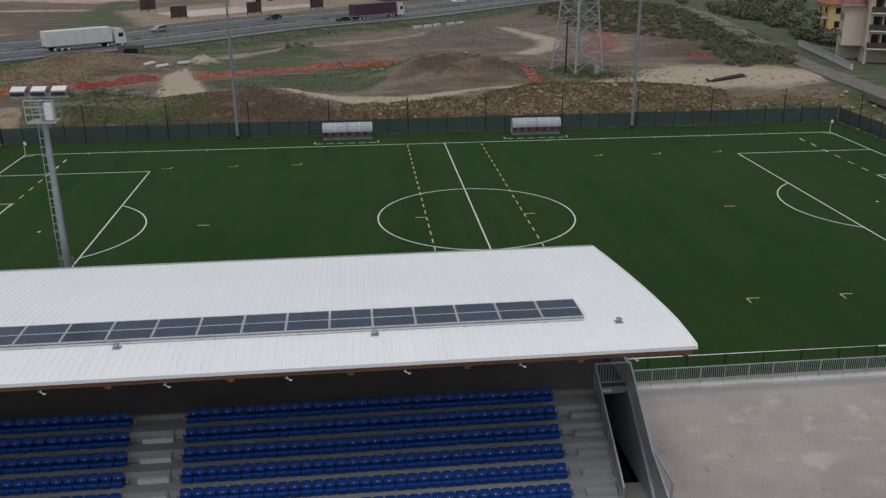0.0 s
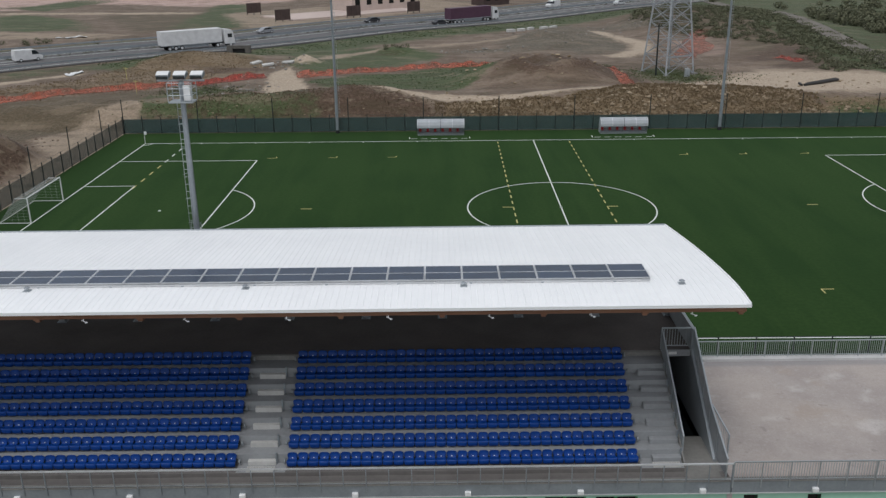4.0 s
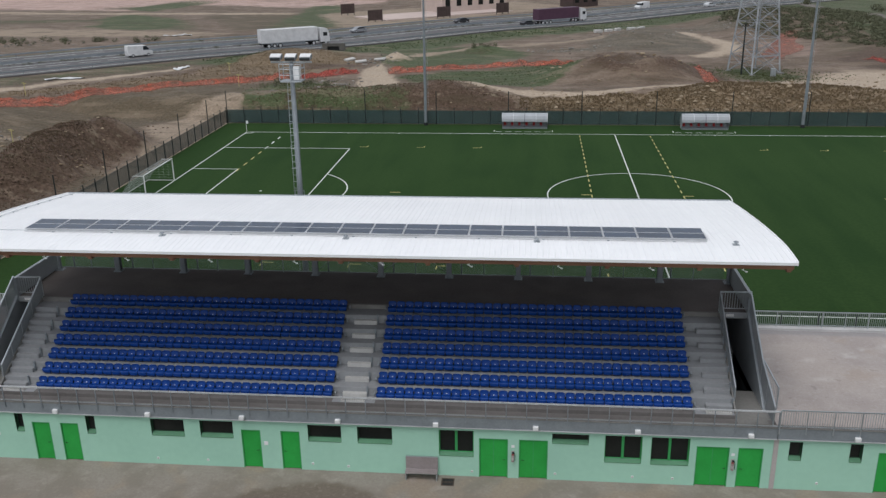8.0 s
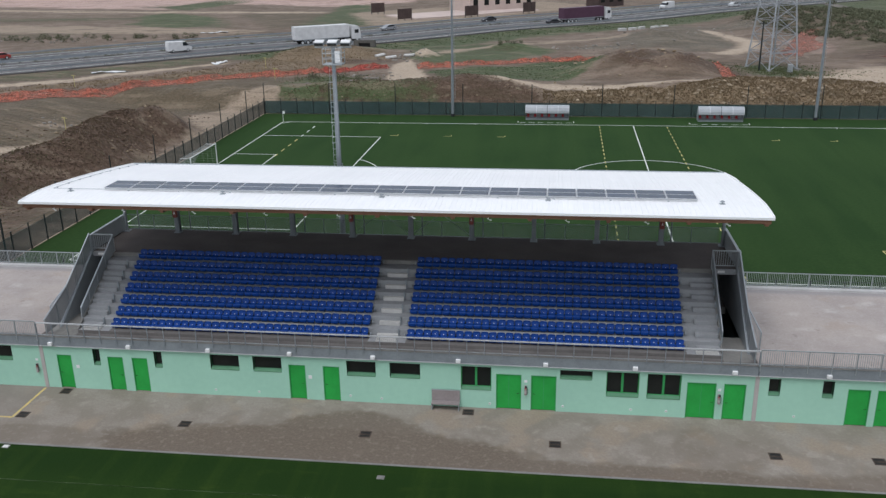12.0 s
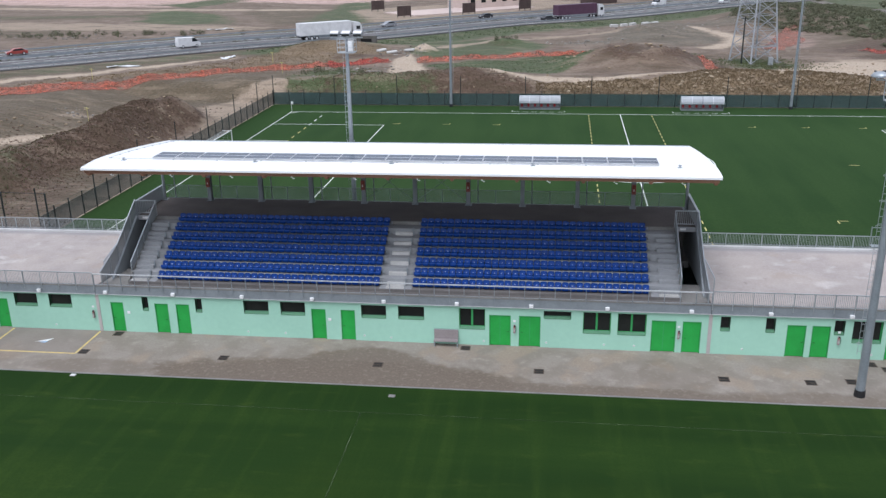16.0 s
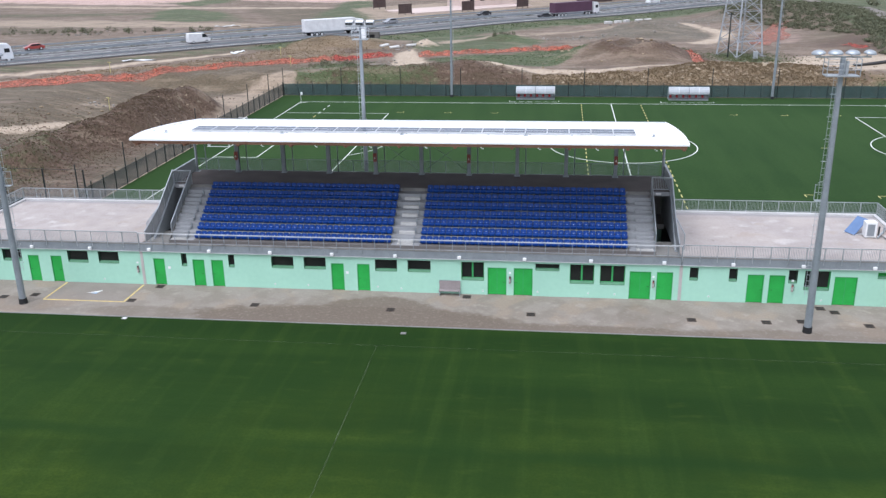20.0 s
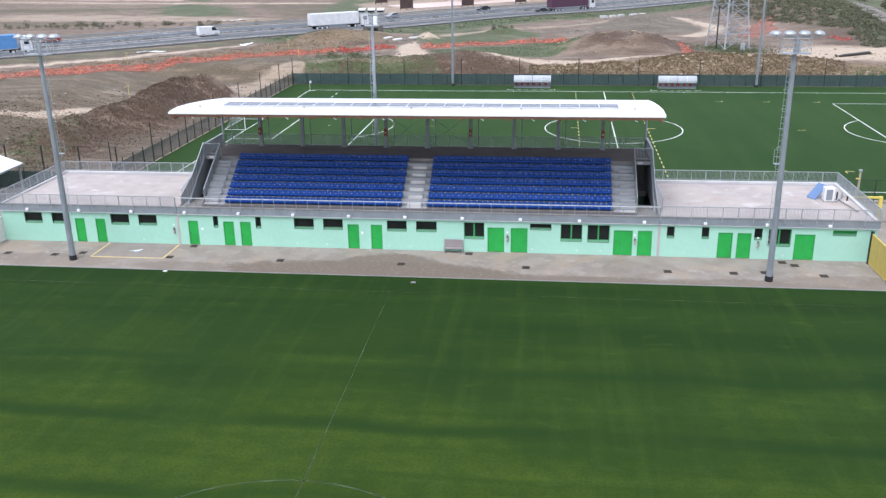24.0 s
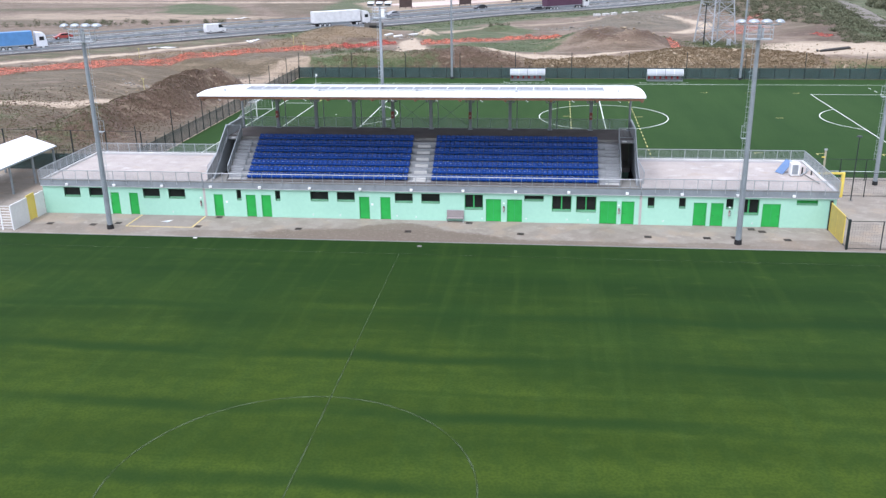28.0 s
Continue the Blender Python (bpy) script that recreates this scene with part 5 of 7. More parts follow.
for i in range(21):
    pnl = part("panel_frame", FRAME, None, array)
    pnl.location.x = PW * i
    for mo in MODULE:
        part("module", mo, None, pnl, "dark blue cell module")
    for y in (0.12, 1.4):
        part("mount_rail", RAIL, None, pnl).location.y = y
tray = thing("cable_tray", "thin metal cable tray below the solar panels", "cable tray")
for k in range(11):
    part("tray_length", Mesh().beam((-19.5 + 3 * k, 2.1, roof_z(2.1) + 0.06), (-16.52 + 3 * k, 2.1, roof_z(2.1) + 0.06), 0.06, 0.04), M_ALU, tray)
    part("tray_foot", box(-18.05 + 3 * k, -17.95 + 3 * k, 2.05, 2.15, roof_z(2.1) - 0.01, roof_z(2.1) + 0.045), M_GALV, tray)
wire = thing("lightning_conductor", "thin grey conductor wire along the roof end", "wire")
part("wire_run", Mesh().sweep([(-22.6, y, roof_z(y) + 0.05) for y in np.linspace(2.2, 13.0, 12)], 0.014, 5), M_GALV, wire)
part("wire_run", Mesh().sweep([(-22.6, 2.2, roof_z(2.2) + 0.05), (-19.55, 2.2, roof_z(2.2) + 0.05)], 0.014, 5), M_GALV, wire)
for y in np.linspace(2.6, 12.6, 9):
    part("clip", box(-22.64, -22.56, y - 0.04, y + 0.04, roof_z(y) - 0.01, roof_z(y) + 0.05), M_GALV, wire)
for x in (-21.3, -12.3, -3.3, 5.7, 14.7):
    v = thing("roof_anchor", "small grey fitting on the white roof", "roof fitting", "roof fittings", at=(x, 1.75, roof_z(1.75) - 0.02))
    part("plate", box(-0.14, 0.14, -0.14, 0.14, 0.02, 0.05), M_GALV, v)
    part("stem", Mesh().tube((0, 0, 0.05), (0, 0, 0.16), 0.05, n=10), M_GALV, v)
    part("cap", Mesh().tube((0, 0, 0.16), (0, 0, 0.2), 0.13, 0.08, 10), M_GALV_DARK, v)

# ---- fences round the artificial pitch ----
M_WIRE = mat("dark_wire", (0.03, 0.045, 0.04), None, 0.5)
M_PALEWIRE = mat("pale_wire", (0.42, 0.44, 0.42), None, 0.5)


def screen_fence(a, b, label, tall=4, step=2.55, first_tall=0, cloth=M_FENCE):
    """Dark screen panels between thin posts; every few posts one is tall."""
    a, b = PITCH @ Vector((*a, 0)), PITCH @ Vector((*b, 0))
    L = (b - a).length
    n = round(L / step)
    fence = thing("screen_fence", label, "fence")
    q = math.atan2(b.y - a.y, b.x - a.x)
    w = L / n
    panel = Mesh().box(0.03, w - 0.03, -0.012, 0.012, 0.06, 1.95).data("screen", cloth)
    post = Mesh().box(-0.045, 0.045, -0.045, 0.045, -0.1, 2.35).data("post", M_POST)
    high = Mesh().tube((0, 0, -0.1), (0, 0, 4.7), 0.075, 0.06, 8).data("tall_post", M_POST)
    for i in range(n + 1):
        p = a + (b - a) * i / n
        t = (i - first_tall) % tall == 0
        o = part("tall_post" if t else "post", high if t else post, None, fence)
        o.location, o.rotation_euler.z = p, q
        if i < n:
            o = part("screen", panel, None, fence)
            o.location, o.rotation_euler.z = p, q
    for z in (2.0, 2.32):
        part("wire", Mesh().beam(a + Vector((0, 0, z)), b + Vector((0, 0, z)), 0.02, 0.02), M_WIRE, fence)
    return fence


screen_fence((-55.2, 6.2), (54.6, 6.2), "dark green screened fence with black posts behind the pitch")
screen_fence((-55.3, -62), (-55.3, 6.1), "see-through dark green screened fence with tall black posts", cloth=M_FENCE_OPEN)
screen_fence((54.8, -40), (54.8, 6.1), "dark green screened fence with tall black posts at the pitch end")


def wire_fence(a, b, h, label, step=2.6, pale=False, cells=0.22, post_r=0.035):
    """Open mesh fence: posts, two rails and thin wires."""
    a, b = Vector((*a, 0)), Vector((*b, 0))
    L = (b - a).length
    d = (b - a) / L
    n = max(1, round(L / step))
    fe = thing("mesh_fence", label, "fence")
    post = Mesh().box(-post_r, post_r, -post_r, post_r, 0, h).data("post", M_POST)
    for i in range(n + 1):
        part("post", post, None, fe).location = a + d * L * i / n
    for z in (h - 0.03, 0.12):
        part("rail", Mesh().beam(a + Vector((0, 0, z)), b + Vector((0, 0, z)), 0.04, 0.04), M_POST, fe)
    ws = Mesh()
    for i in range(1, int(L / cells)):
        p = a + d * i * cells
        ws.box(p.x - 0.003, p.x + 0.003, p.y - 0.003, p.y + 0.003, 0.12, h - 0.03)
    for k in range(1, int(h / cells)):
        ws.beam(a + Vector((0, 0, k * cells)), b + Vector((0, 0, k * cells)), 0.006, 0.006)
    part("wire_mesh", ws, M_PALEWIRE if pale else M_WIRE, fe, kind="stuff")
    return fe


wire_fence((-45, 18.7), (36.6, 18.4), 1.22, "low dark fence along the near touchline", 2.4)
wire_fence((33.35, -5.6), (62, -5.6), 2.5, "black mesh fence beside the grass pitch", 2.65)
wire_fence((37.5, 10.4), (75, 10.4), 2.45, "black mesh fence across the paved yard", 2.2)
wire_fence((36.6, 16.6), (75, 16.4), 2.35, "black mesh fence before the artificial pitch", 2.6)

# corner flags
for x in (-LX, LX):
    f = thing("corner_flag", "white corner flag on a thin pole", "corner flag", "corner flags")
    p = PITCH @ Vector((x, 0, 0))
    part("pole", Mesh().tube(p, p + Vector((0, 0, 1.6)), 0.03, n=6), M_WHITE, f)
    part("cloth", Mesh().box(p.x, p.x + 0.3, p.y - 0.012, p.y + 0.012, 1.18, 1.6), M_WHITE, f)

# goal at the west end
goal = thing("football_goal", "white football goal with a grey net", "goal")
goal.matrix_world = PITCH @ pose(-LX, -LY / 2, 0)
for y in (-3.72, 3.72):
    part("upright", Mesh().tube((0, y, 0), (0, y, 2.5), 0.06, n=10), M_WHITE, goal)
    part("stay", Mesh().tube((0, y, 2.44), (-1.2, y, 2.44), 0.025, n=6), M_WHITE, goal)
    part("ground_bar", Mesh().tube((0, y, 0.04), (-3.0, y, 0.04), 0.03, n=6), M_WHITE, goal)
part("crossbar", Mesh().tube((0, -3.72, 2.5), (0, 3.72, 2.5), 0.06, n=10), M_WHITE, goal)
part("back_bar", Mesh().tube((-3.0, -3.72, 0.04), (-3.0, 3.72, 0.04), 0.03, n=6), M_WHITE, goal)
net = Mesh()
for y in np.arange(-3.6, 3.61, 0.3):
    net.beam((-1.2, y, 2.42), (-3.0, y, 0.05), 0.014, 0.014).beam((0, y, 2.46), (-1.2, y, 2.42), 0.014, 0.014)
for k in np.arange(0.1, 1.0, 0.125):
    net.beam((-1.2 - 1.8 * k, -3.7, 2.42 - 2.37 * k), (-1.2 - 1.8 * k, 3.7, 2.42 - 2.37 * k), 0.014, 0.014)
    for y in (-3.72, 3.72):
        net.beam((-(1.2 + 1.8 * k) * 0.98, y, 2.4 - 2.37 * k), (0, y, 2.4 - 2.37 * k), 0.012, 0.012)
for k in (0.3, 0.6, 0.9):
    net.beam((-k, -3.7, 2.45), (-k, 3.7, 2.45), 0.014, 0.014)
    for y in (-3.72, 3.72):
        net.beam((-k * 1.9, y, 0.05), (-k * 1.9, y, 1.95 - k * 0.4), 0.012, 0.012)
part("net", net, M_PALEWIRE, goal, "slack grey netting", kind="stuff")


# ---- dugouts ----
M_DUGRED = mat("faded_red_plastic", (0.62, 0.06, 0.06), None, 0.5)
def dugout(u):
    d = thing("dugout", "curved grey dugout shelter with red seats", "dugout", "dugouts")
    d.matrix_world = PITCH @ pose(u, 3.9, 0)
    L = 6.2
    prof = [(-0.72, 1.02), (-0.69, 1.38), (-0.52, 1.76), (-0.2, 2.02), (0.15, 2.08), (0.5, 1.9), (0.74, 1.5), (0.8, 1.0), (0.8, 0.05)]
    out = prof + [(y * 0.95, z - 0.03) for y, z in prof[::-1]]
    for k in range(4):
        part("shell_panel", Mesh().extrude_x(out, -L / 2 + k * L / 4 + 0.03, -L / 2 + (k + 1) * L / 4 - 0.03), M_DUGOUT, d, "cloudy grey shell panel")
    for k in range(5):
        x = -L / 2 + k * L / 4
        part("rib", Mesh().extrude_x([(y * 1.02, z + 0.015) for y, z in prof] + [(y * 0.93, z - 0.05) for y, z in prof[::-1]], x - 0.03, x + 0.03), M_ALU if k != 2 else M_POST, d)
    for s in (-1, 1):
        part("end_panel", Mesh().extrude_x([(0.76, 0.1), (0.76, 1.0), (0.68, 1.5), (0.44, 1.86), (0.12, 2.02), (-0.18, 1.96), (-0.48, 1.7), (-0.64, 1.35), (-0.66, 1.02), (-0.2, 0.1)], s * L / 2 - 0.01, s * L / 2 + 0.01), M_DUGOUT, d)
    part("bench_frame", box(-L / 2 + 0.1, L / 2 - 0.1, -0.05, 0.4, 0.3, 0.36), M_GALV_DARK, d)
    part("floor", box(-L / 2, L / 2, -0.5, 0.8, 0.0, 0.05), M_GALV, d)
    part("front_rail", Mesh().beam((-L / 2, -0.42, 0.2), (L / 2, -0.42, 0.2), 0.04, 0.08), M_GALV, d)
    red = Mesh().box(-0.16, 0.16, -0.05, 0.32, 0.36, 0.42).box(-0.16, 0.16, 0.28, 0.36, 0.42, 0.74)
    rm, dk = red.data("seat", M_DUGRED, 0.02), red.data("seat", M_GALV, 0.02)
    for k in range(12):
        part("seat", dk if k % 2 else rm, None, d, "" if k % 2 else "red plastic seat").location.x = -L / 2 + 0.35 + k * (L - 0.7) / 11
    return d


dugout(-12.0)
dugout(12.35)


# ---- floodlight towers ----
def dome(a, b, c, n=14, rings=5):
    """Upper half of an ellipsoid, closed below."""
    vs = [(0, 0, c)]
    for j in range(1, rings + 1):
        e = math.pi / 2 * j / rings
        vs += [(a * math.sin(e) * math.cos(2 * math.pi * i / n), b * math.sin(e) * math.sin(2 * math.pi * i / n), c * math.cos(e)) for i in range(n)]
    fs = [(0, 1 + i, 1 + (i + 1) % n) for i in range(n)]
    for j in range(rings - 1):
        o = 1 + j * n
        fs += [(o + i, o + n + i, o + n + (i + 1) % n, o + (i + 1) % n) for i in range(n)]
    fs.append(tuple(range(1 + (rings - 1) * n, 1 + rings * n))[::-1])
    return Mesh().add(vs, fs)


def tower(x, y, h, lamps, label, basket=True, rest=True, side=1, aim=-1, r=0.22, turns=()):
    t = thing("floodlight_tower", label, "floodlight", "floodlight towers", at=(x, y, 0))
    part("shaft", Mesh().tube((0, 0, 0.3), (0, 0, h - 0.3), r, r * 0.55, 14), M_GALV_DARK, t, smooth=False)
    part("collar", Mesh().tube((0, 0, 0), (0, 0, 0.42), r + 0.06, r + 0.04, 14), M_BLACK, t, "black collar at the foot")
    part("crossbar", Mesh().beam((-0.35 * lamps - 0.2, 0, h - 0.28), (0.35 * lamps + 0.2, 0, h - 0.28), 0.09, 0.09), M_GALV, t)
    for i, yaw in enumerate(turns):
        la = part("lamp", dome(0.42, 0.34, 0.2), M_GALV, t, "pale domed floodlight housing", smooth=True)
        la.location = ((i - (len(turns) - 1) / 2) * 0.98, -0.08, h - 0.06)
        la.rotation_euler = (radians(10), 0, radians(yaw))
        part("rim", Mesh().sweep([(0.42 * math.cos(a), 0.34 * math.sin(a), 0) for a in np.linspace(0, 2 * math.pi, 15)[:-1]], 0.03, 6, True), M_GALV_DARK, la)
        part("lens", Mesh().tube((0, 0, -0.03), (0, 0, -0.005), 0.3, n=14), M_GLASS, la)
        part("bracket", Mesh().box(-0.03, 0.03, 0.1, 0.16, -0.22, -0.005), M_GALV, la)
    for i in range(0 if turns else lamps):
        u = (i - (lamps - 1) / 2) * 0.9
        la = part("lamp", Mesh().extrude_x([(-0.34, -0.1), (0.24, -0.13), (0.34, 0.05), (0.12, 0.15), (-0.3, 0.1)], u - 0.33, u + 0.33), M_GALV_DARK, t, "grey floodlight housing with a white lid", bevel=0.03)
        la.location.z = h
        la.rotation_euler = (radians(14 * aim), 0, radians(0))
        part("lens", Mesh().box(u - 0.3, u + 0.3, -0.36, -0.335, -0.08, 0.09), M_GLASS, la)
        part("lid", Mesh().extrude_x([(-0.29, 0.11), (0.12, 0.16), (0.33, 0.07), (0.34, 0.1), (0.12, 0.195), (-0.3, 0.14)], u - 0.32, u + 0.32), M_WHITE, la)
        part("bracket", Mesh().box(u - 0.03, u + 0.03, -0.03, 0.03, -0.25, -0.1), M_GALV, la)
    if basket:
        half = 0.95 if turns else 0.65
        b = part("platform", box(-half, half, -0.45, 0.45, h - 1.42, h - 1.35), M_GALV, t, "service platform with guard rails")
        for z in (h - 1.0, h - 0.65, h - 0.35):
            part("guard_rail", Mesh().sweep([(-half, -0.45, z), (half, -0.45, z), (half, 0.45, z), (-half, 0.45, z)], 0.02, 6, True), M_GALV, b)
        for px in (-half, 0, half):
            for py in (-0.45, 0.45):
                part("guard_post", box(px - 0.02, px + 0.02, py - 0.02, py + 0.02, h - 1.35, h - 0.33), M_GALV, b)
        part("control_box", box(0.15, 0.3 if turns else 0.5, -0.3, -0.05, h - 1.3, h - 0.5), M_GALV if turns else M_WHITE, t, "pale control box")
    l0, l1, lw = (r + 0.02) * side, (r * 0.55 + 0.03) * side, 0.2 * side
    for dx in (0.0, lw):
        part("ladder_rail", Mesh().beam((l0 + dx, 0.05, 2.6), (l1 + dx, 0.05, h - 1.4), 0.02, 0.02), M_GALV, t)
    rung = Mesh().beam((0, 0.05, 0), (lw, 0.05, 0), 0.022, 0.022).data("rung", M_GALV)
    for z in np.arange(2.8, h - 1.5, 0.42):
        part("rung", rung, None, t).location = (l0 + (l1 - l0) * z / h, 0, z)
    cx = lw / 2
    hm = Mesh().sweep([(cx + 0.17 * math.cos(a), 0.07 + 0.3 * math.sin(a), 0) for a in np.linspace(0, math.pi, 7)], 0.012, 5).data("hoop", M_GALV)
    for z in np.arange(3.2, h - 1.6, 1.4):
        part("hoop", hm, None, t).location = (l0 + (l1 - l0) * z / h, 0, z)
    if rest:
        r = part("rest_platform", box(0.2 * side - 0.3, 0.2 * side + 0.3, 0.15, 0.6, h / 2 - 0.2, h / 2 - 0.16), M_GALV, t, "small rest platform")
        for z in (h / 2 + 0.3, h / 2 + 0.8):
            part("guard_rail", Mesh().beam((0.2 * side - 0.3, 0.6, z), (0.2 * side + 0.3, 0.6, z), 0.03, 0.03), M_GALV, r)
        for px in (0.2 * side - 0.28, 0.2 * side + 0.28):
            part("guard_post", box(px - 0.02, px + 0.02, 0.57, 0.61, h / 2 - 0.14, h / 2 + 0.85), M_GALV, r)
    return t


tower(24.76, -4.82, 18.35, 4, "tall grey floodlight tower beside the grass pitch", side=-1, r=0.25, turns=(-50, -6, 8, 52))
tower(-31.2, -4.45, 18.25, 4, "tall grey floodlight tower by the parking bay", side=1, r=0.25, turns=(-40, -12, 14, 35))
tower(-8.95, 15.2, 18.45, 3, "grey floodlight tower with service platform behind the stand", side=-1, aim=1)
tower(42.3, 15.1, 18.45, 3, "grey floodlight tower in the fenced yard", side=-1, aim=1)
tower(-9.16, 86.06, 18.4, 3, "slim grey floodlight mast behind the far touchline", basket=False, rest=False)
tower(42.43, 85.47, 18.4, 3, "slim grey floodlight mast near the dugout", basket=False, rest=False)

# ---- things along the front wall ----
M_BENCH = mat("pinkish_grey_board", (0.3, 0.262, 0.255), (0.24, 0.208, 0.2), 0.8, scale=1.2, fine=8)
box_ = thing("bench", "pinkish grey slatted bench against the mint wall", "bench")
part("back_panel", box(-0.5, 1.08, -0.12, -0.04, 0.36, 1.06), M_BENCH, box_)
for k in range(3):
    part("seat_slat", box(-0.5, 1.08, -0.55 + 0.145 * k, -0.43 + 0.145 * k, 0.38, 0.42), M_BENCH, box_)
for x in (-0.48, 1.02):
    part("leg", box(x, x + 0.05, -0.53, -0.06, 0.0, 0.38), M_GALV, box_)
part("top_rail", Mesh().beam((-0.5, -0.1, 1.08), (1.08, -0.1, 1.08), 0.04, 0.04), M_GALV, box_)
for x in (-24.1, 4.74, 15.12, 24.82):
    r = thing("fire_extinguisher", "fire extinguisher with a pale worn cover on a wall bracket", "fire extinguisher", "extinguishers on the wall")
    part("bracket", box(x - 0.07, x + 0.07, -0.03, 0.0, 1.0, 1.55), M_JOINT, r)
    part("cylinder", Mesh().tube((x, -0.1, 1.0), (x, -0.1, 1.38), 0.068, n=12), M_COVER, r, "greyish cover", smooth=False)
    part("shoulder", Mesh().tube((x, -0.1, 1.38), (x, -0.1, 1.45), 0.068, 0.025, 12), M_DULLRED, r)
    part("label", Mesh().tube((x, -0.1, 1.1), (x, -0.1, 1.26), 0.071, n=12), M_JOINT, r)
    part("valve", box(x - 0.04, x + 0.07, -0.13, -0.07, 1.45, 1.53), M_BLACK, r)
    part("hose", Mesh().sweep([(x + 0.05, -0.1, 1.5), (x + 0.11, -0.11, 1.36), (x + 0.1, -0.12, 1.05)], 0.014), M_BLACK, r)
    part("sign", box(x - 0.08, x + 0.08, -0.012, -0.002, 1.72, 1.86), M_WHITE, r)
for x, z in ((-27.0, 0.35), (-13.2, 0.35), (-10.6, 0.35), (-5.2, 0.38), (-3.4, 0.3), (2.75, 0.3), (6.8, 0.35), (10.5, 0.35), (12.4, 0.35), (19.1, 0.4), (26.9, 0.35)):
    s = thing("socket_cover", "small white cover plate low on the mint wall", "cover plate", "cover plates on the wall")
    part("plate", box(x - 0.06, x + 0.06, -0.02, 0.0, z - 0.06, z + 0.06), M_WHITE, s, bevel=0.006)
    part("flap", box(x - 0.04, x + 0.04, -0.028, -0.02, z - 0.035, z + 0.035), M_JOINT, s)
for x in (-21.55, -7.5):
    s = solid("door_sign", box(x - 0.1, x + 0.1, -0.02, -0.004, 1.35, 1.55), M_WHITE, "small pale plate beside a green door", "sign", group="door plates")
for x, y in ((-37.75, -3.3), (-33.45, -3.38), (-31.25, -2.8), (-23.3, -3.27), (-22.3, -0.42), (-13.75, -3.36), (-3.65, -3.42), (1.6, -0.57), (6.41, -3.43), (17.45, -3.45), (22.45, -3.44), (24.85, -3.12), (26.7, -0.7), (27.5, -1.33), (29.15, -3.49)):
    g = thing("drain_grate", "dark square iron drain grate in the paving", "drain", "drain grates", at=(x, y, 0))
    part("frame", Mesh().box(-0.32, 0.32, -0.32, -0.26, 0, 0.014).box(-0.32, 0.32, 0.26, 0.32, 0, 0.014).box(-0.32, -0.26, -0.26, 0.26, 0, 0.014).box(0.26, 0.32, -0.26, 0.26, 0, 0.014), M_RUSTY, g)
    part("pit", box(-0.26, 0.26, -0.26, 0.26, -0.02, 0.006), M_BLACK, g)
    for k in range(6):
        part("bar", box(-0.26, 0.26, -0.25 + k * 0.086, -0.215 + k * 0.086, 0, 0.014), M_RUSTY if k in (2, 3) else M_DRAIN, g)
for x, y, m_ in ((-22.3, -6.5, M_WHITE_WALL), (-2.07, -7.3, M_CONC)):
    v = thing("valve_cover", "small pale irrigation cover in the grass", "cover", "irrigation covers", at=(x, y, 0))
    part("lid", box(-0.15, 0.15, -0.11, 0.11, 0, 0.05), m_, v, bevel=0.015)
    part("rim", box(-0.19, 0.19, -0.15, 0.15, 0, 0.02), M_CONC, v)

# solar water heater on the east terrace
hw = thing("solar_heater", "tilted blue solar collector with a white tank unit", "solar heater")
part("collector", Mesh().extrude_x([(-0.65, 0.0), (0.5, 1.1), (0.45, 1.15), (-0.7, 0.05)], -0.5, 0.5).data("collector", mat("collector_blue", (0.11, 0.18, 0.33), (0.14, 0.22, 0.38), 0.15, spec=0.6)), None, hw, "blue glass collector")
hw.location, hw.rotation_euler.z = (30.95, 6.75, 3.32), radians(-62)
part("stand", Mesh().beam((-0.46, 0.45, 0), (-0.46, 0.45, 1.05), 0.05, 0.05).beam((0.46, 0.45, 0), (0.46, 0.45, 1.05), 0.05, 0.05).beam((-0.46, -0.8, 0.02), (-0.46, 0.65, 0.02), 0.05, 0.05).beam((0.46, -0.8, 0.02), (0.46, 0.65, 0.02), 0.05, 0.05), M_ALU, hw)
un = thing("heat_unit", "white boxed outdoor unit with a grey grille", "air unit", at=(31.55, 5.75, 3.3))
part("case", box(-0.4, 0.4, -0.35, 0.35, 0.06, 1.25), M_WHITE, un, bevel=0.03)
part("grille", box(-0.28, 0.24, -0.375, -0.352, 0.2, 1.1), M_GALV_DARK, un)
part("foot", box(-0.37, -0.28, -0.35, 0.35, 0, 0.06), M_CONC, un)
part("foot", box(0.28, 0.37, -0.35, 0.35, 0, 0.06), M_CONC, un)
pp = thing("pipework", "insulated pipes on the terrace beside the unit", "pipes")
for i, (px, py) in enumerate(((32.4, 6.2), (32.9, 6.6), (33.2, 6.0))):
    part("riser", Mesh().tube((px, py, 3.3), (px, py, 4.0 - 0.15 * i), 0.07, n=8), M_GALV if i % 2 else M_POST, pp)
part("run", Mesh().tube((32.0, 5.2, 3.42), (33.3, 7.4, 3.42), 0.06, n=8), M_GALV, pp)
part("run", Mesh().tube((32.4, 6.2, 3.42), (33.0, 2.5, 3.42), 0.05, n=8), M_CONC, pp)

# ---- east yard ----
yg = thing("yellow_gate", "yellow panel gate between paving and yard", "gate")
part("leaf", box(33.28, 33.34, -4.3, -0.7, 0.12, 2.45), mat("yellow_mesh_panel", (0.55, 0.42, 0.1), (0.48, 0.36, 0.1), 0.6, scale=2, fine=20), yg)
fr = Mesh()
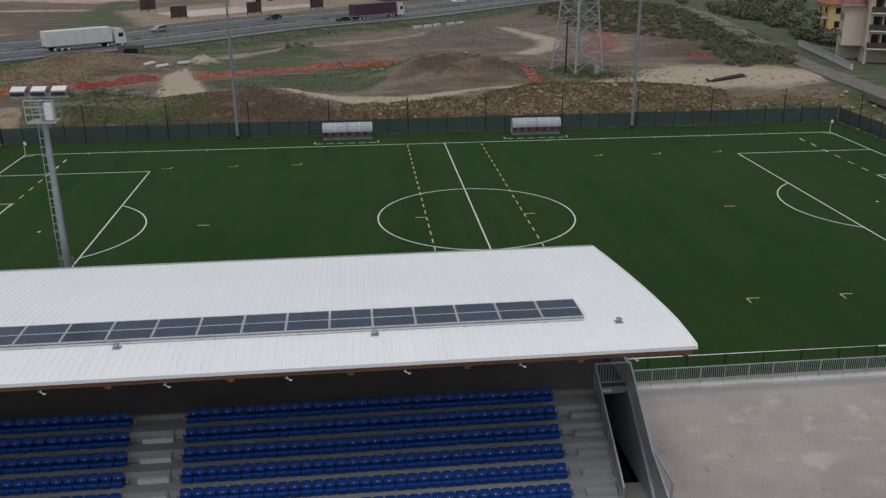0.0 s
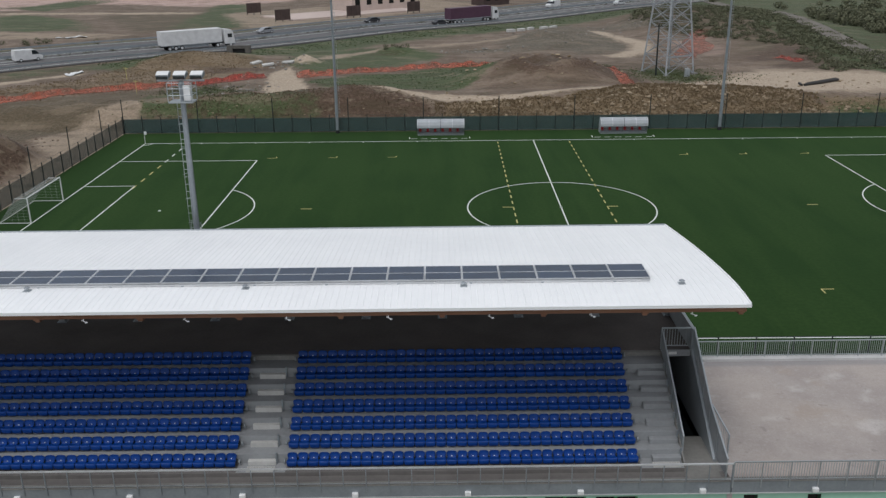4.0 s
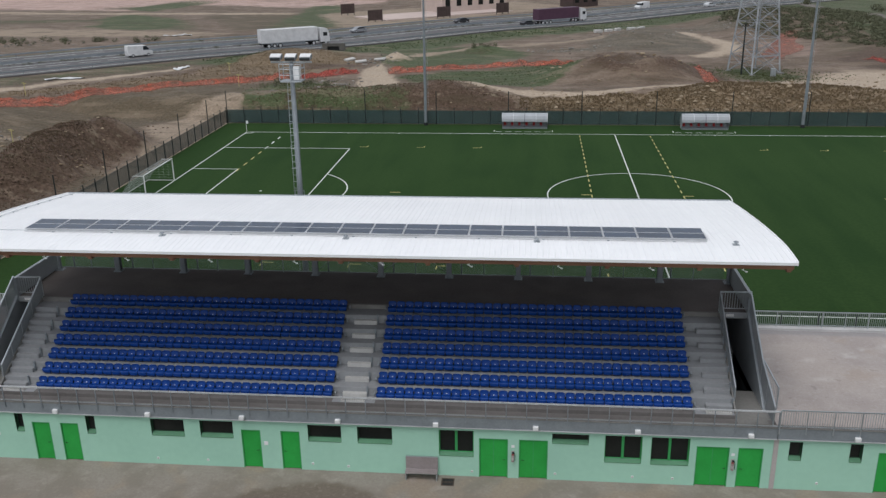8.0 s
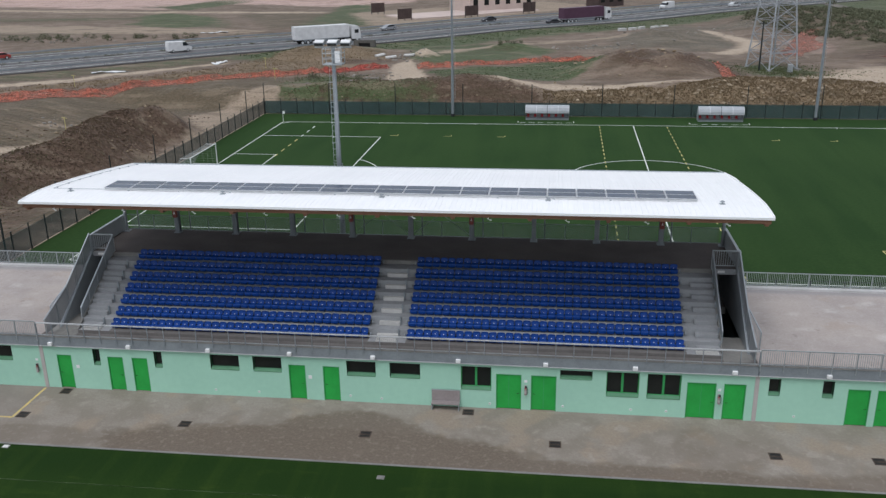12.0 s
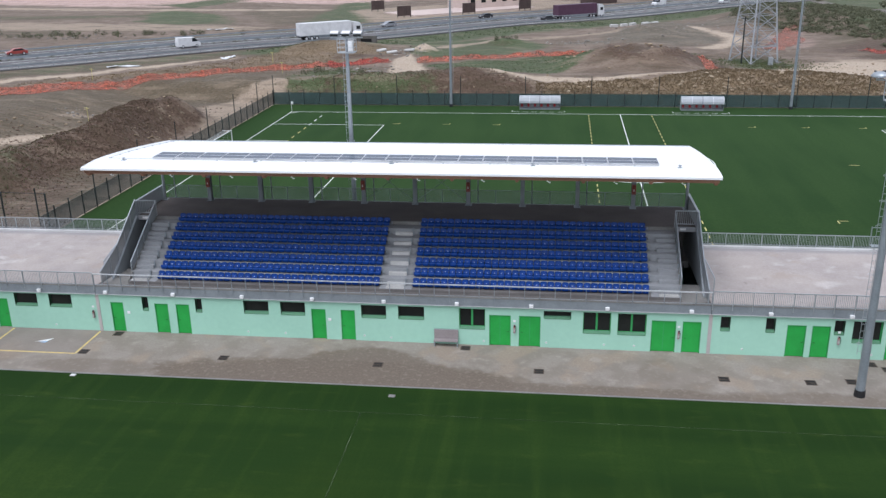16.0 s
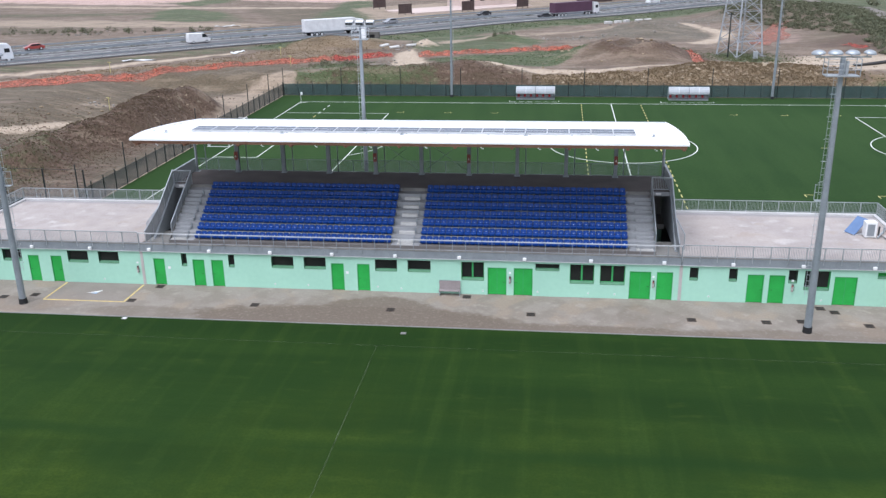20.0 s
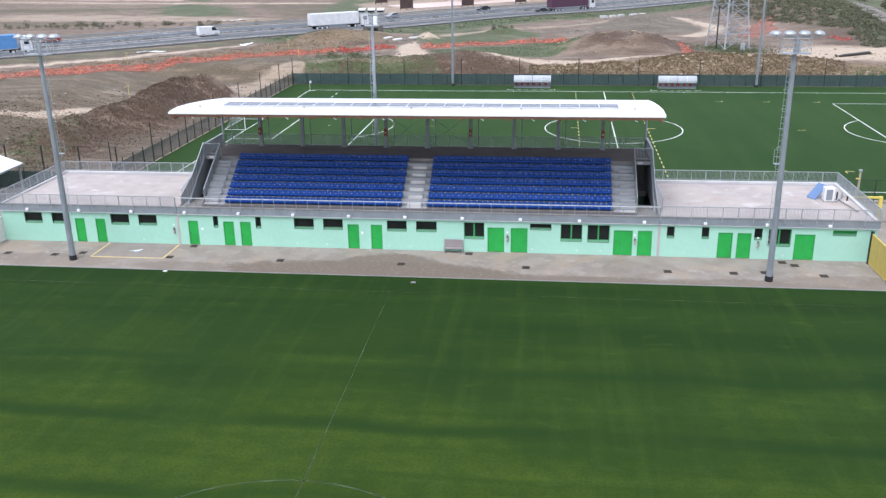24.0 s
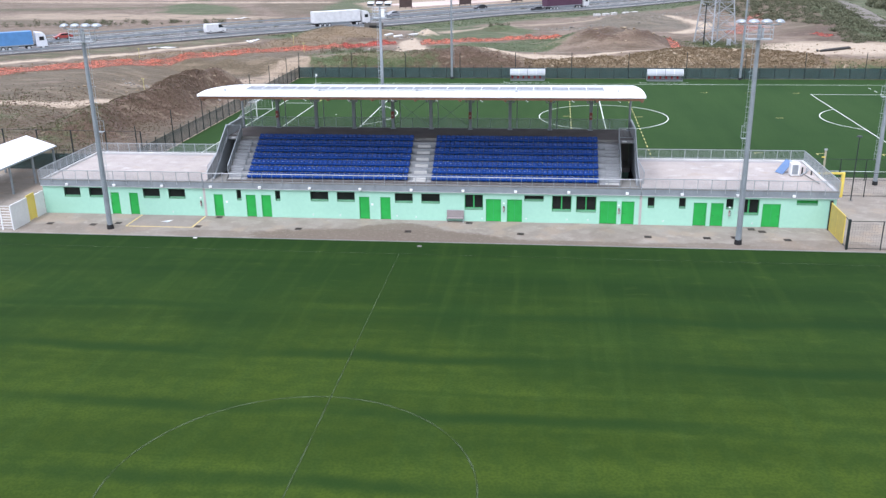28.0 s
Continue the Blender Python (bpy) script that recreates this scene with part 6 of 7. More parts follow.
for p, q in (((33.31, -4.4, 0.1), (33.31, -4.4, 2.52)), ((33.31, -0.62, 0.1), (33.31, -0.62, 2.55)), ((33.31, -4.4, 2.5), (33.31, -0.62, 2.5)), ((33.31, -4.4, 0.12), (33.31, -0.62, 0.12)), ((33.31, -2.5, 0.1), (33.31, -2.5, 2.5))):
    fr.beam(p, q, 0.07, 0.07)
part("gate_frame", fr, M_YELLOW, yg)
part("hinge_post", box(33.2, 33.42, -0.55, -0.38, 0, 2.7), M_POST, yg, "dark green gate post")
part("latch_post", box(33.22, 33.4, -5.6, -5.42, 0, 2.6), M_POST, yg, "dark green gate post")
part("side_panel", Mesh().beam((33.31, -5.45, 2.45), (33.31, -4.45, 2.45), 0.05, 0.05).beam((33.31, -5.45, 0.15), (33.31, -4.45, 0.15), 0.05, 0.05), M_POST, yg)
yf = thing("yellow_gateway", "open yellow steel gateway without a leaf", "gateway")
part("post", Mesh().beam((37.5, 10.3, 0), (37.5, 10.3, 2.5), 0.28, 0.28), M_YELLOW, yf, bevel=0.02)
part("crossbar", Mesh().beam((34.3, 10.3, 2.4), (37.4, 10.3, 2.4), 0.16, 0.16), M_YELLOW, yf)
part("post", Mesh().beam((34.3, 10.3, 0), (34.3, 10.3, 2.48), 0.14, 0.14), M_YELLOW, yf)
lp = thing("lamp_post", "slim dark lamp post with a flat head", "street lamp", at=(38.1, 9.1, 0))
part("shaft", Mesh().tube((0, 0, 0), (0, 0, 6.3), 0.06, 0.045, 8), M_POST, lp)
part("head", Mesh().tube((0, 0, 6.3), (0, 0, 6.42), 0.28, 0.2, 12), M_POST, lp)
part("foot", Mesh().tube((0, 0, 0), (0, 0, 0.06), 0.2, n=10), M_CONC, lp)
wp = thing("wooden_post", "pale wooden post with small fittings", "post", at=(36.7, 14.0, 0))
part("shaft", box(-0.08, 0.08, -0.08, 0.08, 0, 3.95), mat("pale_wood", (0.4, 0.36, 0.28), (0.32, 0.28, 0.2), 0.8), wp)
part("fitting", box(-0.35, 0.0, -0.12, -0.06, 3.1, 3.22), M_YELLOW, wp)
part("cap", box(-0.14, 0.14, -0.12, 0.12, 3.85, 4.0), M_GALV, wp)

# ---- west yard ----
pv_wall = thing("yard_wall", "white rendered yard wall with a yellow door", "wall", kind="structure")
part("panel", Mesh().box(-40.1, -39.98, -1.55, -0.02, 0, 2.25).box(-40.1, -39.98, -5.5, -2.85, 0, 2.35), M_WHITE_WALL, pv_wall)
part("door_leaf", box(-40.08, -40.0, -2.75, -1.65, 0.08, 2.4), M_YELLOW, pv_wall, "yellow metal door")
part("door_frame", Mesh().beam((-40.03, -2.8, 0), (-40.03, -2.8, 2.5), 0.09, 0.09).beam((-40.03, -1.6, 0), (-40.03, -1.6, 2.5), 0.09, 0.09).beam((-40.03, -2.8, 2.46), (-40.03, -1.6, 2.46), 0.09, 0.09), M_YELLOW, pv_wall)
wf = thing("white_fence", "white tubular fence beside the grass pitch", "fence")
for i in range(12):
    part("post", box(-40.1 - 1.05 * i, -40.0 - 1.05 * i, -5.55, -5.45, 0, 2.3), M_WHITE, wf)
for z in np.arange(0.2, 2.3, 0.26):
    part("rail", Mesh().beam((-51.6, -5.5, z), (-40.1, -5.5, z), 0.035, 0.035), M_WHITE, wf)
can = thing("canopy", "white gabled canopy on grey steel posts", "canopy")
cx0, cx1, cxm = -53.6, -46.85, -50.2
for n, a, b in (("roof_slope", cx1, cxm), ("roof_slope", cx0, cxm)):
    vs = [(a, 1.4, 3.2), (a, 15, 3.2), (b, 15, 4.32), (b, 1.4, 4.32)]
    part(n, Mesh().add(vs + [(x, y, z - 0.1) for x, y, z in vs], [(0, 1, 2, 3), (7, 6, 5, 4), (0, 4, 5, 1), (1, 5, 6, 2), (2, 6, 7, 3), (3, 7, 4, 0)]), M_ROOF, can, "white sheeted slope")
part("gutter", Mesh().beam((cx1 + 0.06, 1.4, 3.12), (cx1 + 0.06, 15, 3.12), 0.14, 0.16), M_GALV, can)
for x in (cx0 + 0.3, cx1 - 0.25):
    for y in (1.8, 6.1, 10.4, 14.7):
        part("post", box(x - 0.09, x + 0.09, y - 0.09, y + 0.09, 0, 3.18), M_GALV_DARK, can)
    part("beam", Mesh().beam((x, 1.5, 3.05), (x, 14.9, 3.05), 0.14, 0.2), M_GALV_DARK, can)
for y in (1.8, 6.1, 10.4, 14.7):
    part("tie", Mesh().beam((cx0 + 0.3, y, 3.05), (cx1 - 0.25, y, 3.05), 0.1, 0.14), M_GALV_DARK, can)
wire_fence((-60, 16.4), (-41.5, 16.2), 2.4, "dark screened fence behind the canopy", 3.1)
wire_fence((-62, 22), (-39.5, 21), 3.6, "tall dark posts with wire beside the yard", 5.0, cells=0.5, post_r=0.06)
solid("yard_screen", box(-60, -41.5, 16.5, 16.54, 0.05, 1.9), M_FENCE, "dark green screen along the yard fence", "fence")

# ---- beyond the fence ----
rng = np.random.default_rng(7)


def ground_at(x, y):
    x, y = np.atleast_1d(np.asarray(x, float)), np.atleast_1d(np.asarray(y, float))
    return height(x, y) - 0.1


def gz(x, y):
    return float(ground_at(x, y)[0])


def tinted(name, a, b, rough=0.95, spec=0.1):
    """A colour that differs from piece to piece of one mesh."""
    m = bpy.data.materials.new(name)
    m.use_nodes = True
    n, l = m.node_tree.nodes, m.node_tree.links
    p = n["Principled BSDF"]
    p.inputs["Roughness"].default_value, p.inputs["Specular IOR Level"].default_value = rough, spec
    # Sheen lays a haze-like veil over the scattered pieces.
    p.inputs["Sheen Weight"].default_value, p.inputs["Sheen Roughness"].default_value = 0.1, 0.4
    geo, mix = n.new("ShaderNodeNewGeometry"), n.new("ShaderNodeMix")
    mix.data_type = "RGBA"
    mix.inputs["A"].default_value, mix.inputs["B"].default_value = (*a, 1), (*b, 1)
    l.new(geo.outputs["Random Per Island"], mix.inputs["Factor"])
    l.new(mix.outputs["Result"], p.inputs["Base Color"])
    return m


M_STONE = tinted("limestone_rubble", (0.36, 0.29, 0.2), (0.19, 0.14, 0.09))
M_CLOD = tinted("brown_clods", (0.09, 0.06, 0.043), (0.14, 0.095, 0.07))
M_RUBBLE = tinted("grey_rubble", (0.3, 0.28, 0.25), (0.14, 0.128, 0.11))
M_WEED = tinted("green_weeds", (0.085, 0.105, 0.045), (0.13, 0.138, 0.066))
M_DRY = tinted("dry_grass", (0.22, 0.16, 0.095), (0.16, 0.118, 0.07))
M_DARKWEED = tinted("dark_dead_weeds", (0.12, 0.086, 0.058), (0.165, 0.125, 0.082))
M_GRASSY = tinted("rough_grass", (0.055, 0.085, 0.034), (0.09, 0.115, 0.05))
# Leaf colours are lifted to carry the haze over the slope.
M_LEAF = tinted("shrub_leaves", (0.085, 0.092, 0.055), (0.135, 0.135, 0.085))
M_NET = mat("orange_safety_net", (0.45, 0.125, 0.075), (0.33, 0.14, 0.1), 0.8, scale=0.35, fine=4, gain=0.8, alpha=0.7, holes=1.1)
M_NET_FADED = mat("faded_safety_net", (0.42, 0.17, 0.12), (0.3, 0.15, 0.115), 0.8, scale=0.5, fine=4, gain=0.8, alpha=0.6, holes=0.7)
M_NET_RED = mat("red_safety_net", (0.4, 0.07, 0.05), (0.26, 0.075, 0.055), 0.8, scale=0.5, fine=4, gain=0.8, alpha=0.7, holes=0.9)


def stones(name, label, material, n, where, lo, hi, flat=0.6):
    """Rough low boulders scattered by where(k) -> x, y arrays."""
    x, y = where(n)
    z = ground_at(x, y)
    t = (1 + 5 ** 0.5) / 2
    base = np.array([(-1, t, 0), (1, t, 0), (-1, -t, 0), (1, -t, 0), (0, -1, t), (0, 1, t), (0, -1, -t), (0, 1, -t), (t, 0, -1), (t, 0, 1), (-t, 0, -1), (-t, 0, 1)]) / 1.9
    faces = np.array([(0, 11, 5), (0, 5, 1), (0, 1, 7), (0, 7, 10), (0, 10, 11), (1, 5, 9), (5, 11, 4), (11, 10, 2), (10, 7, 6), (7, 1, 8),
                      (3, 9, 4), (3, 4, 2), (3, 2, 6), (3, 6, 8), (3, 8, 9), (4, 9, 5), (2, 4, 11), (6, 2, 10), (8, 6, 7), (9, 8, 1)])
    r = lo + (hi - lo) * rng.random(n) ** 2.2
    v = base[None] * (0.7 + 0.6 * rng.random((n, 12, 1))) * r[:, None, None] * np.array([1.2, 1.0, flat])
    v += np.stack([x, y, z + r * flat * 0.35], -1)[:, None]
    f = faces[None] + 12 * np.arange(n)[:, None, None]
    me = bpy.data.meshes.new(name)
    me.from_pydata(v.reshape(-1, 3).tolist(), [], f.reshape(-1, 3).tolist())
    me.materials.append(material)
    return tagged(new(name, me), label, "rubble", kind="stuff")


def tufts(name, label, material, n, where, lo, hi, blades=9, wide=0.5):
    """Clumps of small upright leaf blades."""
    x, y = where(n)
    z = ground_at(x, y)
    s = lo + (hi - lo) * rng.random(n) ** 1.6
    a = rng.random((n, blades)) * 2 * np.pi
    rr = rng.random((n, blades)) ** 0.6 * s[:, None] * wide
    cx, cy = x[:, None] + rr * np.cos(a), y[:, None] + rr * np.sin(a)
    h = s[:, None] * (0.45 + 0.55 * rng.random((n, blades)))
    w = s[:, None] * 0.2
    b = rng.random((n, blades)) * 2 * np.pi
    lean = (rng.random((n, blades, 2)) - 0.5) * h[..., None] * 0.8
    zz = z[:, None] + 0 * cx
    q = np.stack([np.stack([cx - w * np.cos(b), cy - w * np.sin(b), zz - 0.05], -1), np.stack([cx + w * np.cos(b), cy + w * np.sin(b), zz - 0.05], -1),
                  np.stack([cx + w * 0.7 * np.cos(b) + lean[..., 0], cy + w * 0.7 * np.sin(b) + lean[..., 1], zz + h], -1),
                  np.stack([cx - w * 0.7 * np.cos(b) + lean[..., 0], cy - w * 0.7 * np.sin(b) + lean[..., 1], zz + h * 0.9], -1)], -2)
    me = bpy.data.meshes.new(name)
    me.from_pydata(q.reshape(-1, 3).tolist(), [], np.arange(n * blades * 4).reshape(-1, 4).tolist())
    me.materials.append(material)
    return tagged(new(name, me), label, "vegetation", kind="stuff")


def shrubs(name, label, n, where, lo, hi, leaves=90, tall=0.8):
    """Bushes made of many small leaf clumps with gaps."""
    x, y = where(n)
    z = ground_at(x, y)
    s = lo + (hi - lo) * rng.random(n)
    d = rng.normal(size=(n, leaves, 3))
    d /= np.linalg.norm(d, axis=-1, keepdims=True)
    lump = 1 + 0.35 * np.sin(d[..., :1] * 4 + x[:, None, None]) * np.cos(d[..., 1:2] * 5 + y[:, None, None])
    c = d * s[:, None, None] * (0.55 + 0.45 * rng.random((n, leaves, 1))) * lump * np.array([1, 1, tall])
    c += np.stack([x, y, z + s * tall * 0.7], -1)[:, None]
    u = rng.normal(size=(n, leaves, 3))
    u /= np.linalg.norm(u, axis=-1, keepdims=True)
    v = np.cross(u, d)
    k = (s * 0.16)[:, None, None] * (0.6 + 0.8 * rng.random((n, leaves, 1)))
    q = np.stack([c - u * k, c - v * k * 0.8, c + u * k, c + v * k * 0.8], -2)
    me = bpy.data.meshes.new(name)
    me.from_pydata(q.reshape(-1, 3).tolist(), [], np.arange(n * leaves * 4).reshape(-1, 4).tolist())
    me.materials.append(M_LEAF)
    return tagged(new(name, me), label, "shrubs", kind="stuff")


def within(x0, x1, y0, y1):
    return lambda n: (x0 + (x1 - x0) * rng.random(n), y0 + (y1 - y0) * rng.random(n))


def around(*spots):
    """Normal clouds: (cx, cy, sx, sy)."""
    def f(n):
        k = rng.integers(0, len(spots), n)
        s = np.array(spots)[k]
        return s[:, 0] + rng.normal(size=n) * s[:, 2], s[:, 1] + rng.normal(size=n) * s[:, 3]
    return f


def north_of(y0, f):
    """Mirror what would fall short of y0."""
    def g(n):
        x, y = f(n)
        return x, np.where(y < y0, 2 * y0 - y, y)
    return g


def beside(lo, hi, t0=0.0, t1=1.0):
    """Strips beside the motorway."""
    def f(n):
        u = (t0 + (t1 - t0) * rng.random(n)) * (len(ROAD_LINE) - 2)
        i = u.astype(int)
        a, b = ROAD_LINE[i], ROAD_LINE[i + 1]
        d = (b - a) / np.linalg.norm(b - a, axis=1, keepdims=True)
        p = a + (b - a) * (u - i)[:, None]
        o = (lo + (hi - lo) * rng.random(n))[:, None]
        q = p + np.stack([-d[:, 1], d[:, 0]], -1) * o
        return q[:, 0], q[:, 1]
    return f


def inside(pts):
    """Even scatter over a polygon."""
    px, py = np.array(pts, float).T

    def f(n):
        xs, ys_ = [], []
        while len(xs) < n:
            x, y = rng.uniform(px.min(), px.max()), rng.uniform(py.min(), py.max())
            odd = False
            for i in range(len(px)):
                if (py[i - 1] > y) != (py[i] > y) and x < (px[i] - px[i - 1]) * (y - py[i - 1]) / (py[i] - py[i - 1] + 1e-9) + px[i - 1]:
                    odd = not odd
            if odd:
                xs.append(x)
                ys_.append(y)
        return np.array(xs), np.array(ys_)
    return f


stones("bank_stones", "pale limestone lumps half buried in the bank", M_STONE, 620, north_of(88.6, around((20, 92.5, 7, 2.2), (33, 93, 6, 2.4), (44, 93, 6, 2.2), (64, 90.5, 7, 1.6))), 0.05, 0.34, 0.9)
stones("fence_stones", "pale stones along the end fence", M_STONE, 420, around((74.5, 84, 1.2, 5), (73.5, 74, 1.0, 5), (68, 88.9, 4, 0.7)), 0.1, 0.5, 0.8)
stones("loose_stones", "scattered pale stones on the bank", M_STONE, 160, within(-38, 12, 89.5, 97), 0.06, 0.2)
stones("earth_clods", "dark brown clods on the earth mound", M_CLOD, 1300, around((-51, 48, 2.2, 6), (-49, 60, 2.2, 5)), 0.05, 0.16)
stones("rubble_heap", "grey rubble and broken concrete", M_RUBBLE, 560, around((31, 172, 8, 12), (13, 151, 5, 2.5), (-25, 134, 2.5, 2.5), (-28, 109, 3, 3), (-118, 168, 8, 3), (50, 190, 8, 6), (-62, 73.5, 2.5, 1.2)), 0.06, 0.34)
stones("earth_clods", "brown clods beside the earth mound", M_CLOD, 420, inside([(-78, 40), (-62, 78), (-46, 86), (-45.5, 74), (-57, 62), (-62, 44)]), 0.05, 0.22)
stones("pale_stones", "pale stones scattered beside the earth mound", M_STONE, 110, around((-60, 72, 3, 2), (-66, 62, 3, 4), (-46.5, 62, 1.2, 5)), 0.06, 0.28)
stones("mound_stones", "tan stones on the spoil heap", M_STONE, 130, around((22, 114, 6, 4), (62, 106, 9, 3)), 0.08, 0.35)
tufts("bank_weeds", "dry brown weeds on the bank", M_DRY, 10000, inside([(4, 88.3), (60, 88.3), (58, 97), (45, 100.5), (31, 100), (22, 95.3), (4, 94.3)]), 0.08, 0.27)
tufts("dark_weeds", "dark brown weeds on the earth bank", M_DARKWEED, 4500, inside([(-37, 88.3), (12, 88.3), (8, 94), (0, 94.8), (-4, 100), (-12, 102), (-22, 98), (-37, 93)]), 0.05, 0.16)
tufts("green_weeds", "low green weeds on the bank", M_WEED, 2600, north_of(88.4, around((-27, 92.5, 6, 2), (66, 90.5, 6, 1.8), (-32, 106, 4, 3))), 0.06, 0.18)
tufts("field_grass", "rough green grass on the waste ground", M_GRASSY, 2600, inside([(-18, 117), (-1, 123), (12, 134), (18, 128), (13, 112), (7, 103), (-5, 104), (-13, 109)]), 0.05, 0.14)
tufts("verge_grass", "rough green verge beside the motorway", M_GRASSY, 4000, beside(-25, -16, 0.3, 0.75), 0.06, 0.22)
tufts("mound_weeds", "dry weeds over the mounds", M_DARKWEED, 6000, around((-52, 46, 3.0, 7), (-50, 60, 2.6, 5)), 0.05, 0.17)
tufts("scrub_weeds", "dark olive scrub beside the earth mound", M_WEED, 5000, around((-64, 33, 8, 6), (-56, 30, 4, 6), (-72, 46, 6, 5), (-56, 50, 2.5, 8)), 0.04, 0.15)
tufts("brown_scrub", "brown dead scrub beside the earth mound", M_DARKWEED, 4500, around((-66, 36, 9, 8), (-55, 30, 4, 7), (-70, 50, 8, 6)), 0.04, 0.17)
tufts("pylon_grass", "rough green grass under the pylon", M_WEED, 2600, around((43, 119, 4.5, 3.5), (46, 113, 5, 2.5)), 0.06, 0.18)
tufts("site_weeds", "dry brown grass over the waste ground", M_DRY, 9000, inside([(-100, 60), (-82, 78), (-63, 95), (-38, 110), (-30, 138), (-44, 146), (-60, 118), (-90, 88), (-105, 72)]), 0.05, 0.17)
shrubs("median_hedge", "dark low hedge on the motorway's middle strip", 420, beside(-0.7, 0.7, 0.1, 0.75), 0.35, 0.6, 40)
shrubs("verge_shrubs", "green shrubs beyond the motorway", 60, around((-128, 168, 9, 3), (-100, 172, 12, 2)), 0.5, 1.2, 70)
shrubs("slope_shrubs", "dense muted green shrubs on the slope", 1500, inside([(70, 117), (73, 142), (66, 158), (58, 170), (53, 196), (62, 232), (98, 236), (93, 178), (87, 130), (82, 119)]), 0.5, 1.2, 60, 0.45)
shrubs("site_shrubs", "small bushes on the waste ground", 30, around((-3.5, 151, 1.6, 1), (32, 122, 1.5, 2), (46, 112, 3, 1.5), (-34, 105, 5, 2)), 0.35, 0.8, 80)
shrubs("far_trees", "muted green trees and hedges beyond the side road", 150, around((108, 185, 3, 14), (122, 215, 8, 12), (102, 152, 1.5, 6), (140, 250, 16, 20)), 0.9, 2.2, 150, 0.8)


def netting(name, pts, label, material, tall=1.0, slump=1.6, end_slump=1.2):
    """Plastic safety netting, partly standing and partly slumped on the ground."""
    line_ = spline(pts, 10)
    mb = Mesh()
    rows = []
    for i, p in enumerate(line_):
        d = (line_[min(i + 1, len(line_) - 1)] - line_[max(i - 1, 0)]).normalized()
        nrm = Vector((d.y, -d.x))
        h = tall * (0.6 + 0.25 * math.sin(i * 0.9) * math.sin(i * 0.37 + 1) + 0.15 * random.random())
        s = (slump + (end_slump - slump) * i / len(line_)) * (0.95 + 0.25 * math.sin(i * 0.31 + len(pts)))
        pr = []
        for o, z in ((-0.15, 0.0), (0.0, 0.55 * h), (0.1, h), (0.25, 0.6 * h), (0.35 + 0.3 * s, 0.15), (0.35 + s, 0.06)):
            q = p + nrm * o
            pr.append((q.x, q.y, gz(q.x, q.y) + max(z, 0.05)))
        rows.append(pr)
    vs = [v for r in rows for v in r]
    fs = [(6 * i + k, 6 * i + k + 1, 6 * i + k + 7, 6 * i + k + 6) for i in range(len(rows) - 1) for k in range(5)]
    n = len(vs)
    vs += [(x, y, z - 0.02) for x, y, z in vs]
    fs += [tuple(n + i for i in f[::-1]) for f in fs]
    ob = thing(name, label, "safety net")
    part("net", mb.add(vs, fs), material, ob, smooth=True)
    for i in range(0, len(rows), 6):
        x, y, z = rows[i][0]
        part("stake", Mesh().tube((x, y, z - 0.2), (x + 0.05, y, z + tall * 1.05), 0.025, n=6), M_DRAIN, ob)
    return ob


netting("safety_net", [(-135, 54), (-105, 69), (-86, 81), (-75, 89), (-66, 94.5)], "wide slumped orange plastic safety netting", M_NET, 0.9, 7.5, 1.6)
netting("safety_net", [(-66, 94), (-58, 101), (-50, 106.5), (-41, 111.5), (-36, 113.5)], "orange plastic safety netting across the waste ground", M_NET, 1.2, 1.0)
netting("safety_net", [(-36, 113.5), (-31, 117), (-25.5, 121)], "red plastic safety netting on a heap", M_NET_RED, 1.3, 3.0)
netting("safety_net", [(-20, 122), (-11, 124), (-2, 127.5), (6.6, 129.5), (12, 131.5), (18, 131), (25, 128)], "orange plastic safety netting behind the grass patch", M_NET, 1.1, 1.3)
netting("safety_net", [(33.9, 119), (34.5, 112), (35.4, 103)], "bright orange netting draped down a spoil heap", M_NET, 0.7, 1.6)
netting("safety_net", [(49, 138), (53, 149), (57, 160), (62, 172)], "faded red netting near the pylon", M_NET_FADED, 0.6, 5.5, 5.0)
netting("safety_net", [(68, 134), (69.5, 131.5), (71, 130)], "small torn piece of red netting", M_NET_RED, 0.5, 2.0, 2.0)


# pale blocks stacked on the far rubble
for k, (x, y) in enumerate(((22, 186), (24.6, 187.6), (27, 189.5), (30.5, 191.5), (33, 193))):
    q = solid("concrete_block", box(-1.1, 1.1, -0.45, 0.45, 0, 0.7), M_STEP, "pale weathered concrete block on the rubble", "block", group="concrete blocks", bevel=0.06)
    q.matrix_world = pose(x, y, gz(x, y) - 0.05, 3, 2 - k, 32 + 9 * (k % 3))
# yellow marker stakes and white sheets
for x, y in ((-42, 104.5), (-62, 71), (-74, 96), (-48, 118)):
    z = gz(x, y)
    st = thing("marker_stake", "pale yellow wooden marker stake", "stake", "marker stakes")
    part("stake", Mesh().beam((x, y, z - 0.2), (x, y, z + 2.1), 0.06, 0.06), M_YLINE, st)
    part("crosspiece", Mesh().beam((x - 0.35, y, z + 2.0), (x + 0.35, y, z + 1.9), 0.05, 0.07), M_YLINE, st)
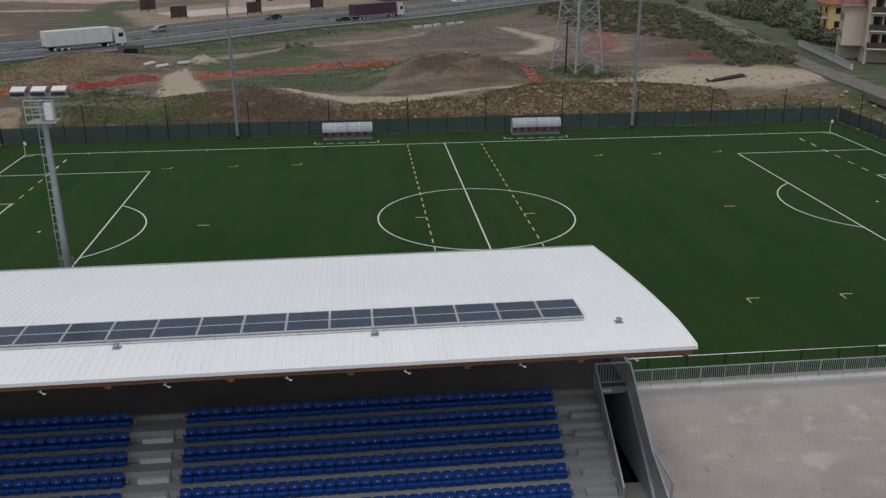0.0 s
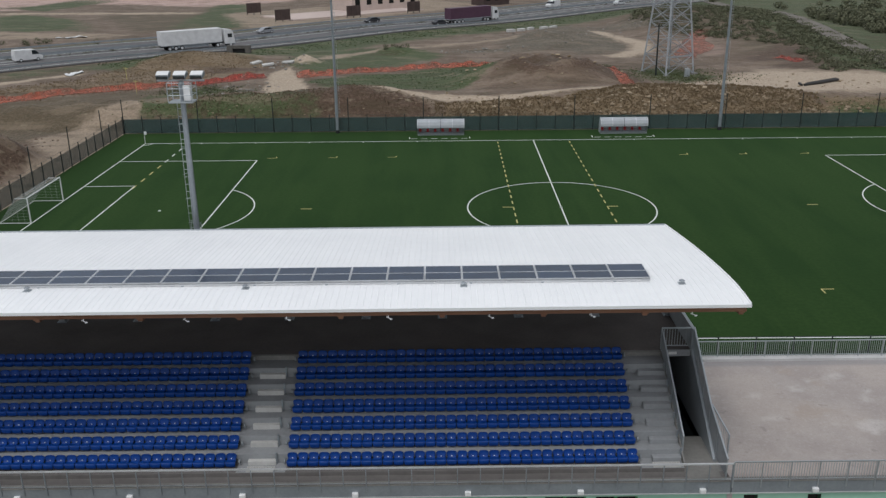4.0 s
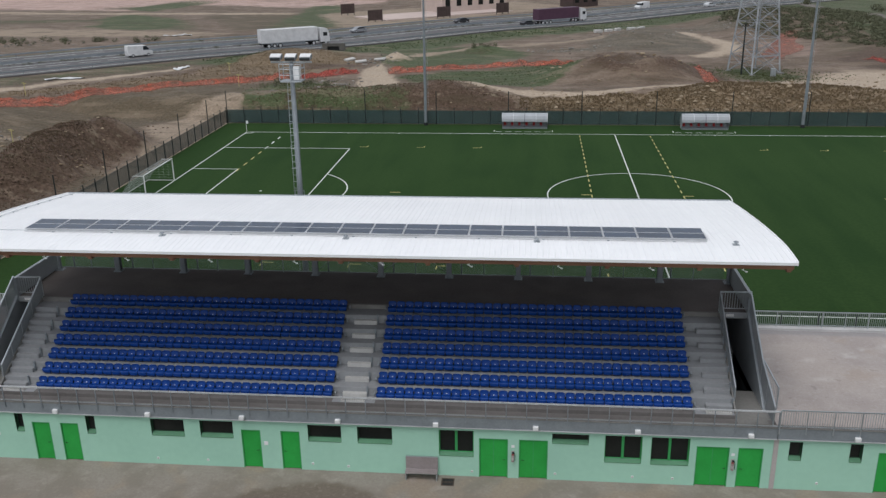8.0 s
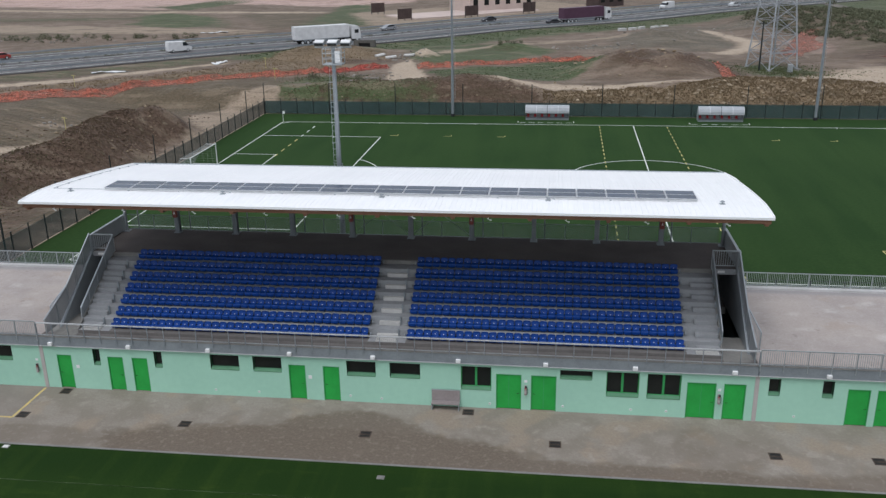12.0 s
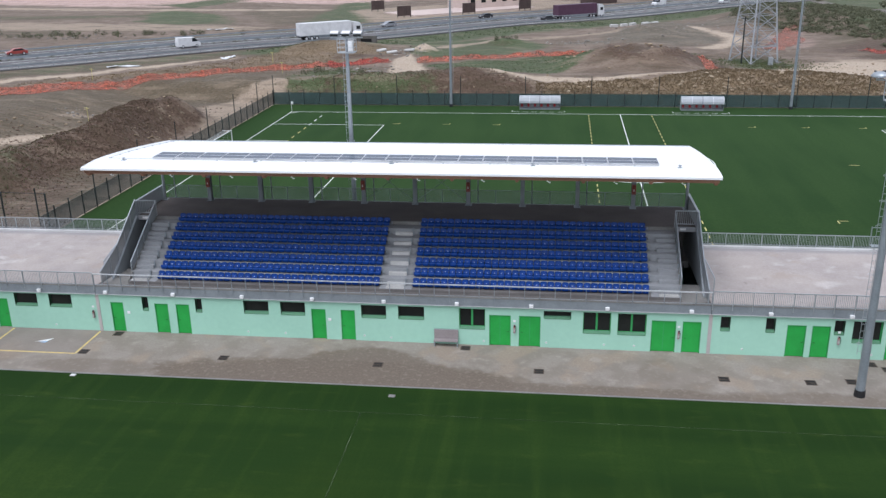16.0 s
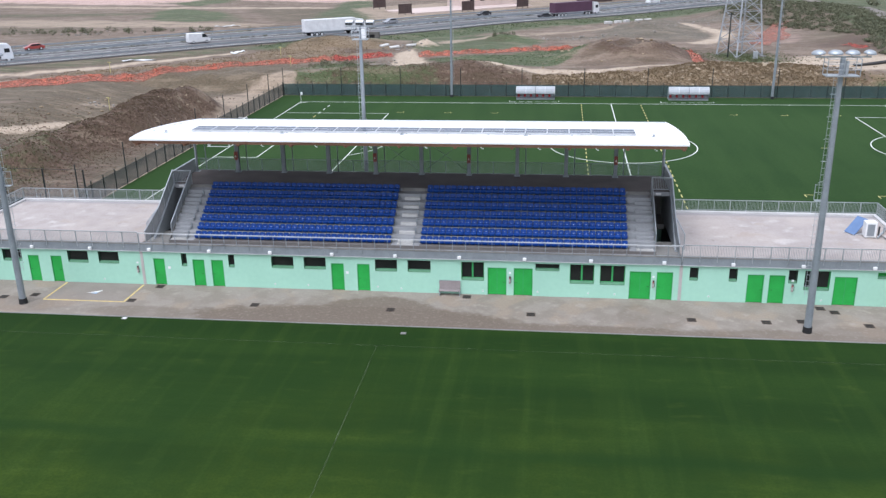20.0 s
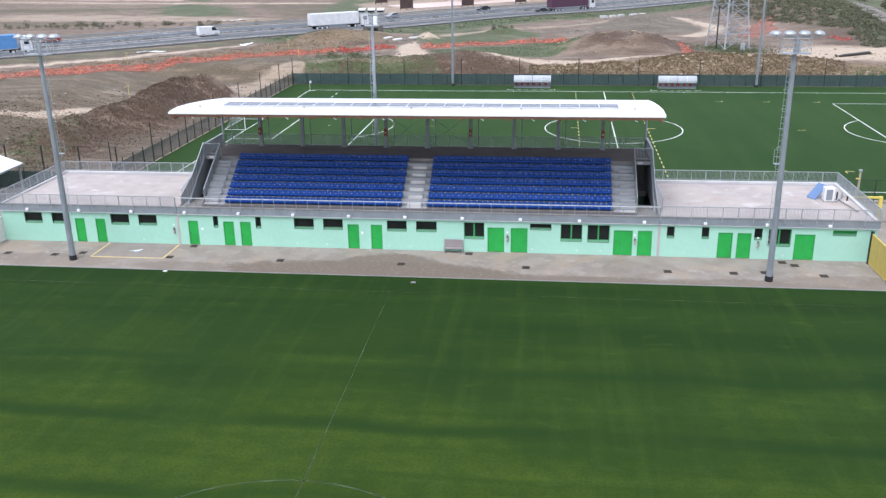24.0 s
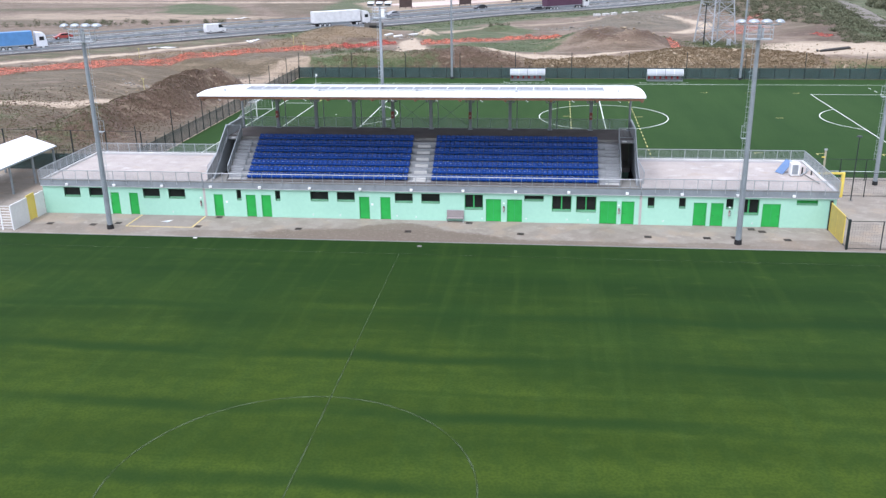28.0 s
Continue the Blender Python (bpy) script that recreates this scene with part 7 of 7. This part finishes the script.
for x, y, L, a in ((-76, 112.5, 6.5, 38), (-60, 126, 3.2, 35), (-84, 186, 7, 25)):
    pts = [(u, 0.5 * math.sin(u * 1.3) + v) for u in np.linspace(-L / 2, L / 2, 9) for v in (-0.7, 0.7)]
    c, s = math.cos(radians(a)), math.sin(radians(a))
    vs = [(x + u * c - v * s, y + u * s + v * c) for u, v in pts]
    top = [(p, q, gz(p, q) + 0.12 + 0.25 * random.random()) for p, q in vs]
    n = len(top)
    fs = [(2 * i, 2 * i + 1, 2 * i + 3, 2 * i + 2) for i in range(8)]
    m_ = Mesh().add(top + [(p, q, r - 0.1) for p, q, r in top], fs + [tuple(n + k for k in f[::-1]) for f in fs])
    solid("plastic_sheet", m_, M_WHITE, "crumpled white plastic sheet on the soil", "sheet", group="plastic sheets", smooth=True)
M_LANE_DARK = mat("weathered_headwall", (0.13, 0.122, 0.11), (0.09, 0.084, 0.075), 0.9, scale=0.8, fine=5)
cul = thing("culvert", "dark concrete culvert under the motorway bank", "culvert")
zc = gz(-36, 152)
part("headwall", Mesh().box(-38.6, -37.5, 151.2, 152.2, zc - 1.5, zc + 0.9).box(-34.9, -33.8, 151.2, 152.2, zc - 1.5, zc + 0.9).box(-38.6, -33.8, 151.2, 152.2, zc + 0.9, zc + 1.5), M_LANE_DARK, cul)
# Solid black slab put in for the darkness inside the culvert.
part("opening", box(-37.5, -34.9, 151.6, 151.8, zc - 1.4, zc + 0.9), M_BLACK, cul)
for i, (x, y, a) in enumerate(((-27, 133.5, 20), (-23.5, 135, -15), (-29.5, 135, 50))):
    s = solid("concrete_slab", box(-1.1, 1.1, -0.5, 0.5, 0, 0.35), M_STEP, "broken pale concrete slab", "slab", group="concrete slabs", bevel=0.05)
    s.matrix_world = pose(x, y, gz(x, y) + 0.05, 6, -5, a)
pipe = thing("pipe_stack", "dark pipes and beams lying on pale sand", "pipes")
for i in range(4):
    part("pipe", Mesh().tube((61 + 0.3 * i, 104.5 + 0.4 * i, gz(61, 105) + 0.25), (67.5, 107.5 + 0.35 * i, gz(67, 107) + 0.3), 0.2, n=8), M_DRAIN, pipe)
part("sleeper", Mesh().beam((60.5, 104.2, gz(61, 104) + 0.2), (60.9, 106.4, gz(61, 106) + 0.2), 0.3, 0.25), M_BLACK, pipe)


# ---- pylon ----
M_PYLON = mat("weathered_pylon_steel", (0.4, 0.42, 0.44), (0.3, 0.32, 0.34), 0.6, 0.3, scale=0.6, fine=5)

def pylon(x, y, h=36, half=3.05):
    p = thing("pylon", "grey lattice electricity pylon", "pylon", at=(x, y, gz(x, y)))
    p.rotation_euler.z = radians(28)
    top = 0.75

    def corner(k, z):
        f = half + (top - half) * min(1, z / (h * 0.8))
        sx, sy = ((-1, -1), (1, -1), (1, 1), (-1, 1))[k % 4]
        return Vector((sx * f, sy * f, z))
    for k in range(4):
        part("leg", Mesh().beam(corner(k, -0.5), corner(k, h * 0.8), 0.25, 0.25).beam(corner(k, h * 0.8), corner(k, h), 0.2, 0.2), M_PYLON, p)
        part("footing", box(*[c for s in (corner(k, 0),) for c in (s.x - 0.5, s.x + 0.5, s.y - 0.5, s.y + 0.5)], -0.5, 0.45), M_CONC, p)
    zs = [0.4, 3.4, 6.2, 8.8, 11.2, 13.4, 15.5, 17.5, 19.4, 21.2, 22.9, 24.5, 26.0, 27.4, 28.8]
    for a, b in zip(zs[:-1], zs[1:]):
        for k in range(4):
            part("brace", Mesh().beam(corner(k, a), corner(k + 1, b), 0.08, 0.08), M_PYLON, p)
            part("brace", Mesh().beam(corner(k + 1, a), corner(k, b), 0.08, 0.08), M_PYLON, p)
            part("strut", Mesh().beam(corner(k, b), corner(k + 1, b), 0.08, 0.08), M_PYLON, p)
            m0 = (corner(k, a) + corner(k + 1, b)) / 2
            part("strut", Mesh().beam(m0, (corner(k, b) + corner(k, a)) / 2, 0.045, 0.045), M_PYLON, p)
            part("strut", Mesh().beam(m0, (corner(k + 1, b) + corner(k + 1, a)) / 2, 0.045, 0.045), M_PYLON, p)
    for z in (26, 30, 34):
        part("crossarm", Mesh().beam((-7, 0, z), (7, 0, z), 0.25, 0.25).beam((-7, 0, z), (0, 0, z + 1.4), 0.15, 0.15).beam((7, 0, z), (0, 0, z + 1.4), 0.15, 0.15), M_PYLON, p)
    part("anti_climb", box(-half * 0.92, half * 0.92, -half * 0.92 - 0.02, -half * 0.92, 3.2, 3.5), M_PYLON, p)
    return p


pylon(43.5, 119.5)
pole = thing("wooden_pole", "dark weathered wooden pole beside the pylon", "pole", at=(40.6, 115.5, gz(40.6, 115.5)))
part("shaft", Mesh().tube((0, 0, -0.3), (0, 0, 8.4), 0.15, 0.11, 10), M_POST, pole)
part("crosspiece", Mesh().beam((-0.7, 0, 8.0), (0.7, 0, 8.0), 0.12, 0.12), M_POST, pole)
part("insulator", Mesh().tube((-0.6, 0, 8.06), (-0.6, 0, 8.3), 0.06, 0.04, 8), M_GALV, pole)
part("insulator", Mesh().tube((0.6, 0, 8.06), (0.6, 0, 8.3), 0.06, 0.04, 8), M_GALV, pole)
cab = thing("switch_cabinet", "small grey cabinet at the foot of the pylon", "cabinet", at=(45.5, 114.5, gz(45.5, 114.5)))
part("case", box(-0.4, 0.4, -0.25, 0.25, 0.1, 1.4), M_GALV, cab, bevel=0.03)
part("plinth", box(-0.45, 0.45, -0.3, 0.3, -0.2, 0.1), M_CONC, cab)
part("door_seam", box(-0.01, 0.01, -0.262, -0.25, 0.2, 1.3), M_GALV_DARK, cab)

# ---- vehicles on the motorway ----
M_TYRE = mat("tyre_rubber", (0.02, 0.02, 0.02), None, 0.8)
M_CARGLASS = mat("vehicle_glass", (0.02, 0.025, 0.03), None, 0.1, spec=0.6)


def road_pose(x, y, lane):
    d = np.hypot(ROAD_LINE[:, 0] - x, ROAD_LINE[:, 1] - y)
    i = int(np.clip(d.argmin(), 1, len(ROAD_LINE) - 2))
    t = ROAD_LINE[i + 1] - ROAD_LINE[i - 1]
    t = t / np.hypot(*t)
    p = ROAD_LINE[i] + t * np.dot(np.array([x, y]) - ROAD_LINE[i], t)
    p = p + np.array([-t[1], t[0]]) * lane
    ang = math.degrees(math.atan2(t[1], t[0])) + (180 if lane > 0 else 0)
    return pose(p[0], p[1], 3.015, 0, 0, ang)


def wheel(parent, x, y, r):
    s = 1 if y > 0 else -1
    t = part("wheel", Mesh().tube((x, y - 0.13 * s, r), (x, y + 0.02 * s, r), r, n=14), M_TYRE, parent)
    part("rim", Mesh().tube((x, y + 0.02 * s, r), (x, y + 0.035 * s, r), r * 0.6, n=10), M_ALU, t)


def truck(x, y, lane, colour, label, length=13.6, cab_colour=(0.7, 0.7, 0.7), trailers=1):
    v = thing("truck", label, "truck", "vehicles on the motorway")
    m = mat("truck_box", colour, None, 0.5)
    mc = mat("truck_cab", cab_colour, None, 0.4)
    per = (length - 0.6 * (trailers - 1)) / trailers
    for k in range(trailers):
        a = -length + k * (per + 0.6)
        bx = part("cargo_box", box(a, a + per, -1.25, 1.25, 1.15, 3.95), m, v, bevel=0.04)
        part("side_rail", box(a, a + per, -1.28, 1.28, 1.05, 1.2), M_GALV, bx)
        part("underrun", box(a + 2, a + per - 3, -1.15, 1.15, 0.5, 1.0), M_GALV_DARK, v)
        for w_ in (a + 1.6, a + 2.9, a + 4.2):
            for s in (-1.15, 1.15):
                wheel(v, w_, s, 0.5)
    part("chassis", box(-length, 2.6, -0.45, 0.45, 0.75, 1.05), M_BLACK, v)
    part("cab", Mesh().add([(x_, y_, z_) for y_ in (-1.22, 1.22) for x_, z_ in ((0.6, 0.6), (2.85, 0.6), (2.85, 1.6), (2.6, 3.0), (2.2, 3.5), (0.6, 3.7))],
                           [(0, 1, 2, 3, 4, 5), (11, 10, 9, 8, 7, 6), (0, 6, 7, 1), (1, 7, 8, 2), (2, 8, 9, 3), (3, 9, 10, 4), (4, 10, 11, 5), (5, 11, 6, 0)]), mc, v, bevel=0.05)
    part("windscreen", Mesh().add([(2.86, -1.05, 1.75), (2.86, 1.05, 1.75), (2.66, 1.05, 2.85), (2.66, -1.05, 2.85), (2.8, -1.05, 1.75), (2.8, 1.05, 1.75), (2.6, 1.05, 2.85), (2.6, -1.05, 2.85)],
                                  [(0, 1, 2, 3), (4, 7, 6, 5), (0, 4, 5, 1), (2, 6, 7, 3), (1, 5, 6, 2), (3, 7, 4, 0)]), M_CARGLASS, v)
    part("bumper", box(2.7, 2.95, -1.2, 1.2, 0.4, 0.8), M_GALV_DARK, v, bevel=0.03)
    for s in (-1.235, 1.235):
        part("side_window", box(1.3, 2.3, min(s, s * 0.99), max(s, s * 0.99), 1.9, 2.7), M_CARGLASS, v)
    for w_ in (1.9, -1.0):
        for s in (-1.15, 1.15):
            wheel(v, w_, s, 0.5)
    v.matrix_world = road_pose(x, y, lane)
    return v


def car(x, y, lane, colour, label, van=False):
    v = thing("van" if van else "car", label, "van" if van else "car", "vehicles on the motorway")
    m = mat("car_paint", colour, None, 0.3, spec=0.6)
    if van:
        prof = [(-2.6, 0.35), (2.5, 0.35), (2.6, 0.95), (1.9, 1.3), (1.2, 2.2), (-2.5, 2.3), (-2.65, 1.2)]
        glass = [(1.95, 1.3), (1.28, 2.08), (0.6, 2.08), (0.6, 1.3)]
        wd, ax = 0.97, 1.6
    else:
        prof = [(-2.1, 0.3), (2.1, 0.3), (2.15, 0.65), (1.2, 0.9), (0.45, 1.38), (-1.0, 1.42), (-1.75, 0.98), (-2.15, 0.9)]
        glass = [(1.1, 0.93), (0.42, 1.32), (-0.95, 1.36), (-1.6, 0.98)]
        wd, ax = 0.86, 1.3
    n = len(prof)
    part("body", Mesh().add([(a, s * wd * (0.86 if b > 1.3 and not van else 1), b) for s in (-1, 1) for a, b in prof],
                            [tuple(range(n)), tuple(range(n, 2 * n))[::-1]] + [(i, n + i, n + (i + 1) % n, (i + 1) % n) for i in range(n)]), m, v, bevel=0.05)
    k = len(glass)
    part("glazing", Mesh().add([(a, s * (wd + 0.012), b) for s in (-1, 1) for a, b in glass],
                               [tuple(range(k)), tuple(range(k, 2 * k))[::-1]] + [(i, k + i, k + (i + 1) % k, (i + 1) % k) for i in range(k)]), M_CARGLASS, v)
    for w_ in (-ax, ax):
        for s in (-wd, wd):
            wheel(v, w_, s, 0.33)
    for s in (-0.6, 0.6):
        part("headlight", box(2.08 if not van else 2.52, 2.17 if not van else 2.6, s - 0.15, s + 0.15, 0.62, 0.78), M_WHITE, v)
    v.matrix_world = road_pose(x, y, lane)
    return v


truck(-46, 166, -7.5, (0.7, 0.7, 0.7), "white box truck driving on the motorway", 13)
truck(17, 214, -7.5, (0.09, 0.04, 0.07), "articulated truck with a dark purple trailer", 14)
truck(-104, 108, -9.0, (0.1, 0.25, 0.5), "blue and white curtain-sided truck", 9, (0.7, 0.72, 0.75))
car(-74, 140, -4.2, (0.72, 0.72, 0.72), "white delivery van in the fast lane", True)
car(-30, 180, 8.5, (0.3, 0.31, 0.33), "silver grey car on the far carriageway")
car(-108, 128, 9.5, (0.35, 0.05, 0.04), "red car on the far carriageway")
car(4, 203, -9.5, (0.03, 0.03, 0.035), "black car on the near carriageway")
car(-52, 172, 4.2, (0.6, 0.6, 0.62), "silver car on the far carriageway")
car(62, 262, -4.2, (0.6, 0.61, 0.62), "pale car on the motorway")
car(-8, 204, 8.5, (0.03, 0.03, 0.035), "dark car on the far carriageway")
car(48, 246, 5.5, (0.72, 0.72, 0.72), "white van on the far carriageway", True)

# ---- far yard beyond the motorway ----
M_YARD = mat("pale_pink_render", (0.55, 0.45, 0.4), (0.46, 0.37, 0.33), 0.9, scale=0.1, fine=1)
M_RUST = mat("rusty_sheet", (0.08, 0.055, 0.05), (0.055, 0.038, 0.035), 0.7, scale=0.6, fine=6)


def yard_box(name, x, y, L, W, H, turn, material, label, cat):
    o = thing(name, label, cat, "yard buildings", at=(x, y, gz(x, y)))
    o.rotation_euler.z = radians(turn)
    part("wall", box(-L / 2, L / 2, -W / 2, W / 2, -1, H), material, o)
    part("roof", box(-L / 2 - 0.2, L / 2 + 0.2, -W / 2 - 0.2, W / 2 + 0.2, H, H + 0.3), M_CONC, o)
    n = max(2, int(L / 4))
    for i in range(n):
        cxx = -L / 2 + L * (i + 0.5) / n
        wd = part("window", box(cxx - 0.9, cxx + 0.9, -W / 2 - 0.06, -W / 2 - 0.01, H * 0.35, H * 0.75), M_GLASS, o)
        part("frame", box(cxx - 1.0, cxx + 1.0, -W / 2 - 0.09, -W / 2 - 0.03, H * 0.75, H * 0.79), M_WHITE, wd)
    return o


yard_box("warehouse", -16, 262, 26, 12, 6, 40, M_YARD, "low pale warehouse with dark openings", "building")
yard_box("shed", 22, 276, 12, 6, 4.5, 42, M_RUST, "dark rusty container shed", "shed")
for x, y in ((-51.5, 245), (-39, 222.5), (-20, 232), (-3, 246)):
    bb = thing("hoarding", "dark brown panel hoarding on posts", "hoarding", "hoardings", at=(x, y, gz(x, y)))
    bb.rotation_euler.z = radians(40)
    for k in range(3):
        part("panel", box(-2.4 + 1.62 * k, -0.84 + 1.62 * k, -0.06, 0.06, 0.5, 3.4), M_RUST, bb)
    for k in (-2.3, 0, 2.3):
        part("post", box(k - 0.08, k + 0.08, 0.06, 0.2, -0.5, 3.4), M_POST, bb)
solid("yard_slab", Mesh().box(-24, 24, -9, 9, -0.6, 0.12), M_YARD, "pale pink yard surface beyond the motorway", "yard", "structure").matrix_world = pose(-24, 246, 2.75, 0, 0, 41)

# ---- side road and houses ----
M_LANE = mat("worn_lane", (0.19, 0.17, 0.145), (0.135, 0.12, 0.102), 0.9, scale=0.3, fine=3)
SIDE = [(79, 50), (81, 92), (84, 124), (88.5, 168), (93, 225), (97, 320)]
sl = spline(SIDE, 6)
mb = Mesh()
rows = []
for i, p in enumerate(sl):
    d = (sl[min(i + 1, len(sl) - 1)] - sl[max(i - 1, 0)]).normalized()
    nrm = Vector((-d.y, d.x))
    z = max(gz(p.x, p.y), gz(p.x + 3, p.y), gz(p.x - 3, p.y)) + 0.15
    rows += [((p + nrm * o).x, (p + nrm * o).y, z - dz) for dz in (0, 1.0) for o in (-2.1, 2.1)]
fs = []
for i in range(len(sl) - 1):
    a = 4 * i
    fs += [(a, a + 1, a + 5, a + 4), (a, a + 4, a + 6, a + 2), (a + 1, a + 3, a + 7, a + 5)]
solid("side_road", mb.add(rows, fs), M_LANE, "narrow grey lane climbing past the houses", "road", "structure")


def house(x, y, L, W, storeys, turn, wall, label):
    h = thing("house", label, "house", at=(x, y, gz(x, y)))
    h.rotation_euler.z = radians(turn)
    H = 3.0 * storeys
    part("wall", box(-L / 2, L / 2, -W / 2, W / 2, -2, H), wall, h)
    e, rh = 0.7, 2.2
    rf = part("roof", Mesh().add([(-L / 2 - e, -W / 2 - e, H), (L / 2 + e, -W / 2 - e, H), (L / 2 + e, W / 2 + e, H), (-L / 2 - e, W / 2 + e, H), (-L / 2 + W / 2.5, 0, H + rh), (L / 2 - W / 2.5, 0, H + rh)],
                                 [(3, 2, 1, 0), (0, 1, 5, 4), (2, 3, 4, 5), (1, 2, 5), (3, 0, 4)]), mat("terracotta_tiles", (0.3, 0.12, 0.08), (0.22, 0.085, 0.06), 0.85, scale=0.6, fine=8), h, "hipped roof of red clay tiles")
    part("chimney", box(-0.4, 0.4, 0.6, 1.3, H + 0.8, H + 2.8), M_WHITE_WALL, rf)
    for s in range(storeys):
        z = 3.0 * s
        for side, length, put in (("s", L, lambda u, d: (u, -W / 2 - d)), ("w", W, lambda u, d: (-L / 2 - d, u))):
            n = max(2, int(length / 3.6))
            for i in range(n):
                u = -length / 2 + length * (i + 0.5) / n
                a, b = put(u - 0.55, 0.02), put(u + 0.55, 0.06)
                wd = part("window", box(min(a[0], b[0]), max(a[0], b[0]), min(a[1], b[1]), max(a[1], b[1]), z + 0.9, z + 2.3), M_GLASS, h)
                a, b = put(u - 0.65, 0.02), put(u + 0.65, 0.12)
                part("sill", box(min(a[0], b[0]), max(a[0], b[0]), min(a[1], b[1]), max(a[1], b[1]), z + 0.8, z + 0.9), M_WHITE, wd)
                if s and side == "w" and i % 2 == 0:
                    a, b = put(u - 1.5, 0.02), put(u + 1.5, 1.3)
                    ba = part("balcony", box(min(a[0], b[0]), max(a[0], b[0]), min(a[1], b[1]), max(a[1], b[1]), z - 0.1, z + 0.08), M_WHITE_WALL, h)
                    a, b = put(u - 1.5, 1.25), put(u + 1.5, 1.32)
                    part("railing", box(min(a[0], b[0]), max(a[0], b[0]), min(a[1], b[1]), max(a[1], b[1]), z + 0.1, z + 1.05), M_RUST, ba)
    return h


def apartment_house(x, y, turn):
    """Three storeys of balconies over an open parking level."""
    h = thing("apartment_house", "cream rendered apartment house with dark balconies and red roofs", "house", at=(x, y, gz(x, y)))
    h.rotation_euler.z = radians(turn)
    cream = mat("cream_render", (0.6, 0.52, 0.43), (0.53, 0.45, 0.37), 0.9, scale=0.3)
    tiles = mat("brown_red_tiles", (0.24, 0.11, 0.085), (0.17, 0.08, 0.062), 0.85, scale=0.6, fine=8)
    for a, b, d, top in ((0.0, 13.0, 0.0, 11.6), (-3.4, -0.02, 3.5, 9.6)):
        part("wall", box(a, b, d, 11.0, 2.6, top), cream, h)
        part("back_wall", box(a, b, d + 4, 11.0, -1.5, 2.59), cream, h)
        e = 0.7
        rf = part("roof", Mesh().add([(a - e, d - e, top), (b + e, d - e, top), (b + e, 11 + e, top), (a - e, 11 + e, top), ((a * 2 + b) / 3, (d + 11) / 2, top + 2.1), ((a + b * 2) / 3, (d + 11) / 2, top + 2.1)],
                                     [(3, 2, 1, 0), (0, 1, 5, 4), (2, 3, 4, 5), (1, 2, 5), (3, 0, 4)]), tiles, h, "hipped roof of brown-red tiles")
        part("eaves", box(a - e, b + e, d - e, 11 + e, top - 0.22, top - 0.004), M_JOINT, rf)
        part("chimney", box((a + b) / 2 - 0.35, (a + b) / 2 + 0.35, 6.6, 7.3, top + 1.0, top + 2.9), M_WHITE_WALL, rf)
    for cx in (0.3, 4.3, 8.6, 12.7):
        part("column", box(cx - 0.22, cx + 0.22, 0.0, 0.45, -1.5, 2.59), cream, h)
    for s in range(3):
        z = 2.7 + 2.95 * s
        for c0 in (2.2, 8.6):
            ba = part("balcony", box(c0 - 1.9, c0 + 1.9, -1.4, -0.01, z - 0.12, z + 0.08), M_WHITE_WALL, h, "pale balcony slab")
            part("balustrade", box(c0 - 1.9, c0 + 1.9, -1.4, -1.34, z + 0.1, z + 1.05), M_RUST, ba, "dark metal balustrade")
            for k in (-1.87, 1.81):
                part("balustrade", box(c0 + k, c0 + k + 0.06, -1.33, -0.02, z + 0.1, z + 1.05), M_RUST, ba)
            for k in (-0.9, 0.8):
                w_ = part("window", box(c0 + k - 0.5, c0 + k + 0.5, -0.07, -0.01, z + 0.1, z + 2.3), M_GLASS, h)
                part("shutter", box(c0 + k + 0.52, c0 + k + 0.85, -0.06, -0.01, z + 0.1, z + 2.3), M_RUST, w_)
        for k in (5.2, 8.2):
            w_ = part("window", box(-0.07, -0.01, k - 0.45, k + 0.45, z + 0.9, z + 2.2), M_GLASS, h) if s == 2 else part("window", box(-3.47, -3.41, k - 0.45, k + 0.45, z + 0.9, z + 2.2), M_GLASS, h)
            part("sill", box(-0.14 if s == 2 else -3.54, -0.01 if s == 2 else -3.41, k - 0.55, k + 0.55, z + 0.8, z + 0.88), M_WHITE, w_)
    return h


apartment_house(93.6, 118.6, -24)
house(118, 170, 8, 8, 2, -12, mat("yellow_render", (0.6, 0.45, 0.2), (0.52, 0.38, 0.17), 0.9, scale=0.3), "yellow rendered house with a red tiled roof")
gw = thing("garden_wall", "low whitish retaining wall beside the lane", "wall")
part("wall", Mesh().beam((88, 112, gz(88, 112) + 0.6), (93, 140, gz(93, 140) + 0.6), 0.3, 1.0), M_UPSTAND, gw)
part("coping", Mesh().beam((88, 112, gz(88, 112) + 1.15), (93, 140, gz(93, 140) + 1.15), 0.42, 0.1), M_CONC, gw)
